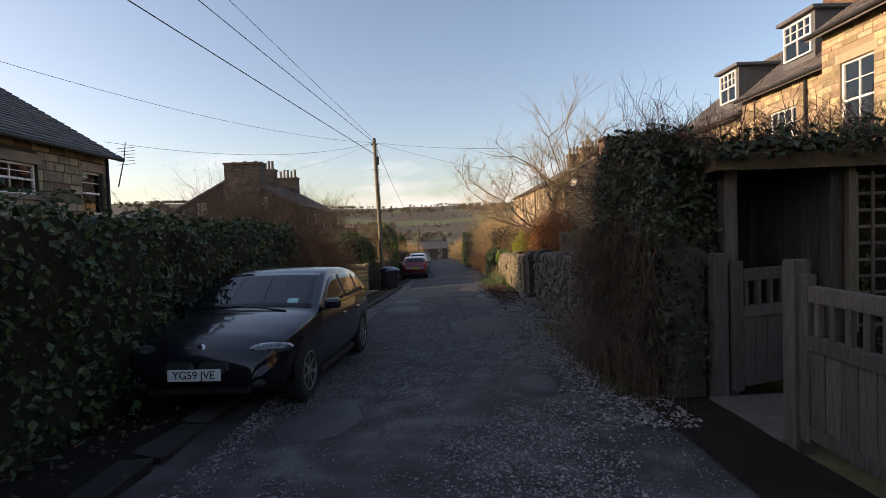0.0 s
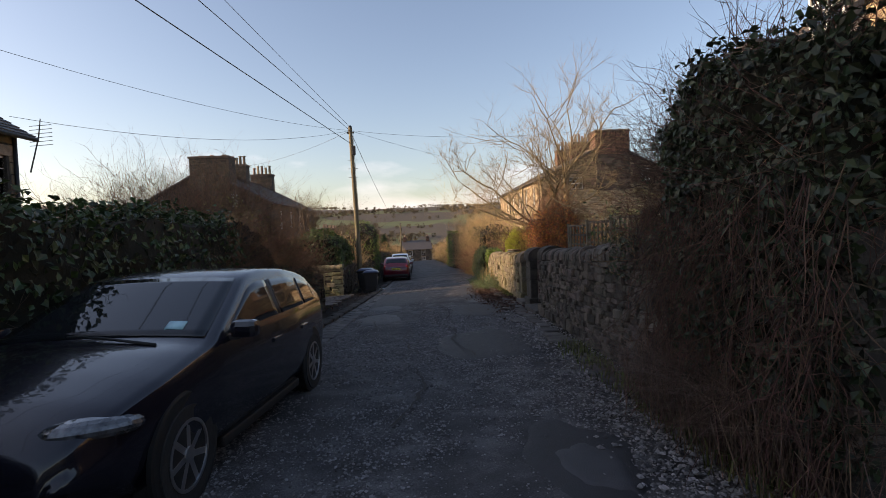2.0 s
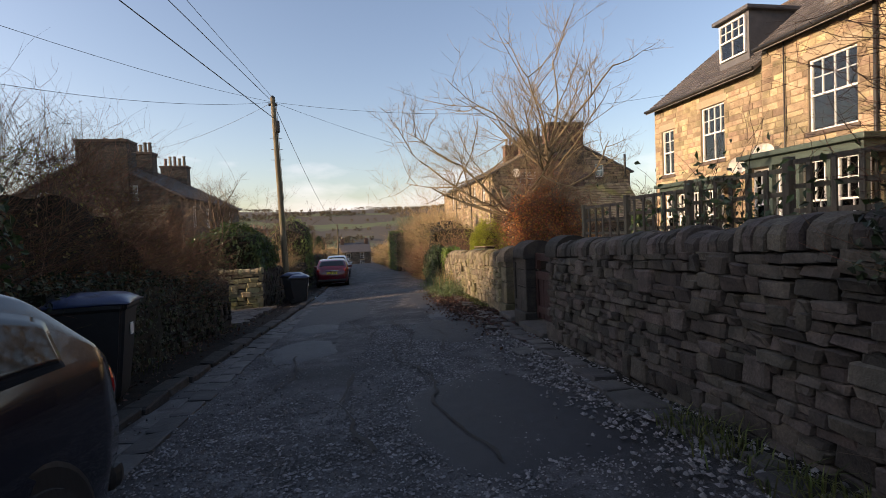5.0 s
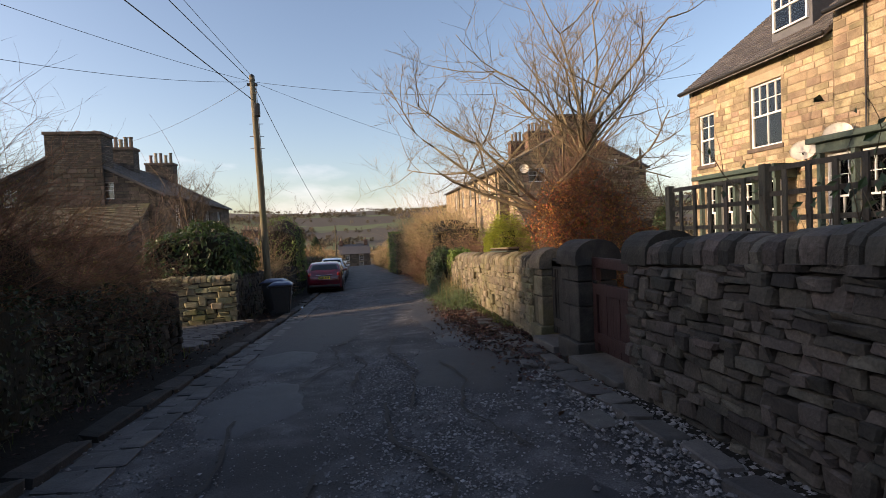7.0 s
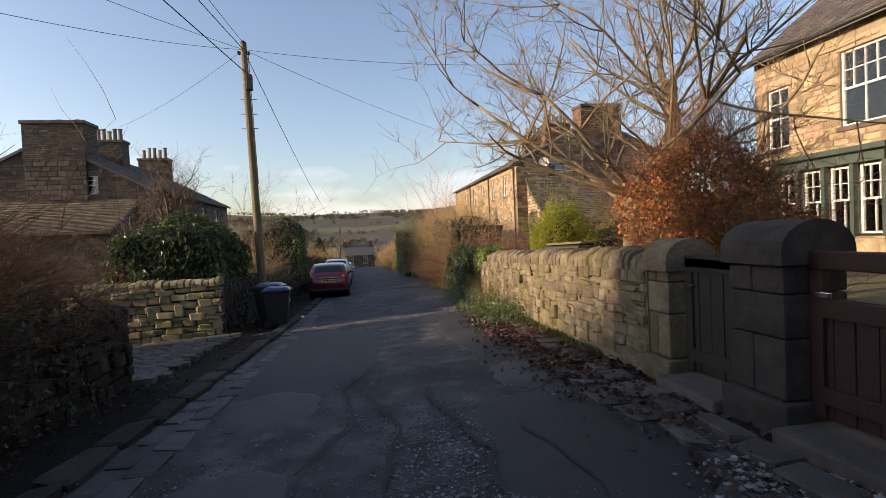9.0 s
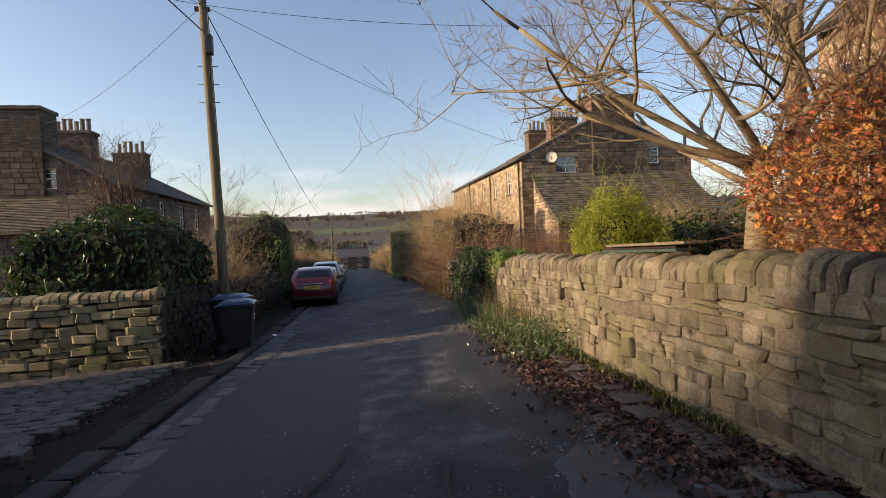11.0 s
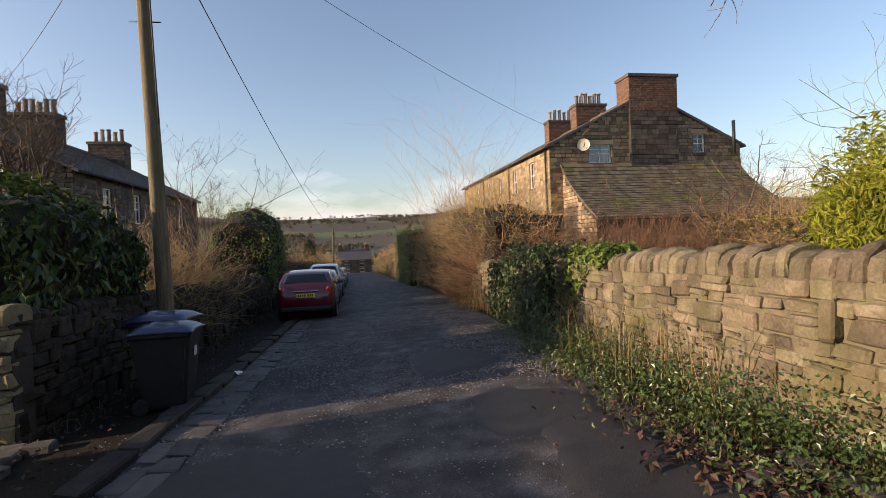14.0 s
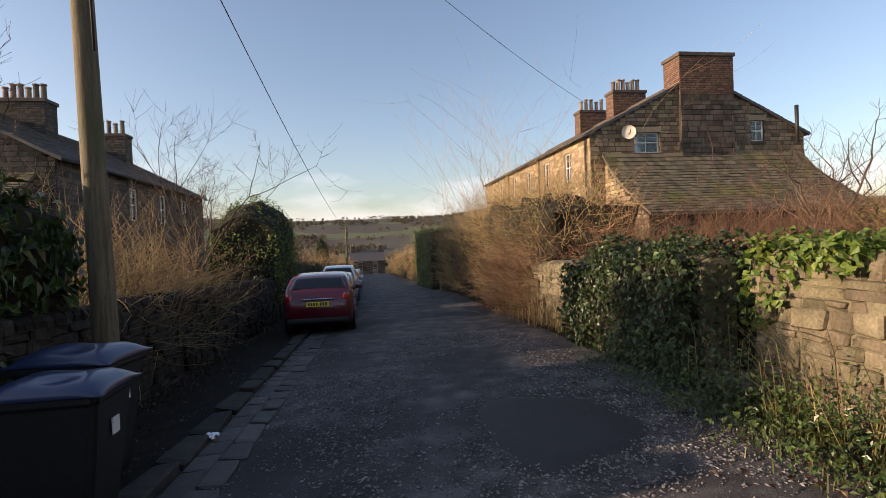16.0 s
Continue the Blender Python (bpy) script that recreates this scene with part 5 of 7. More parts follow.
# ---- wheelie bins ----
def bin_thing(x, y, yaw, label, size=1.0):
    z = ground_z(x, y) + 0.03
    b = thing("wheelie_bin", pose(x, y, z, 0, 0, yaw) @ Matrix.Diagonal((size, size, size, 1)), label, "bin", "wheelie bins")
    vs, fs = [], []
    lv = [(0.0, 0.2, 0.24), (0.04, 0.215, 0.255), (0.5, 0.25, 0.31), (0.9, 0.275, 0.35), (0.93, 0.3, 0.375), (0.98, 0.3, 0.375)]
    for z, a, d in lv:
        vs += [(-a, -d, z + 0.05), (a, -d, z + 0.05), (a, d, z + 0.05), (-a, d, z + 0.05)]
    for i in range(len(lv) - 1):
        for k in range(4):
            fs.append((i * 4 + k, i * 4 + (k + 1) % 4, i * 4 + 4 + (k + 1) % 4, i * 4 + 4 + k))
    fs += [(3, 2, 1, 0), tuple(len(vs) - 4 + k for k in range(4))]
    bm = bmesh.new()
    bm.from_mesh(mesh_of("bin", vs, fs))
    bmesh.ops.bevel(bm, geom=[e for e in bm.edges if abs((e.verts[0].co - e.verts[1].co).normalized().z) > 0.5], offset=0.04, segments=3, affect="EDGES")
    part("body", bm, M["bin_body"], b)
    # domed lid with moulded hollows
    n = 16
    vs, fs = [], []
    for j in range(n + 1):
        for i in range(n + 1):
            u, v = i / n * 2 - 1, j / n * 2 - 1
            dome = 0.115 * (1 - u ** 4) * (1 - v ** 4) - 0.035 * math.exp(-((abs(u) - 0.45) ** 2 * 14 + (v + 0.1) ** 2 * 7))
            vs.append((u * 0.315, v * 0.4 - 0.01, 1.035 + dome))
    w = n + 1
    for j in range(n):
        for i in range(n):
            fs.append((j * w + i, j * w + i + 1, (j + 1) * w + i + 1, (j + 1) * w + i))
    lid = part("lid", mesh_of("lid", vs, fs, smooth=True), M["bin_lid"], b, "dark blue domed lid")
    mod = lid.modifiers.new("thick", "SOLIDIFY")
    mod.thickness = 0.018
    part("handle", tube("handle", [(-0.22, 0.43, 0.98), (0, 0.44, 0.985), (0.22, 0.43, 0.98)], 0.018, 0.018, 8), M["bin_body"], b)
    for s in (-1, 1):
        part("wheel", lathe([(0.06, -0.03), (0.1, -0.025), (0.1, 0.025), (0.06, 0.03)], 18, "x"), M["rubber"], b, m=Matrix.Translation((s * 0.24, 0.26, 0.1)))
        part("handle_bracket", box(s * 0.22 - 0.02, s * 0.22 + 0.02, 0.37, 0.44, 0.94, 1.0, 0.006), M["bin_body"], b)
    part("label_sticker", box(-0.05, 0.05, -0.352, -0.343, 0.68, 0.8), M["plate_white"], b)
    return b


bin_thing(-2.85, 11.8, 100, "black wheelie bin with dark lid by the wall")
bin_thing(-2.14, 23.72, 91, "black wheelie bin with glossy blue lid on the footway", 0.86)
bin_thing(-2.44, 24.5, 84, "black wheelie bin with glossy blue lid beside the pole", 0.94)

# ---- telegraph poles and wires ----
def pole(x, y, h, dx, dy, label, r=0.15):
    z = ground_z(x, y) - 0.05
    p = thing("telegraph_pole", Matrix.Translation((x, y, z)), label, "pole", "telegraph poles")
    pts = [(dx * k / 6, dy * k / 6, h * k / 6) for k in range(7)]
    part("shaft", tube("shaft", pts, r, r * 0.72, 18), M["wood_pole"], p)
    part("top_bracket", box(dx - 0.16, dx + 0.16, dy - 0.05, dy + 0.05, h - 0.28, h - 0.2, 0.01), M["iron"], p)
    part("terminal_box", box(dx * 0.86 + 0.05, dx * 0.86 + 0.2, dy * 0.86 - 0.28, dy * 0.86 - 0.1, h * 0.83, h * 0.83 + 0.42, 0.02), M["iron"], p)
    part("pole_cap", lathe([(r * 0.75, 0), (r * 0.75, 0.04), (0.03, 0.1)], 14), M["iron"], p, m=Matrix.Translation((dx, dy, h)))
    for k in range(3):
        part("step_bolt", tube("step_bolt", [(dx * 0.7 - 0.22, dy * 0.7, h * 0.7 + 0.4 * k), (dx * 0.7 + 0.22, dy * 0.7, h * 0.7 + 0.4 * k)], 0.01, 0.01, 6), M["iron"], p)
    part("cable_run", tube("cable_run", [(dx * t_ + 0.13, dy * t_ - 0.11, h * t_) for t_ in (0.5, 0.6, 0.7, 0.8, 0.9, 0.97)], 0.012, 0.012, 5), M["cable"], p)
    return p


pole(-2.8, 25.65, 7.75, -0.2, 0.1, "tall weathered wooden telegraph pole beside the wall", 0.118)
pole(-2.9, 80, 6.6, 0.05, 0, "distant wooden telegraph pole by the lane", 0.12)
TOP = Vector((-3.0, 25.75, 6.2))


def wire(a, b, sag, r, label):
    a, b = Vector(a), Vector(b)
    pts = []
    for k in range(25):
        t = k / 24
        p = a.lerp(b, t)
        p.z -= sag * 4 * t * (1 - t)
        pts.append(p)
    w = part("overhead_wire", tube("overhead_wire", pts, r, r, 5), M["cable"])
    return tagged(w, "thin black overhead wire strung from the telegraph pole", "wire", "overhead wires")


wire(TOP + Vector((0, 0, -0.6)), (-10.2, -12, 7.6), 0.08, 0.014, "")
wire(TOP, (-7.9, -12, 7.6), 0.08, 0.011, "")
wire(TOP + Vector((0.1, 0, 0.05)), (-6.5, -12, 7.6), 0.08, 0.007, "")
wire(TOP, (-9.7, 14.8, 4.5), 0.5, 0.006, "")
wire(TOP, (-14, 4.7, 7.0), 0.9, 0.006, "")
wire(TOP, (-13.5, 39, 6.6), 0.4, 0.006, "")
wire(TOP, (12.2, 23.5, 6.0), 0.6, 0.006, "")
wire(TOP, (12.2, 42.2, 5.6), 0.5, 0.006, "")
wire(TOP, (-2.85, 80, 2.6), 0.9, 0.012, "")

# ---- hedges, bushes, trees ----
def stuff_under(name, me, material, parent):
    o = part(name, me, material, parent)
    o["kind"] = "stuff"
    return o


def hedge(name, label, x0, x1, y0, y1, base, top, count, size, lmat, amp=0.22, core="core", seed=1, twigs=0, tmat="twig_red", tlen=0.5, shape=0.7, tr=0.006, droop=0.3, cat="hedge", inset=0.14):
    h = thing(name, Matrix.Identity(4), label, cat)
    if core:
        part("twig_shade_core", hedge_core("core", x0, x1, y0, y1, base, top, amp, inset), M[core], h)
    if count:
        p, n = hedge_points(x0, x1, y0, y1, base, top, count, amp, seed)
        stuff_under("leaf_cover", leaves("leaf_cover", p, n, size, shape, droop, seed), M[lmat], h)
    if twigs:
        p, n = hedge_points(x0 + 0.1, x1 - 0.1, y0 + 0.1, y1 - 0.1, base, top, twigs, amp, seed + 50)
        stuff_under("twig_cover", twig_mass("twig_cover", list(zip(p, n)), tlen, tr, seed), M[tmat], h)
    return h


def gz(dz):
    return lambda x, y: ground_z(x, y) + dz


def level(z, wob=0.2, f=0.6, slope=0.0, y0=0.0):
    return lambda x, y: z + slope * (y - y0) + wob * noise.noise(Vector((x * f, y * f, 9)))


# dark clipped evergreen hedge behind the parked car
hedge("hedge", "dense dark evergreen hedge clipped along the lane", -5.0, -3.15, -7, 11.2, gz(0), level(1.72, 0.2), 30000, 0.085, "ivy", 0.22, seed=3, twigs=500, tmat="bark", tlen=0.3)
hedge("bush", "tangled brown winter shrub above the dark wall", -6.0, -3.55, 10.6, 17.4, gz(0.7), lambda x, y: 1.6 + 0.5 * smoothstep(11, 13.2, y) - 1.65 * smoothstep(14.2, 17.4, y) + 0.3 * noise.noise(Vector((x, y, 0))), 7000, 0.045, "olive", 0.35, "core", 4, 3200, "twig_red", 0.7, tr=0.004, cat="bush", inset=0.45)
# unseen hedge, added to block low sun and leave one lit strip
hedge("hedge", "low dark hedge added unseen inside the drive to shade the lane", -9.2, -8.2, 13.5, 22.1, gz(0), lambda x, y: 1.3, 3000, 0.08, "ivy", 0.12, seed=52)
hedge("bush", "thin brown twigs leaning over the wall end", -5.2, -3.2, 14.0, 18.0, gz(0.7), lambda x, y: 1.15 - 0.75 * smoothstep(15.2, 17.6, y), 600, 0.04, "olive", 0.3, None, 53, 1000, "twig_red", 0.6, tr=0.004, cat="bush")
hedge("bush", "dense dark evergreen behind the trellis", 4.2, 6.2, 5.3, 7.6, gz(0), level(2.2, 0.2), 3500, 0.08, "ivy_dark", 0.2, seed=55, cat="bush")
# out-of-view hedge, added to cut skylight reaching the gateway
hedge("hedge", "tall dark hedge added behind the camera to darken the gateway", 2.95, 4.2, -7, 1.4, gz(0), level(2.3, 0.2), 4000, 0.09, "ivy", 0.2, seed=54)
hedge("bush", "ivy trailing over the dark garden wall", -3.5, -2.98, 11.4, 17.2, gz(0.1), lambda x, y: 0.75 - 0.08 * (y - 11.4), 5000, 0.06, "ivy_dark", 0.1, seed=5, cat="ivy")
hedge("bush", "glossy green laurel bush above the lit wall", -5.8, -3.3, 23.4, 26.0, gz(0.9), lambda x, y: 1.5 - 0.45 * ((x + 4.5) / 1.3) ** 2 - 0.3 * ((y - 24.6) / 1.3) ** 2 + 0.15 * noise.noise(Vector((x * 2, y * 2, 0))), 5200, 0.15, "laurel", 0.25, seed=6, shape=0.45, droop=0.5, cat="bush")
hedge("bush", "rounded dark green shrub behind the wall", -5.2, -3.1, 36.5, 41.0, gz(0.5), lambda x, y: 2.25 - 0.6 * ((x + 4.15) / 1.05) ** 2 - 0.7 * ((y - 38.7) / 2.2) ** 2 + 0.2 * noise.noise(Vector((x * 2, y * 2, 0))), 6500, 0.085, "privet", 0.25, seed=7, cat="bush")
hedge("bush", "tan tangle of bare garden shrubs", -6.5, -3.6, 26.8, 31.3, gz(0.4), level(-0.1, 0.25), 0, 0.06, "olive", 0.2, "core_tan", 8, 900, "twig_tan", 0.9, tr=0.009, cat="bush")
hedge("hedge", "dark hedge beyond the parked cars", -5.0, -3.4, 36, 58, gz(0.2), level(-0.1, 0.3, slope=-0.035, y0=36), 9000, 0.09, "ivy", 0.25, "core", 9, 800, "twig_red", 0.6)
hedge("hedge", "brown garden hedge far down the lane", -6, -3.6, 60, 118, gz(0), level(-0.9, 0.5, slope=-0.04, y0=60), 7000, 0.16, "olive", 0.4, "core_tan", 10, 1500, "twig_tan", 1.0, tr=0.012)
# ivy over the gateway and the stone wall
hedge("ivy", "heavy dark ivy hanging over the wall end", 2.14, 2.72, 4.75, 6.5, lambda x, y: ground_z(x, y) + 0.25, level(2.4, 0.15, 1.2), 9000, 0.065, "ivy_dark", 0.16, seed=11, twigs=500, tmat="twig_dark", tlen=0.4, tr=0.004, cat="ivy")
hedge("ivy", "heavy dark ivy hanging over the stone wall", 2.36, 3.4, 6.2, 6.85, lambda x, y: 0.2 + 0.85 * smoothstep(6.3, 6.9, y), lambda x, y: 2.5 - 0.5 * smoothstep(6.6, 7.2, y) + 0.18 * noise.noise(Vector((x * 2, y * 2, 0))), 14000, 0.065, "ivy_dark", 0.22, seed=51, twigs=300, tmat="twig_dark", tlen=0.3, tr=0.004, cat="ivy")
hedge("ivy", "dry ivy stems matted over the gateway roof", 2.45, 5.4, 4.35, 6.4, lambda x, y: 2.06, level(2.3, 0.15, 1.5), 4500, 0.07, "ivy_dark", 0.12, "core_tan", 12, 600, "twig_dark", 0.3, cat="ivy")
hedge("ivy", "thin ivy tailing along the garden wall", 2.28, 2.72, 6.9, 8.2, lambda x, y: 0.7, lambda x, y: 1.22 - 0.1 * (y - 7), 900, 0.06, "ivy_dark", 0.06, None, seed=14, twigs=120, tlen=0.3, tr=0.004, cat="ivy")
hedge("bush", "reddish bare shrub rising out of the ivy", 2.62, 3.5, 7.0, 8.2, lambda x, y: 1.0, lambda x, y: 2.15 + 0.35 * (x - 2.6) - 0.4 * (y - 7.6) ** 2, 900, 0.04, "ivy_dark", 0.2, None, 13, 900, "twig_dark", 0.5, tr=0.004, cat="bush")
hedge("bush", "orange dead-leaved beech bush behind the wall", 3.35, 4.75, 15.9, 17.3, lambda x, y: -0.2, lambda x, y: 1.75 - 0.35 * ((x - 4.05) / 0.7) ** 2 - 0.35 * ((y - 16.6) / 0.7) ** 2 + 0.45 * noise.noise(Vector((x * 1.7, y * 1.7, 0))), 10000, 0.055, "beech", 0.5, None, 15, 1300, "twig_red", 0.6, tr=0.004, inset=0.5, cat="bush")
hedge("bush", "orange beech twigs filling the bush", 3.6, 4.5, 16.1, 17.1, lambda x, y: -0.2, lambda x, y: 1.5, 5000, 0.06, "beech", 0.4, None, 56, 700, "twig_red", 0.6, tr=0.004, cat="bush")
hedge("bush", "yellow-green bamboo clump behind the wall", 3.3, 4.15, 19.75, 20.8, lambda x, y: -0.3, lambda x, y: 1.3 - 0.3 * ((x - 3.72) / 0.5) ** 2 - 0.3 * ((y - 20.25) / 0.6) ** 2 + 0.25 * noise.noise(Vector((x * 4, y * 4, 0))), 16000, 0.07, "bamboo", 0.28, "core", 16, 160, "bamboo", 0.45, shape=0.22, tr=0.004, cat="bamboo", inset=0.3)
hedge("bush", "dark green garden shrub beside the bamboo", 4.5, 6.4, 19.7, 21.4, lambda x, y: -0.4, level(0.85, 0.25, 1.2), 6500, 0.07, "laurel", 0.3, seed=17, cat="bush")
hedge("ivy", "thick dark ivy smothering the wall by the gap", 2.8, 3.6, 24.85, 27.9, gz(0), lambda x, y: 0.3 - 0.25 * smoothstep(26.6, 27.9, y) + 0.22 * noise.noise(Vector((x * 2, y * 2, 0))), 9500, 0.07, "ivy", 0.22, seed=18, cat="ivy")
hedge("ivy", "variegated ivy draped over the end of the wall", 2.95, 3.5, 23.15, 24.2, lambda x, y: 0.15 - 0.5 * smoothstep(23.5, 24.1, y), lambda x, y: 0.4, 1900, 0.075, "privet", 0.08, seed=19, cat="ivy")
hedge("bush", "arching tangle of bare rose stems", 3.9, 9.5, 25.6, 29.5, gz(0.3), level(-0.2, 0.3), 1500, 0.05, "olive", 0.3, "core_tan", 20, 2600, "twig_red", 0.75, tr=0.005, cat="bush")
hedge("bush", "green garden bush with thin stems", 7.4, 9.6, 24.8, 27.2, gz(0.5), level(0.6, 0.35, 0.8), 4500, 0.07, "olive", 0.35, "core_tan", 31, 500, "twig_tan", 0.6, tr=0.005, cat="bush")
hedge("hedge", "tall tan winter hedge leaning over the lane", 3.55, 5.6, 30.2, 46, gz(0.1), lambda x, y: 1.5 + 0.35 * noise.noise(Vector((x, y * 0.7, 0))) - 0.04 * (y - 34) - 0.5 * smoothstep(33, 30, y), 17000, 0.06, "olive", 0.4, "core", 21, 2600, "twig_tan", 0.8, tr=0.008)
hedge("hedge", "russet bare stems at the foot of the hedge", 3.0, 3.5, 29.8, 33.5, gz(0.05), level(-0.2, 0.2), 0, 0.06, "olive", 0.1, "core_tan", 22, 700, "twig_red", 0.7)
hedge("hedge", "clipped bright green hedge down the lane", 2.95, 4.8, 46.5, 56, gz(0.1), level(1.2, 0.1), 7000, 0.09, "privet", 0.12, seed=23)
hedge("hedge", "olive hedge running on down the lane", 3.7, 6, 57, 118, gz(0), level(-0.2, 0.5, slope=-0.045, y0=57), 8000, 0.15, "olive", 0.4, "core_tan", 24, 1500, "twig_tan", 1.0, tr=0.012)


def whips(name, x0, x1, y0, y1, n, h, material, seed, label, z=None):
    g = random.Random(seed)
    b = []
    for _ in range(n):
        x, y = g.uniform(x0, x1), g.uniform(y0, y1)
        b.append(((x, y, ground_z(x, y) if z is None else z), (0, 0, 4)))
    t = thing(name, Matrix.Identity(4), label, "shrub")
    stuff_under("stem_mass", twig_mass("stem_mass", b, h, 0.009, seed, 0.5, 2), material, t)


whips("shrub", 3.6, 5.6, 35, 43, 80, 4.6, M["twig_tan"], 1, "tall bare whippy stems above the hedge")
whips("shrub", -6.5, -3.8, 27.5, 31, 45, 1.7, M["twig_tan"], 2, "bare pale shrub stems behind the wall")
whips("shrub", 3.6, 9.0, 26, 29.5, 50, 1.7, M["twig_red"], 3, "long bare rose stems in the garden")
whips("shrub", -6.0, -3.6, 12.5, 17, 70, 1.9, M["twig_red"], 4, "bare brown shrub shoots over the wall")


def tree(x, y, h, spread, limbs, seed, label, material, r=0.13, fork=0.35, z=None, depth=4, up=0.5, base_lean=(0, 0), rise=0.06, bend=0.13, reach=0.66, thin=0.42):
    """A bare tree: a trunk to the fork, then limbs that bend, branch and taper to twigs."""
    g = random.Random(seed)
    z0 = ground_z(x, y) - 0.05 if z is None else z
    t = thing("tree", Matrix.Translation((x, y, z0)), label, "tree", "bare trees")
    fh = h * fork
    trunk = [Vector((base_lean[0] * k / 5 + g.uniform(-0.03, 0.03), base_lean[1] * k / 5 + g.uniform(-0.03, 0.03), fh * k / 5)) for k in range(6)]
    part("trunk", tube("trunk", trunk, r * 1.25, r, 12), material, t)
    for i in range(limbs):
        vs, fs = [], []

        def grow(p, d, ln, rad, dep):
            pts = [p]
            n = 6
            for k in range(n):
                d = (d + Vector((g.gauss(0, bend), g.gauss(0, bend), g.gauss(rise, bend * 0.8)))).normalized()
                pts.append(pts[-1] + d * ln / n)
            o = len(vs)
            a, b = tube_data(pts, rad, rad * 0.45, 7 if dep > 2 else (5 if dep > 1 else 3))
            vs.extend(a)
            fs.extend(tuple(o + q for q in f) for f in b)
            if dep:
                for c in range(4 if dep > 1 else 5):
                    k = g.randint(2, n)
                    side = Vector((g.gauss(0, 1), g.gauss(0, 1), g.gauss(0.1, 0.6))).normalized()
                    grow(pts[k], (d * 0.7 + side * 0.8).normalized(), ln * g.uniform(0.42, 0.7), max(0.0035, rad * (0.5 - 0.05 * k / n)), dep - 1)
        a = 2 * math.pi * (i + g.uniform(-0.3, 0.3)) / limbs
        d = Vector((math.cos(a) * spread, math.sin(a) * spread, up + g.uniform(0, 0.5))).normalized()
        start = trunk[-1] - Vector((0, 0, g.uniform(0, fh * 0.2)))
        grow(start, d, (h - fh) * reach * g.uniform(0.7, 1.0), r * thin * g.uniform(0.8, 1.2), depth - 1)
        part("limb", mesh_of("limb", vs, fs, smooth=True), material, t)
    return t


tree(3.72, 17.75, 6.2, 1.0, 10, 5, "bare spreading fruit tree with pale lichened bark", M["bark_pale"], 0.095, 0.36, depth=5, up=0.35, rise=0.05, bend=0.11, reach=0.7, thin=0.42)
tree(4.95, 18.55, 7.2, 0.75, 13, 8, "bare upright fruit tree with pale pollarded trunk", M["bark_pale"], 0.1, 0.55, up=0.5, depth=4, rise=0.06, bend=0.1, reach=0.85, thin=0.3)
tree(-3.9, 31.6, 5.6, 0.45, 9, 4, "slender bare young tree behind the wall", M["bark"], 0.045, 0.3, up=0.8, reach=0.6, thin=0.4)
tree(-5.6, 27.2, 5.9, 0.22, 12, 12, "thin bare birch with drooping twigs above the laurel", M["bark"], 0.07, 0.45, up=1.1, reach=0.55, thin=0.5, depth=4, bend=0.16)
tree(-8.6, 32.2, 5.8, 0.4, 7, 13, "leggy bare tree beside the house", M["bark"], 0.08, 0.25, up=1.0)
tree(-11.5, 28.5, 4.6, 0.6, 6, 14, "twiggy bare garden tree over the hedge", M["bark"], 0.08, 0.3, up=0.8)
tree(12.0, 32.0, 5.2, 0.6, 6, 15, "small bare garden tree", M["bark"], 0.09, 0.35)
tree(27, 48, 8.0, 0.6, 7, 16, "round-crowned brown garden tree", M["bark"], 0.16, 0.35)
for k, (tx, ty, th) in enumerate(((-14, 62, 8), (-7, 90, 8), (8, 84, 8), (6, 66, 7), (-9, 70, 7), (-20, 84, 10), (9, 108, 9), (-8, 110, 9))):
    tree(tx, ty, th, 0.6, 6, 30 + k, "bare garden tree down the valley", M["bark"], 0.14, 0.3, depth=3)


def conifer(x, y, h, seed):
    g = random.Random(seed)
    z = ground_z(x, y)
    t = thing("tree", Matrix.Translation((x, y, z)), "dark evergreen tree beside the lane", "tree")
    part("trunk", tube("trunk", [(0, 0, 0), (0, 0, h * 0.9)], 0.12, 0.03, 8), M["bark"], t)
    p, n = [], []
    for _ in range(3500):
        k = g.random() ** 0.8
        rr = (h * 0.28) * (1 - k) ** 0.7 * g.uniform(0.7, 1.05) + 0.1
        a = g.uniform(0, 6.283)
        rr *= 1 + 0.25 * noise.noise(Vector((math.cos(a) * 2, math.sin(a) * 2, k * 5)))
        p.append((rr * math.cos(a), rr * math.sin(a), 0.3 + k * (h - 0.3)))
        n.append((math.cos(a), math.sin(a), 0.3))
    stuff_under("crown", leaves("crown", p, n, 0.2, 0.5, 0.3, seed), M["ivy"], t)


conifer(-5.0, 72, 4.6, 1)
conifer(-6.3, 48, 3.2, 2)
conifer(14.5, 30, 3.0, 3)


# ---- far woodland on the valley sides ----
def woods():
    g = random.Random(77)
    pts, nrm, made = [], [], 0
    while made < 4200:
        x, y = g.uniform(-700, 800), g.uniform(125, 1500)
        k = noise.noise(Vector((x * 0.006, y * 0.006, 2)))
        line = abs(((x * 0.3 + y) % 170) - 85) < 4
        if y < 420 or k > 0.16 or line:
            made += 1
            z = terrain_z(x, y)
            s = g.uniform(3.5, 6.5) * (1.0 if y > 300 else 0.75)
            for _ in range(26):
                a, b = g.uniform(0, 6.283), g.uniform(0, 1)
                r = s * 0.55 * math.sqrt(1 - (b - 0.45) ** 2 * 2.2)
                pts.append((x + r * math.cos(a), y + r * math.sin(a), z + s * (0.15 + 1.05 * b)))
                nrm.append((math.cos(a), math.sin(a), 0.4))
    o = part("far_woodland", leaves("far_woodland", pts, nrm, 2.3, 0.8, 0.0, 4), M["far_wood"])
    tagged(o, "bare brown winter woodland across the valley", "woodland", kind="stuff")


woods()

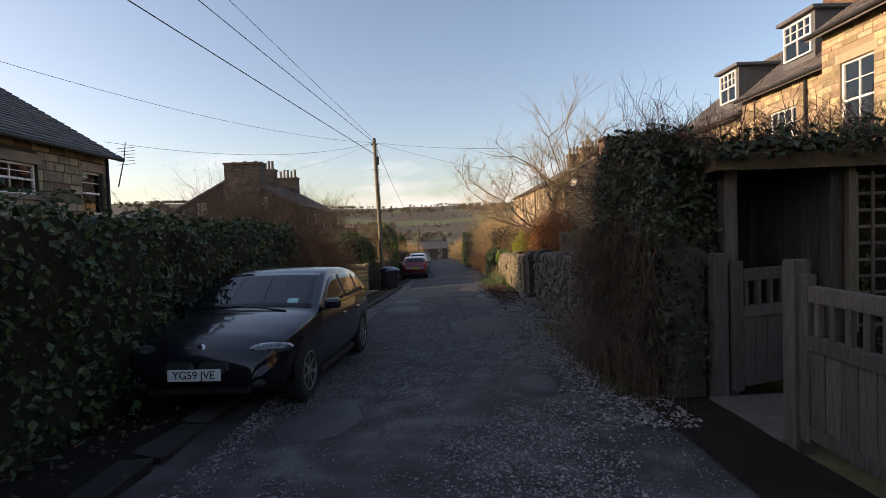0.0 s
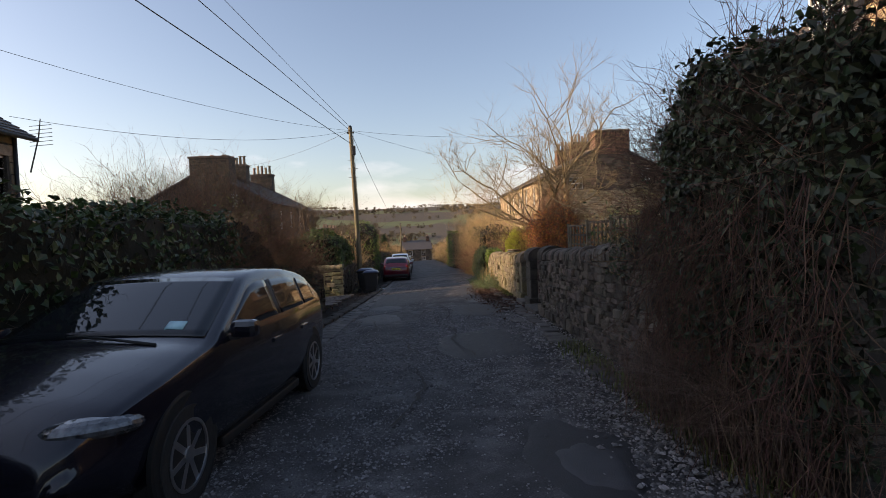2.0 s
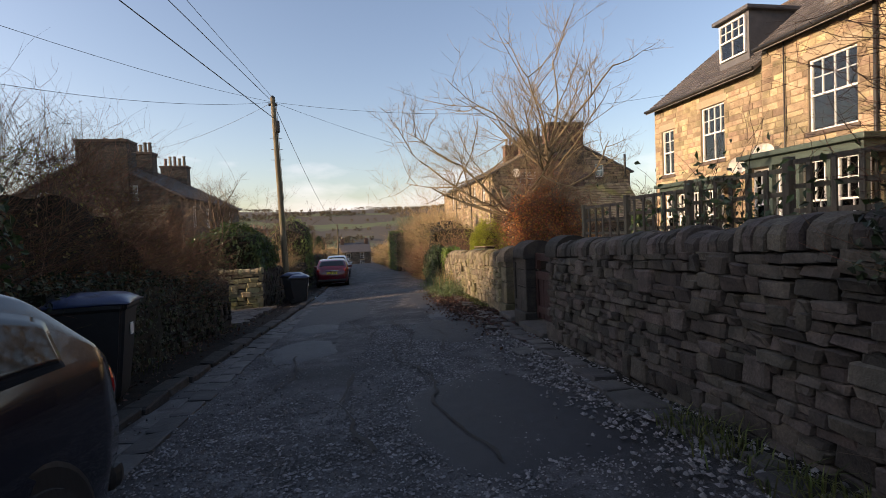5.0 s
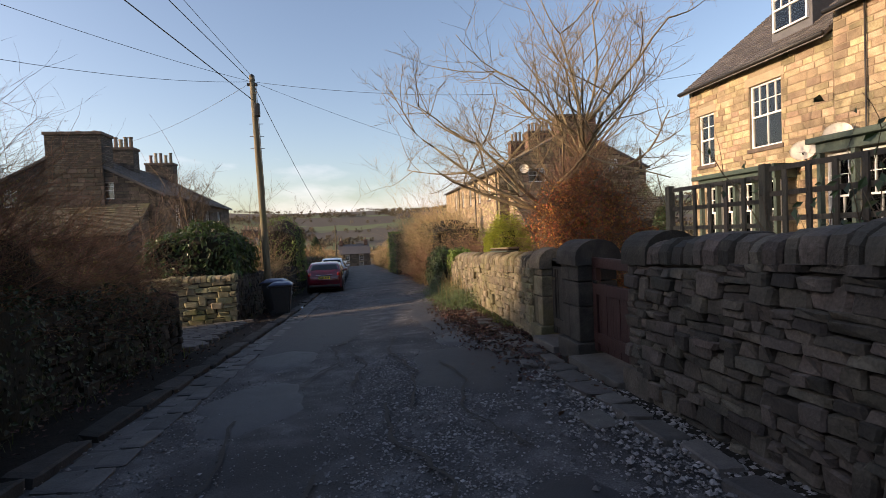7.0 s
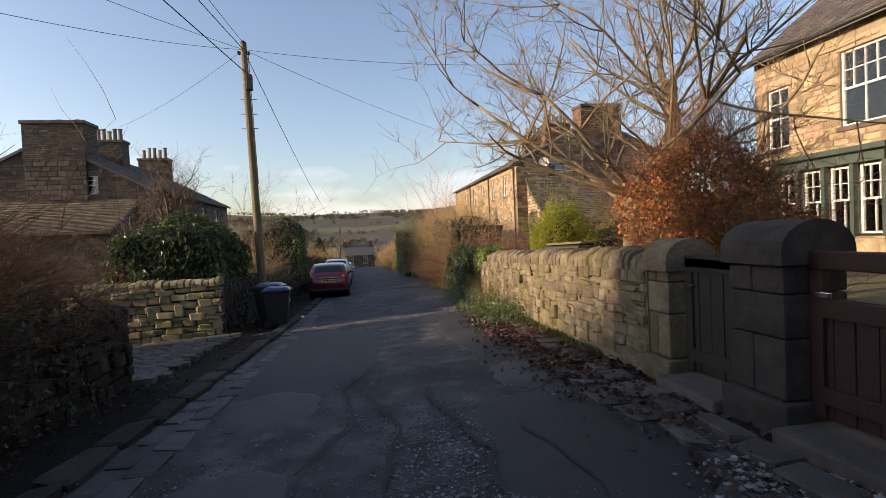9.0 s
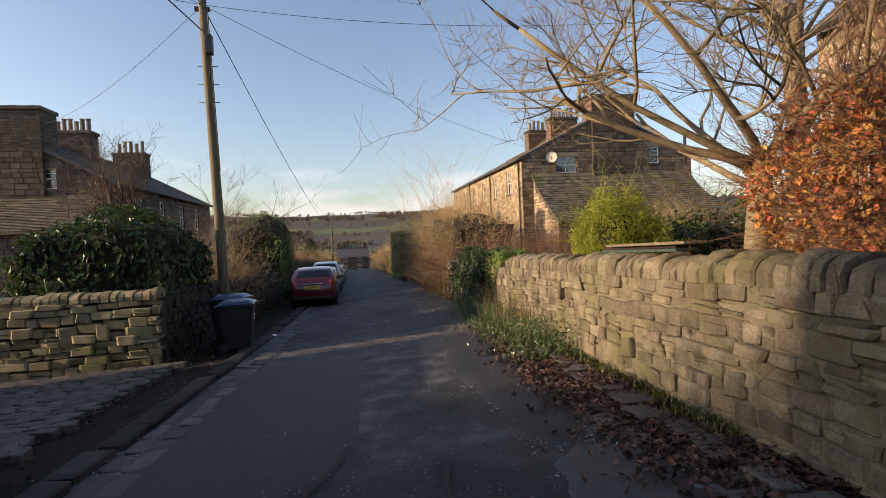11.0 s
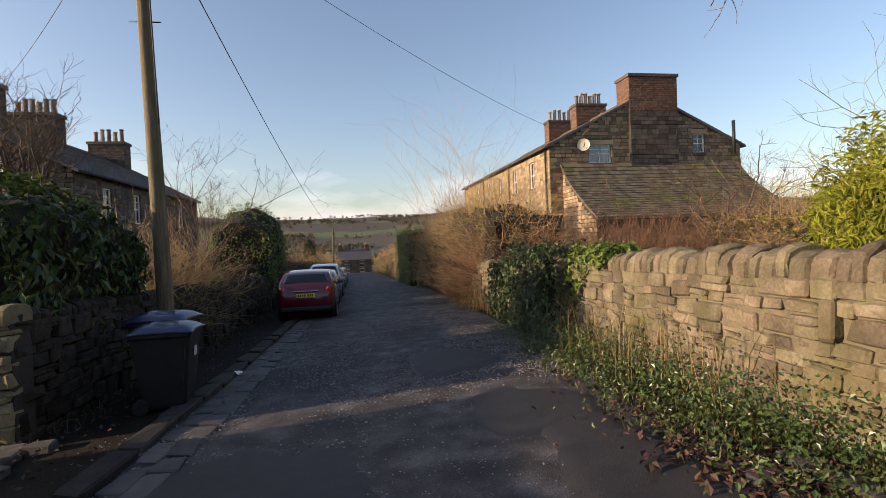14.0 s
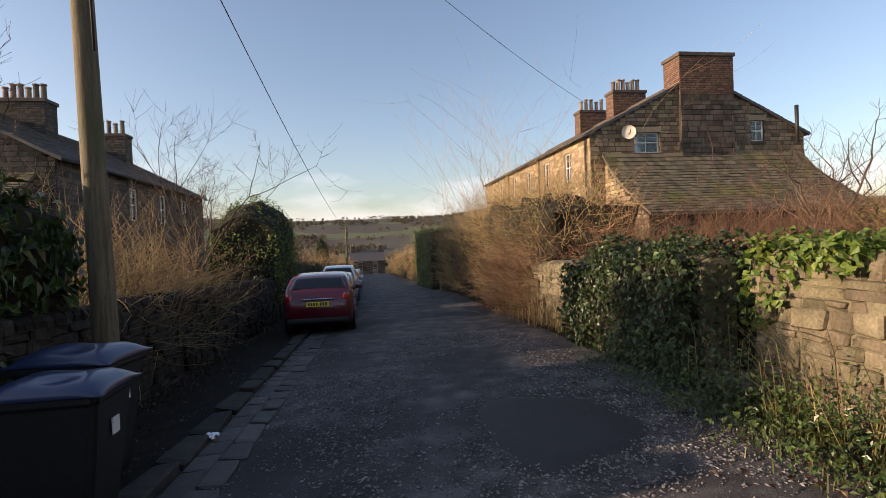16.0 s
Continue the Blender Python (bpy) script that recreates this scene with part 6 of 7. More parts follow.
# ---- gateway beside the lane ----
def post(parent, x, y, z0, z1, w, name="post", material="wood_grey"):
    bm = box(x - w / 2, x + w / 2, y - w / 2, y + w / 2, z0, z1, 0.01)
    return part(name, bm, M[material], parent)


def gate_leaf(m, length, label, zt=1.22):
    """A boarded oak leaf with an open row of balusters under its top rail; it runs along +x from its heel."""
    g = thing("gate", m, label, "gate", "oak gates")
    part("heel_stile", box(0, 0.11, -0.035, 0.035, 0.06, zt + 0.08, 0.012), M["wood_grey"], g)
    part("head_stile", box(length - 0.1, length, -0.035, 0.035, 0.06, zt + 0.02, 0.012), M["wood_grey"], g)
    part("top_rail", box(0.112, length - 0.102, -0.035, 0.035, zt - 0.12, zt, 0.012), M["wood_grey"], g)
    part("middle_rail", box(0.112, length - 0.102, -0.04, 0.04, zt - 0.47, zt - 0.36, 0.012), M["wood_grey"], g)
    part("bottom_rail", box(0.112, length - 0.102, -0.035, 0.02, 0.1, 0.2, 0.012), M["wood_grey"], g)
    n = int((length - 0.21) / 0.14)
    for i in range(n):
        a = 0.112 + (length - 0.214) * i / n
        part("board", box(a + 0.003, a + (length - 0.214) / n - 0.003, -0.02 + 0.002 * (i % 2), 0.012, 0.2, zt - 0.472, 0.004), M["wood_grey"], g)
        part("baluster", box(a + 0.035, a + 0.085, -0.018, 0.018, zt - 0.36, zt - 0.12, 0.005), M["wood_grey"], g)
    return g


z = ground_z(2.7, 4)
gate_leaf(pose(2.82, 4.66, z + 0.02, 0, 0, 17), 1.0, "weathered oak gate standing open under the ivy", 1.24)
gate_leaf(pose(2.7, 3.6, z + 0.02, 0, 0, -92), 1.9, "weathered oak boarded gate with baluster top", 1.22)
gw = thing("gateway", Matrix.Translation((2.7, 4.1, z)), "grey oak gateway with a low covered bin store", "gateway")
for x, y, h in ((0, -0.45, 1.42), (0.02, 0.62, 1.42), (0.2, 0.75, 2.3), (1.25, 0.75, 2.3), (0.2, 2.0, 2.3), (1.25, 2.0, 2.3)):
    post(gw, x, y, -0.05, h, 0.13)
part("beam", box(0.1, 1.35, 0.69, 0.81, 2.3, 2.42, 0.01), M["wood_grey"], gw)
part("beam", box(0.1, 1.35, 1.94, 2.06, 2.3, 2.42, 0.01), M["wood_grey"], gw)
part("roof_board", box(0.0, 1.45, 0.5, 2.2, 2.425, 2.46, 0.005), M["wood_grey"], gw)
for k in range(8):
    part("back_board", box(0.27 + 0.115 * k, 0.38 + 0.115 * k, 1.96, 1.985, 0.05, 2.29, 0.004), M["black_gate"], gw)
for k in range(9):
    part("side_board", box(1.26, 1.28, 0.82 + 0.125 * k, 0.94 + 0.125 * k, 0.05, 2.29, 0.004), M["wood_grey"], gw)
part("threshold", box(-0.1, 1.3, -0.4, 0.6, -0.06, 0.035, 0.02), M["kerb"], gw)
tre = thing("trellis", Matrix.Translation((4.05, 4.7, z)), "dark square trellis panel beside the gateway", "trellis")
for k in range(9):
    part("slat", box(0.16 * k, 0.16 * k + 0.03, -0.012, 0.0, 0.6, 2.15), M["wood_trellis"], tre)
for k in range(10):
    part("slat", box(0, 1.35, 0.001, 0.013, 0.65 + 0.16 * k, 0.68 + 0.16 * k), M["wood_trellis"], tre)
part("post", box(-0.08, -0.01, -0.035, 0.035, -0.1, 2.2, 0.01), M["wood_trellis"], tre)
part("post", box(1.36, 1.43, -0.035, 0.035, -0.1, 2.2, 0.01), M["wood_trellis"], tre)
fen = thing("garden_fence", Matrix.Translation((5.6, 3.2, z)), "dark boarded garden fence behind the gateway", "fence")
for k in range(30):
    part("board", box(-0.01, 0.012, -4.5 + 0.18 * k, -4.33 + 0.18 * k, -0.2, 1.75, 0.004), M["black_gate"], fen)

# ---- small timber gates in the stone wall ----
def board_gate(y0, y1, x, top, material, label, gap):
    zb = ground_z(x, (y0 + y1) / 2) + 0.13
    g = thing("gate", Matrix.Translation((x, y0, zb)), label, "gate")
    L, H = y1 - y0, top - zb
    for k in range(int(L / 0.13)):
        a = L * k / int(L / 0.13)
        part("board", box(-0.012 + 0.003 * (k % 2), 0.014, a + 0.004, a + L / int(L / 0.13) - 0.004, 0.03, H - gap, 0.004), M[material], g)
    part("top_rail", box(-0.035, 0.03, 0, L, H - 0.12, H, 0.012), M[material], g)
    part("middle_rail", box(-0.035, -0.014, 0, L, H - gap - 0.13, H - gap - 0.005, 0.008), M[material], g)
    part("bottom_rail", box(-0.035, -0.014, 0, L, 0.12, 0.24, 0.008), M[material], g)
    for e in (0.0, L - 0.09):
        part("stile", box(-0.036, 0.03, e, e + 0.09, 0.02, H - 0.121, 0.008), M[material], g)
    part("latch", box(-0.06, -0.037, L - 0.16, L - 0.06, H - 0.3, H - 0.26, 0.005), M["chrome"], g)
    return g


board_gate(12.98, 14.1, 2.86, 0.62, "red_gate", "maroon painted wooden garden gate with open top", 0.3)
board_gate(14.66, 15.42, 2.9, 0.55, "black_gate", "black wooden garden gate between stone piers", 0.02)
for ya, yb in ((12.96, 14.07), (14.68, 15.44), (24.2, 24.82)):
    st = part("doorstep", box(right_x(ya) - 0.1, right_x(ya) + 0.75, ya, yb, ground_z(2.7, yb) - 0.12, ground_z(2.7, yb) + 0.14, 0.025), M["kerb"])
    tagged(st, "worn gritstone step at the garden gate", "step", kind="structure")

# trellis fence on the garden side of the wall
tf = thing("trellis_fence", Matrix.Translation((3.45, 8.5, 0.3)), "open weathered trellis fence above the stone wall", "fence")
for k in range(5):
    yy = 1.25 * k
    part("post", box(-0.035, 0.035, yy - 0.035, yy + 0.035, -0.6, 1.3 - 0.045 * yy, 0.01), M["wood_trellis"], tf)
    if k < 4:
        for q in range(1, 6):
            y2 = yy + 1.25 * q / 6
            part("slat", box(-0.03, -0.012, y2 - 0.02, y2 + 0.02, 0.5, 1.22 - 0.045 * y2), M["wood_trellis"], tf)
        for q in range(4):
            zz = 0.62 + 0.2 * q - 0.045 * (yy + 0.6)
            part("rail", box(-0.01, 0.008, yy + 0.052, yy + 1.198, zz - 0.02, zz + 0.02), M["wood_trellis"], tf)
cl = thing("climber", Matrix.Translation((3.4, 10.4, 0.55)), "dark evergreen climber grown through the trellis", "climber")
g_ = random.Random(9)
cp = [(g_.gauss(0, 0.14), g_.gauss(0, 0.7), abs(g_.gauss(0.5, 0.28))) for _ in range(520)]
stuff_under("leaf_cover", leaves("leaf_cover", cp, [(-1, 0, 0.3)] * 520, 0.08, 0.55, 0.3, 3), M["ivy"], cl)
stuff_under("stem_mass", twig_mass("stem_mass", [((g_.gauss(0, 0.1), g_.gauss(0, 0.7), -0.3), (0, 0, 3)) for _ in range(40)], 0.9, 0.008, 3), M["bark"], cl)

# ---- dry-stone walls, kerbs and setts, stone by stone ----
def stone_meshes(n, seed, jitter=0.06, bevel=0.12):
    out = []
    for i in range(n):
        g = random.Random(seed + i)
        bm = bmesh.new()
        bmesh.ops.create_cube(bm, size=1)
        for v in bm.verts:
            v.co += Vector((g.uniform(-jitter, jitter), g.uniform(-jitter, jitter), g.uniform(-jitter, jitter)))
        bmesh.ops.bevel(bm, geom=list(bm.edges), offset=bevel, segments=1, affect="EDGES")
        for f in bm.faces:
            f.smooth = False
        me = bpy.data.meshes.new("stone")
        bm.to_mesh(me)
        bm.free()
        out.append(me)
    return out


STONES = stone_meshes(24, 100, 0.12, 0.1)
SLABS = stone_meshes(8, 200, 0.1, 0.08)


def coping_meshes(n, seed):
    """Upright rounded coping stones, unit size: x thickness across the wall, y along it, z up."""
    out = []
    for i in range(n):
        g = random.Random(seed + i)
        bm = bmesh.new()
        m = 7
        rows = []
        for y in (-0.5, -0.38, 0.38, 0.5):
            k = 0.88 if abs(y) > 0.45 else 1.0
            lean = g.uniform(-0.04, 0.04)
            row = [bm.verts.new((-0.5 * k, y, 0))]
            for a in range(m):
                w = math.pi * (1 - a / (m - 1))
                row.append(bm.verts.new((0.5 * k * math.cos(w) * (1 + g.uniform(-0.05, 0.05)), y + lean, (0.45 + 0.55 * math.sin(w) * k) * (1 + g.uniform(-0.04, 0.04)))))
            row.append(bm.verts.new((0.5 * k, y, 0)))
            rows.append(row)
        for r0, r1 in zip(rows[:-1], rows[1:]):
            for a in range(len(r0) - 1):
                bm.faces.new((r0[a], r0[a + 1], r1[a + 1], r1[a]))
        bm.faces.new(rows[0][::-1])
        bm.faces.new(rows[-1])
        bmesh.ops.recalc_face_normals(bm, faces=bm.faces)
        me = bpy.data.meshes.new("coping_stone")
        bm.to_mesh(me)
        bm.free()
        out.append(me)
    return out


COPES = coping_meshes(8, 300)


def mats_for(meshes, material):
    made = []
    for me in meshes:
        c = me.copy()
        c.materials.append(material)
        made.append(c)
    return made


def stone_wall(name, label, a, b, top, thick, material, core, seed, sw=0.3, sh=0.13, cope=0.2, limit=300, faces=1, cope_w=0.13, bottom=-0.12, joint=0.07, big=0.1):
    """A dry-stone wall from a to b (its lane-side foot line); the wall lies to the right of a->b. top(t) is the coping's top.
    The nearest stones are parts of their own, the rest one joined part."""
    g = random.Random(seed)
    a, b = Vector((*a, 0)), Vector((*b, 0))
    L = (b - a).length
    u = (b - a).normalized()
    inn = Vector((u.y, -u.x, 0))
    ang = math.atan2(u.y, u.x)
    w = thing(name, Matrix.Translation((a.x, a.y, ground_z(a.x, a.y))), label, "wall", kind="structure")
    inv = Matrix.Translation(-w.matrix_basis.translation)
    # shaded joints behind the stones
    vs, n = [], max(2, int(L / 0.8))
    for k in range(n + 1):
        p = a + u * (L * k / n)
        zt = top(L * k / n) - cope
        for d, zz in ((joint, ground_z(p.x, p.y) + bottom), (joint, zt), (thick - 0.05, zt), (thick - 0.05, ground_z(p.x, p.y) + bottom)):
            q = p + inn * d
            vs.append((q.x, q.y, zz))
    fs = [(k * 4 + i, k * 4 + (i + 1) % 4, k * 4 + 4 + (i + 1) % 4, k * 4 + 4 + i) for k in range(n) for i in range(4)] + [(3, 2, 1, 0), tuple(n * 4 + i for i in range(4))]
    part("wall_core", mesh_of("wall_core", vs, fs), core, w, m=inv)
    shapes, copes = mats_for(STONES, material), mats_for(COPES, material)
    jv, jf, count = [], [], 0

    def put(me, m, nm):
        nonlocal count
        if count < limit or nm == "coping_stone":
            count += nm == "stone"
            part(nm, me, None, w, m=inv @ m)
        else:
            o = len(jv)
            jv.extend(m @ v.co for v in me.vertices)
            jf.extend(tuple(o + i for i in p.vertices) for p in me.polygons)
    sides = [0.0] if faces == 1 else [0.0, thick - 0.16]
    for side in sides:
        zrel = 0.0
        while True:
            h = sh * g.uniform(0.65, 1.4) * (1.35 if zrel < 0.3 else 1.0)
            s = -g.random() * sw
            any_in = False
            while s < L:
                ln = sw * g.uniform(0.45, 1.5)
                c = max(0, min(L, s + ln / 2))
                p = a + u * c
                z0 = ground_z(p.x, p.y) + bottom + zrel + 0.35 * sh * noise.noise(Vector((c * 1.1, zrel * 2, seed)))
                zt = top(c) - cope
                l0, l1 = max(0, s), min(L, s + ln)
                s += ln
                if z0 < zt - 0.04 and l1 - l0 > 0.06:
                    any_in = True
                    hh = min(h * g.uniform(0.85, 1.05), zt - z0)
                    dep = 0.2
                    q = a + u * ((l0 + l1) / 2) + inn * (side + dep / 2 + g.uniform(-0.025, 0.02))
                    m = Matrix.Translation((q.x, q.y, z0 + hh / 2)) @ Euler((g.gauss(0, 0.02), g.gauss(0, 0.03), ang)).to_matrix().to_4x4() @ Matrix.Diagonal(((l1 - l0) * 0.985, dep, hh * 0.965, 1))
                    if g.random() < big and zt - z0 > hh * 1.7:
                        put(g.choice(shapes), Matrix.Translation((-inn.x * 0.02, -inn.y * 0.02, hh * 0.35)) @ m @ Matrix.Diagonal((0.9, 1, 1.75, 1)), "stone")
                    elif hh > 0.075 and g.random() < 0.25:
                        f_ = g.uniform(0.38, 0.62)
                        for lo, fr_ in ((0.0, f_), (f_, 1 - f_)):
                            put(g.choice(shapes), m @ Matrix.Translation((0, g.uniform(-0.06, 0.06), lo + fr_ / 2 - 0.5)) @ Matrix.Diagonal((1, 1, fr_ * 0.96, 1)), "stone")
                    else:
                        put(g.choice(shapes), m, "stone")
            zrel += h
            if not any_in:
                break
    if cope:
        s = 0.0
        while s < L - 0.03:
            ln = min(cope_w * g.uniform(0.7, 1.5), L - s)
            q = a + u * (s + ln / 2) + inn * (thick / 2)
            hh = cope * g.uniform(0.82, 1.18)
            m = Matrix.Translation((q.x, q.y, top(s) - cope - 0.01)) @ Euler((g.gauss(0.03, 0.05), 0, ang - math.pi / 2)).to_matrix().to_4x4() @ Matrix.Diagonal((thick * g.uniform(0.94, 1.05), ln * 0.93, hh, 1))
            put(g.choice(copes), m, "coping_stone")
            s += ln
    if jv:
        o = part("stone_rest", mesh_of("stone_rest", jv, jf), material if material.name != "weathered_wall_stone" else M["stone_rest"], w, m=inv)
        o["kind"] = "stuff"
    return w


# mossy stone, brightened so the sunlight on this face sits in its colour
M["stone_moss_lit"] = mat("mossy_lit_stone", [(0.16, 0.135, 0.07), (0.28, 0.24, 0.13), (0.36, 0.32, 0.2)], 6, 0.9, bump=0.9, fine=55, per="object", spread=0.25, stain=(0.13, 0.14, 0.04), stain_scale=1.5)
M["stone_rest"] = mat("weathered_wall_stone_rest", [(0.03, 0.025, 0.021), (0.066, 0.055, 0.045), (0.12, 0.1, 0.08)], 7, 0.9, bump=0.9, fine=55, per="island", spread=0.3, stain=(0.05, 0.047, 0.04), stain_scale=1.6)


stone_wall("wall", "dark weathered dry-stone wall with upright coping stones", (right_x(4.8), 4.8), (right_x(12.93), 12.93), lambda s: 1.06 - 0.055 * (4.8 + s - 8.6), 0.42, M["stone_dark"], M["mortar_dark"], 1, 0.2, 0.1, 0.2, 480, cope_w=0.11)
stone_wall("wall", "sunlit buff gritstone wall with rounded coping", (right_x(15.8), 15.8), (right_x(24.17), 24.17), lambda s: 0.62 - 0.035 * s, 0.42, M["stone_pale"], M["wall_mortar"], 2, 0.22, 0.118, 0.22, 480, cope_w=0.12, joint=0.025, big=0.07)
stone_wall("wall", "ivy-covered stone wall beyond the gap", (right_x(24.86), 24.86), (right_x(30.4) - 0.1, 30.4), lambda s: 0.25 - 0.045 * s, 0.42, M["stone_pale"], M["wall_mortar"], 3, 0.3, 0.13, 0.2, 150, joint=0.03)
stone_wall("wall", "dark garden wall under the tangled shrub", (-3.1, 18.3), (-3.1, 11.2), lambda s: 0.12 + 0.045 * s, 0.42, M["stone_shade"], M["mortar_dark"], 4, 0.32, 0.14, 0.14, 220)
stone_wall("wall", "sunlit mossy stone wall across the drive", (-3.2, 22.84), (-7.6, 22.84), lambda s: 0.12, 0.42, M["stone_moss_lit"], M["mortar_dark"], 5, 0.28, 0.13, 0.17, 200)
stone_wall("wall", "shaded stone wall end facing the footway", (-3.2, 40.0), (-3.2, 22.96), lambda s: -0.58 + 0.04 * s, 0.42, M["stone_shade"], M["mortar_dark"], 6, 0.32, 0.14, 0.15, 160)
stone_wall("wall", "shaded stone wall beside the garden path", (5.6, 25.0), (3.5, 25.0), lambda s: 0.1, 0.4, M["stone_dark"], M["mortar_dark"], 9, 0.32, 0.15, 0.15, 80)
stone_wall("wall", "low stone wall continuing down the lane", (-3.3, 76.0), (-3.2, 40.1), lambda s: -2.0 + 0.04 * s, 0.42, M["stone_shade"], M["mortar_dark"], 7, 0.6, 0.25, 0.15, 40, cope_w=0.3)
stone_wall("wall", "pale garden wall further down the lane", (3.45, 46.0), (3.6, 60), lambda s: -1.15 - 0.045 * s, 0.4, M["stone_pale"], M["mortar_dark"], 8, 0.6, 0.25, 0.15, 40, cope_w=0.3)


def pier(x, y0, y1, zt, depth, label, material):
    """A square gate pier of dressed blocks with a rounded cap."""
    zb = ground_z(x, y0) - 0.1
    p = thing("gate_pier", Matrix.Translation((x, y0, zb)), label, "pier")
    L, H = y1 - y0, zt - zb - 0.26
    z, k = 0.0, 0
    while z < H - 0.05:
        h = min((0.36, 0.42, 0.3)[k % 3], H - z)
        e = 0.05 if k == 0 else 0.0
        if k % 2:
            part("block", box(-e, depth + e, -e, L * 0.55, z + 0.004, z + h - 0.004, 0.018), material, p)
            part("block", box(0.004, depth + e, L * 0.55 + 0.006, L + e, z + 0.004, z + h - 0.004, 0.018), material, p)
        else:
            part("block", box(-e, depth + e, -e, L + e, z + 0.004, z + h - 0.004, 0.018), material, p)
        z += h
        k += 1
    bm = bmesh.new()
    prof = [(-0.04, 0), (-0.04, 0.1)] + [(depth / 2 - (depth / 2 + 0.04) * math.cos(math.pi * q / 10), 0.1 + 0.2 * math.sin(math.pi * q / 10)) for q in range(1, 10)] + [(depth + 0.04, 0.1), (depth + 0.04, 0)]
    va = [bm.verts.new((q[0], -0.03, H + q[1])) for q in prof]
    vb = [bm.verts.new((q[0], L + 0.03, H + q[1])) for q in prof]
    for q in range(len(prof)):
        r = (q + 1) % len(prof)
        bm.faces.new((va[q], va[r], vb[r], vb[q]))
    bm.faces.new(va[::-1])
    bm.faces.new(vb)
    bmesh.ops.bevel(bm, geom=[e for e in bm.edges if e.calc_face_angle(0) > 0.8], offset=0.02, segments=2, affect="EDGES")
    part("cap", bm, material, p)
    return p


pier(2.66, 14.13, 14.62, 0.79, 0.5, "soot-blackened gritstone gate pier with rounded cap", M["pier"])
pier(2.72, 15.46, 15.79, 0.66, 0.46, "buff gritstone wall end with rounded cap", M["stone_pale"])
pier(2.6, 12.62, 12.95, 0.88, 0.46, "dark gritstone wall end beside the gate", M["stone_dark"])

# kerbstones and gutter setts on one side, rough edging on the other
def stones_row(name, label, cat, items, meshes, material):
    t = thing(name, Matrix.Identity(4), label, cat, kind="structure")
    ms = mats_for(meshes, material)
    g = random.Random(len(items))
    for x, y, zz, sx, sy, sz, yaw in items:
        part("stone", g.choice(ms), None, t, m=Matrix.Translation((x, y, zz)) @ Euler((g.gauss(0, 0.015) - 0.0455, g.gauss(0, 0.03), yaw)).to_matrix().to_4x4() @ Matrix.Diagonal((sx, sy, sz, 1)))
    return t


gk = random.Random(41)
it, y = [], 3.0
while y < 60:
    ln = gk.uniform(0.6, 1.0)
    x = kerb_x(y + ln / 2)
    it.append((x + gk.uniform(-0.015, 0.015), y + ln / 2, ground_z(x, y + ln / 2) - 0.02, 0.24, ln * 0.985, 0.2, gk.gauss(-0.02, 0.008)))
    y += ln
stones_row("kerb", "worn gritstone kerb along the footway", "kerb", it, SLABS, M["kerb_dark"])
it = []
for row in (0, 1):
    y = 7.0
    while y < 46:
        ln = gk.uniform(0.26, 0.55)
        x = kerb_x(y + ln / 2) + 0.27 + 0.22 * row
        it.append((x + gk.uniform(-0.012, 0.012), y + ln / 2, ground_z(x, y + ln / 2) - 0.034 + 0.012 * row, 0.21, ln * 0.95, 0.1, gk.gauss(-0.02, 0.02)))
        y += ln
stones_row("gutter", "two rows of flat stone gutter setts beside the kerb", "gutter", it, SLABS, M["gutter"])
it, y = [], 6.0
while y < 20:
    ln = gk.uniform(0.25, 0.6)
    w = gk.uniform(0.16, 0.34)
    x = right_x(y) - 0.14 - w / 2 + gk.uniform(-0.05, 0.05)
    it.append((x, y + ln / 2, ground_z(x, y + ln / 2) + 0.0, w, ln * 0.95, 0.12, gk.gauss(0, 0.12)))
    if gk.random() < 0.45 and y > 12:
        it.append((x - 0.3, y + ln / 2, ground_z(x, y + ln / 2) - 0.02, w, ln * 0.9, 0.1, gk.gauss(0, 0.3)))
    y += ln
stones_row("edging", "broken flat edging stones at the foot of the wall", "edging", it, SLABS, M["kerb"])
# setts of the side drive
it = []
for r in range(22):
    y = 18.5 + r * 0.2
    x = -7.4 + (r % 2) * 0.12
    while x < -3.0:
        w = gk.uniform(0.2, 0.3)
        if x + w < -2.7:
            it.append((x + w / 2, y, ground_z(x, y) + 0.055, w * 0.95, 0.185, 0.12, gk.gauss(0, 0.02)))
        x += w
near = [q for q in it if q[0] > -6.2][:300]
stones_row("drive_setts", "worn stone setts of the side drive", "paving", near, SLABS, M["kerb"])
bed = part("drive_bed", strip("drive_bed", lambda y: -9.0, lambda y: -3.55, 18.3, 22.95, 10, 0.4, 0.085, 0.01), M["soil"])
tagged(bed, "dark earth bed of the side drive", "ground", kind="structure")


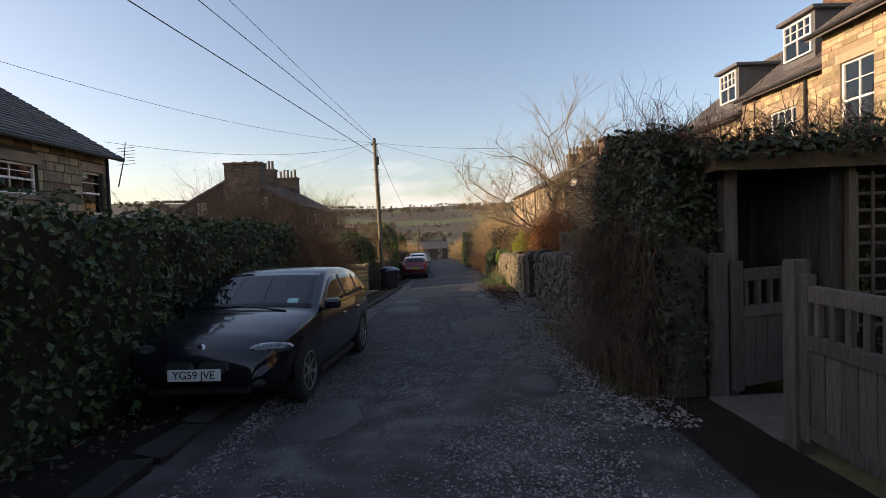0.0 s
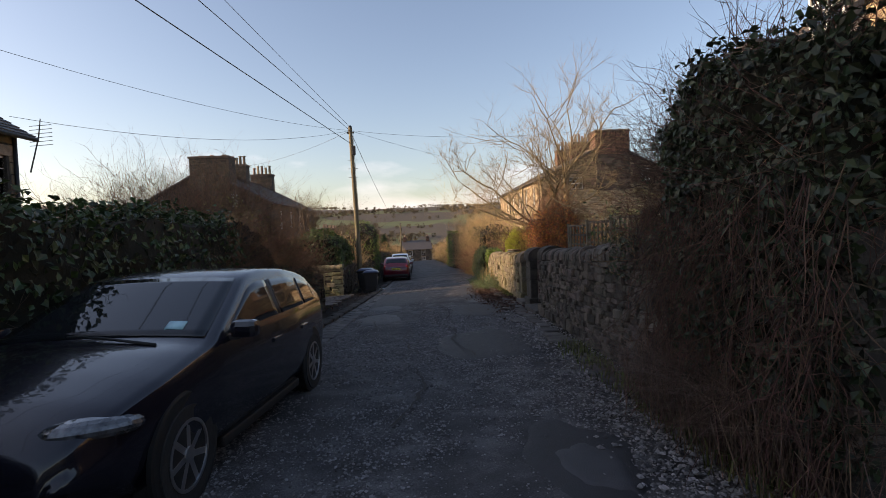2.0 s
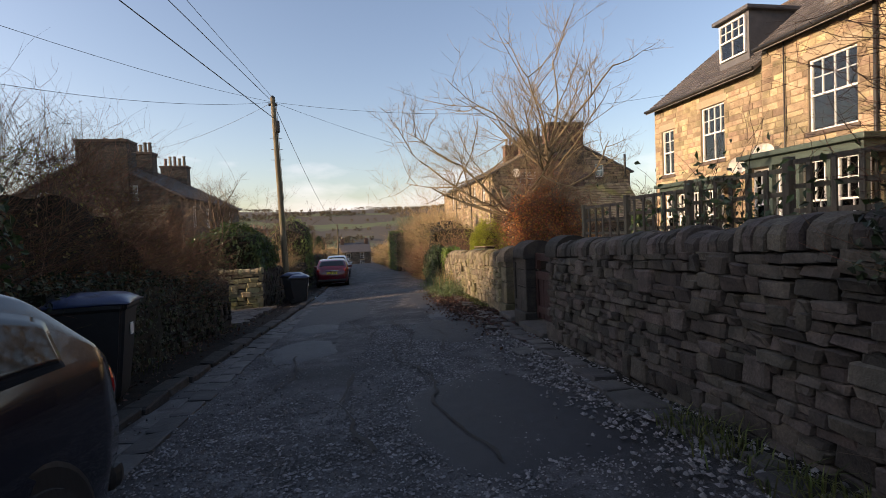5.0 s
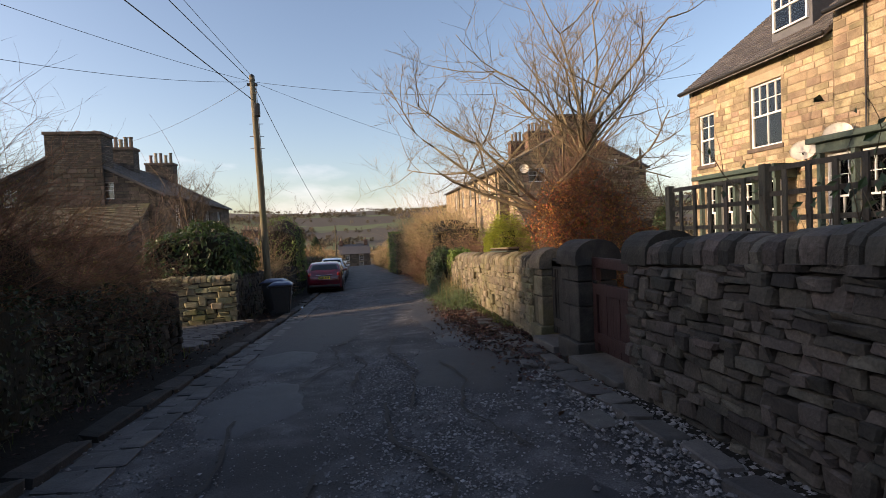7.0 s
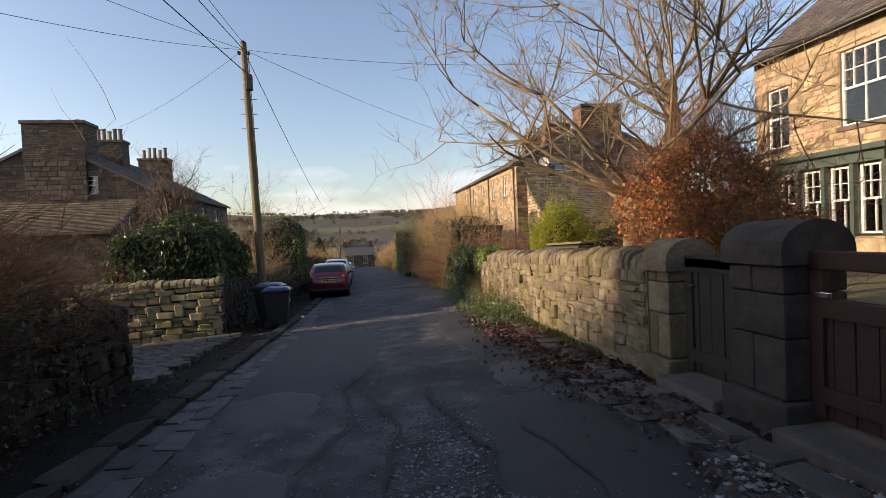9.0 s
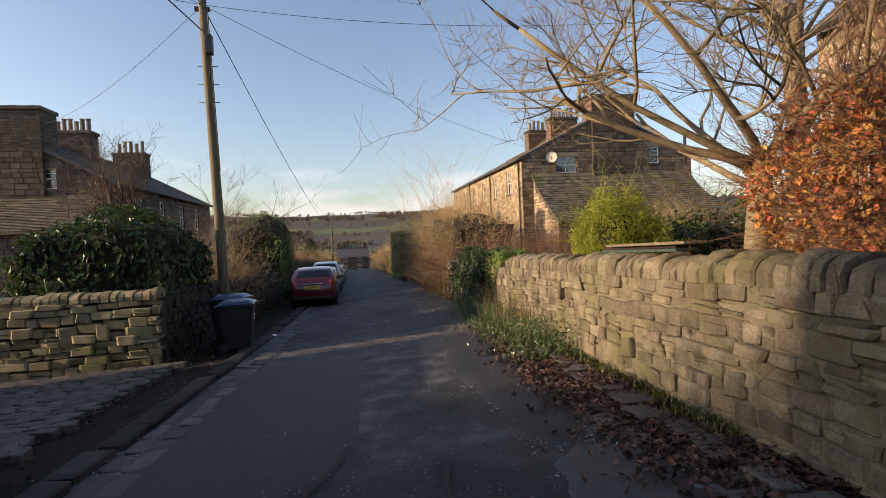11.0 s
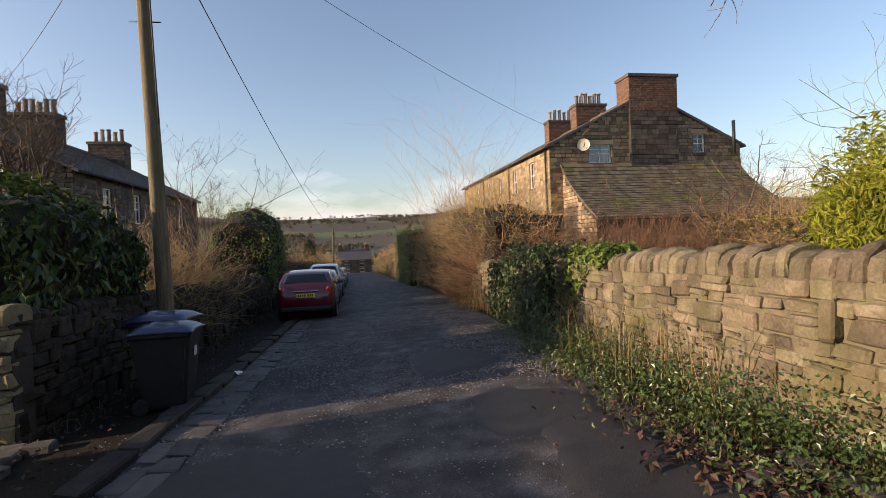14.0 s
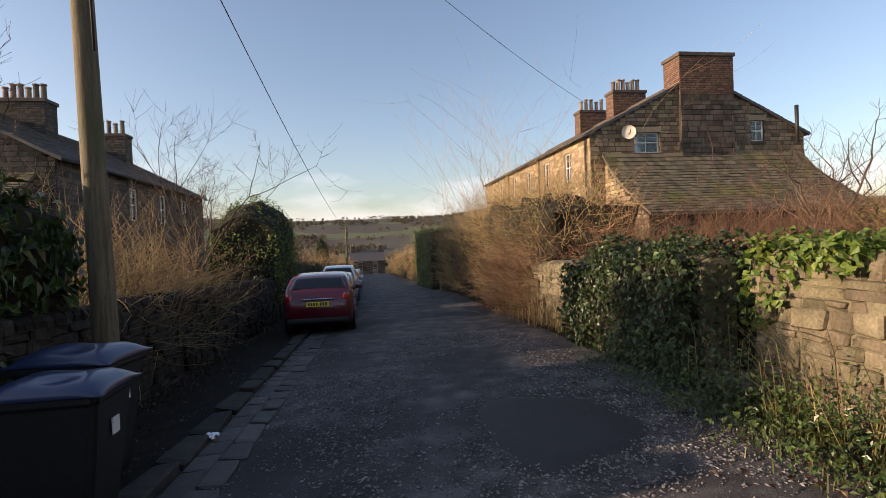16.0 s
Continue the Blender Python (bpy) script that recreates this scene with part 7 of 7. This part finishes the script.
# ---- loose gravel, litter, weeds ----
def pebbles(name, pts, size, material, seed, label):
    g = np.random.default_rng(seed)
    base = np.array([(1, 0, 0), (-1, 0, 0), (0, 1, 0), (0, -1, 0), (0, 0, 1), (0, 0, -1)], float)
    fa = np.array([(0, 2, 4), (2, 1, 4), (1, 3, 4), (3, 0, 4), (2, 0, 5), (1, 2, 5), (3, 1, 5), (0, 3, 5)])
    n = len(pts)
    s = size * g.uniform(0.4, 1.5, (n, 1, 1)) * g.uniform(0.6, 1.3, (n, 1, 3)) * np.array((1, 1, 0.6))
    v = base[None] * s * g.uniform(0.75, 1.25, (n, 6, 1))
    a = g.uniform(0, 6.28, n)
    c, d = np.cos(a)[:, None], np.sin(a)[:, None]
    v = np.stack((v[..., 0] * c - v[..., 1] * d, v[..., 0] * d + v[..., 1] * c, v[..., 2]), -1) + np.asarray(pts)[:, None]
    f = (fa[None] + np.arange(n)[:, None, None] * 6).reshape(-1, 3)
    me = bpy.data.meshes.new(name)
    me.from_pydata(v.reshape(-1, 3), [], f)
    me.update()
    return tagged(part(name, me, material), label, "gravel", kind="stuff")


gp = random.Random(55)


def scatter(n, fx, fy, keep=lambda x, y: True, lift=0.008):
    out = []
    while len(out) < n:
        y = fy()
        x = fx(y)
        if keep(x, y):
            out.append((x, y, ground_z(x, y) + lift + 0.016 * (noise.noise(Vector((x * 1.5, y * 1.5, 0))) + 0.5 * noise.noise(Vector((x * 4.5, y * 4.5, 5))))))
    return out


def worn(x, y):
    return noise.noise(Vector((x * 0.8, y * 0.35, 4))) + 0.35 * noise.noise(Vector((x * 2.5, y * 2.5, 8))) > -0.22 + 0.4 * gp.random() + (0.25 if 16 < y < 21.5 else 0)


pebbles("gravel", scatter(42000, lambda y: gp.uniform(-1.9, right_x(y) - 0.3), lambda: 1.0 + 29 * gp.random() ** 1.2, worn, 0.006), 0.0125, M["gravel"], 5, "loose grey gravel worn out of the lane")
pebbles("gravel", scatter(5000, lambda y: right_x(y) - abs(gp.gauss(0.35, 0.28)), lambda: gp.uniform(4, 14), lift=0.03), 0.019, M["gravel"], 6, "pale loose gravel washed against the wall foot")
pebbles("gravel", scatter(1500, lambda y: gp.gauss(-2.2, 0.18), lambda: gp.uniform(6, 30), lift=0.02), 0.012, M["gravel"], 7, "fine grit gathered in the stone gutter")

lp = scatter(7500, lambda y: right_x(y) - abs(gp.gauss(0.35, 0.3)), lambda: gp.gauss(18.6, 1.9), lift=0.045)
tagged(part("leaf_litter", leaves("leaf_litter", lp, [(0, 0, 1)] * len(lp), 0.065, 0.7, 0, 3), M["litter"]), "damp brown fallen leaves along the wall foot", "leaf litter", kind="stuff")
pebbles("grit", scatter(60000, lambda y: gp.uniform(-1.9, right_x(y) - 0.3), lambda: 1.2 + 26 * gp.random() ** 1.3, lambda x, y: worn(x, y) or gp.random() < 0.25, 0.004), 0.0075, M["gravel"], 15, "fine grey grit scattered over the lane")
lp = scatter(1800, lambda y: gp.gauss(-2.9, 0.3), lambda: gp.uniform(2, 30), lift=0.085)
tagged(part("leaf_litter", leaves("leaf_litter", lp, [(0, 0, 1)] * len(lp), 0.05, 0.7, 0, 4), M["litter"]), "scattered dead leaves on the footway", "leaf litter", kind="stuff")


def weeds(n, x_of, y_of, h, wd, material, seed, label, lean=0.5, name="weeds"):
    b = scatter(n, x_of, y_of, lift=0.02)
    return tagged(part(name, blades(name, b, h, wd, lean, seed), material), label, "weeds", kind="stuff")


weeds(3400, lambda y: right_x(y) - 0.02 - abs(gp.gauss(0.04, 0.08)), lambda: gp.uniform(16.8, 29), 0.1, 0.014, M["grass"], 11, "green grass tufts growing against the wall")
weeds(2600, lambda y: right_x(y) - 0.05 - abs(gp.gauss(0.22, 0.25)), lambda: gp.uniform(20.3, 24.4), 0.13, 0.009, M["grass"], 12, "lush verge grass at the foot of the wall", 0.7)
weeds(190, lambda y: right_x(y) - 0.05 - abs(gp.gauss(0.1, 0.15)), lambda: gp.gauss(22.6, 1.1), 0.8, 0.009, M["straw"], 13, "dry straw stalks standing against the wall", 0.5)
weeds(2200, lambda y: right_x(y) - 0.02 - abs(gp.gauss(0.16, 0.14)), lambda: gp.gauss(5.9, 0.55), 0.7, 0.006, M["thatch"], 14, "thick dead grass stems below the ivy", 0.75)
weeds(900, lambda y: right_x(y) - 0.15 - abs(gp.gauss(0.1, 0.12)), lambda: gp.uniform(4.8, 9.5), 0.16, 0.012, M["grass"], 15, "short dark grass at the road edge", 0.7)
weeds(700, lambda y: gp.gauss(3.15, 0.15), lambda: gp.uniform(28, 34), 0.7, 0.01, M["straw"], 16, "dry grass under the tan hedge", 0.4)
weeds(500, lambda y: gp.gauss(-3.0, 0.12), lambda: gp.uniform(12, 38), 0.15, 0.01, M["grass"], 17, "thin grass along the dark wall foot", 0.7)
lp = scatter(8000, lambda y: right_x(y) - 0.05 - abs(gp.gauss(0.25, 0.25)), lambda: gp.uniform(19.6, 26.5), lift=0.05)
lp = [(x, y, zz + abs(gp.gauss(0.0, 0.2)) * (1 if x > right_x(y) - 0.5 else 0.3)) for x, y, zz in lp]
tagged(part("weeds", leaves("weeds", lp, [(-0.6, -0.2, 0.8)] * len(lp), 0.04, 0.6, 0.1, 8), M["laurel"]), "leafy green weeds crowding the wall foot", "weeds", kind="stuff")
hang = [(right_x(y) - gp.uniform(0.04, 0.3), y, gp.uniform(-0.1, 1.6)) for y in [gp.uniform(4.7, 6.9) for _ in range(620)]]
st = thing("dead_stems", Matrix.Identity(4), "matted dead brown stems hanging down the wall", "stems")
stuff_under("stem_mass", twig_mass("stem_mass", [(p, (-0.3, 0, -2.2)) for p in hang], 0.6, 0.0045, 21, 0.5, 1), M["twig_dark"], st)

# boards laid along the wall top, and a scrap of packet in the gutter
bd = thing("board_stack", Matrix.Translation((right_x(18.6) + 0.3, 18.6, 0.535)) @ Euler((-0.035, 0, -0.05)).to_matrix().to_4x4(), "short stack of old brown and green boards on the wall", "boards")
for k, (dx, dy, zz, mm) in enumerate(((0.0, 0.0, 0.0, "green_paint"), (0.06, 0.1, 0.032, "red_gate"), (-0.02, -0.15, 0.064, "wood_pole"))):
    part("board", box(dx - 0.11, dx + 0.11, dy - 0.75, dy + 0.75, zz, zz + 0.028, 0.004), M[mm], bd)
gs = random.Random(3)
bm = bmesh.new()
bmesh.ops.create_icosphere(bm, subdivisions=2, radius=0.06)
for v in bm.verts:
    v.co = Vector((v.co.x * 1.2, v.co.y, v.co.z * 0.5)) * gs.uniform(0.7, 1.2)
sc = part("crumpled_packet", bm, M["chrome"], m=Matrix.Translation((-1.76, 25.25, ground_z(-1.76, 25.25) + 0.045)))
tagged(sc, "small crumpled silver packet lying in the gutter", "litter")
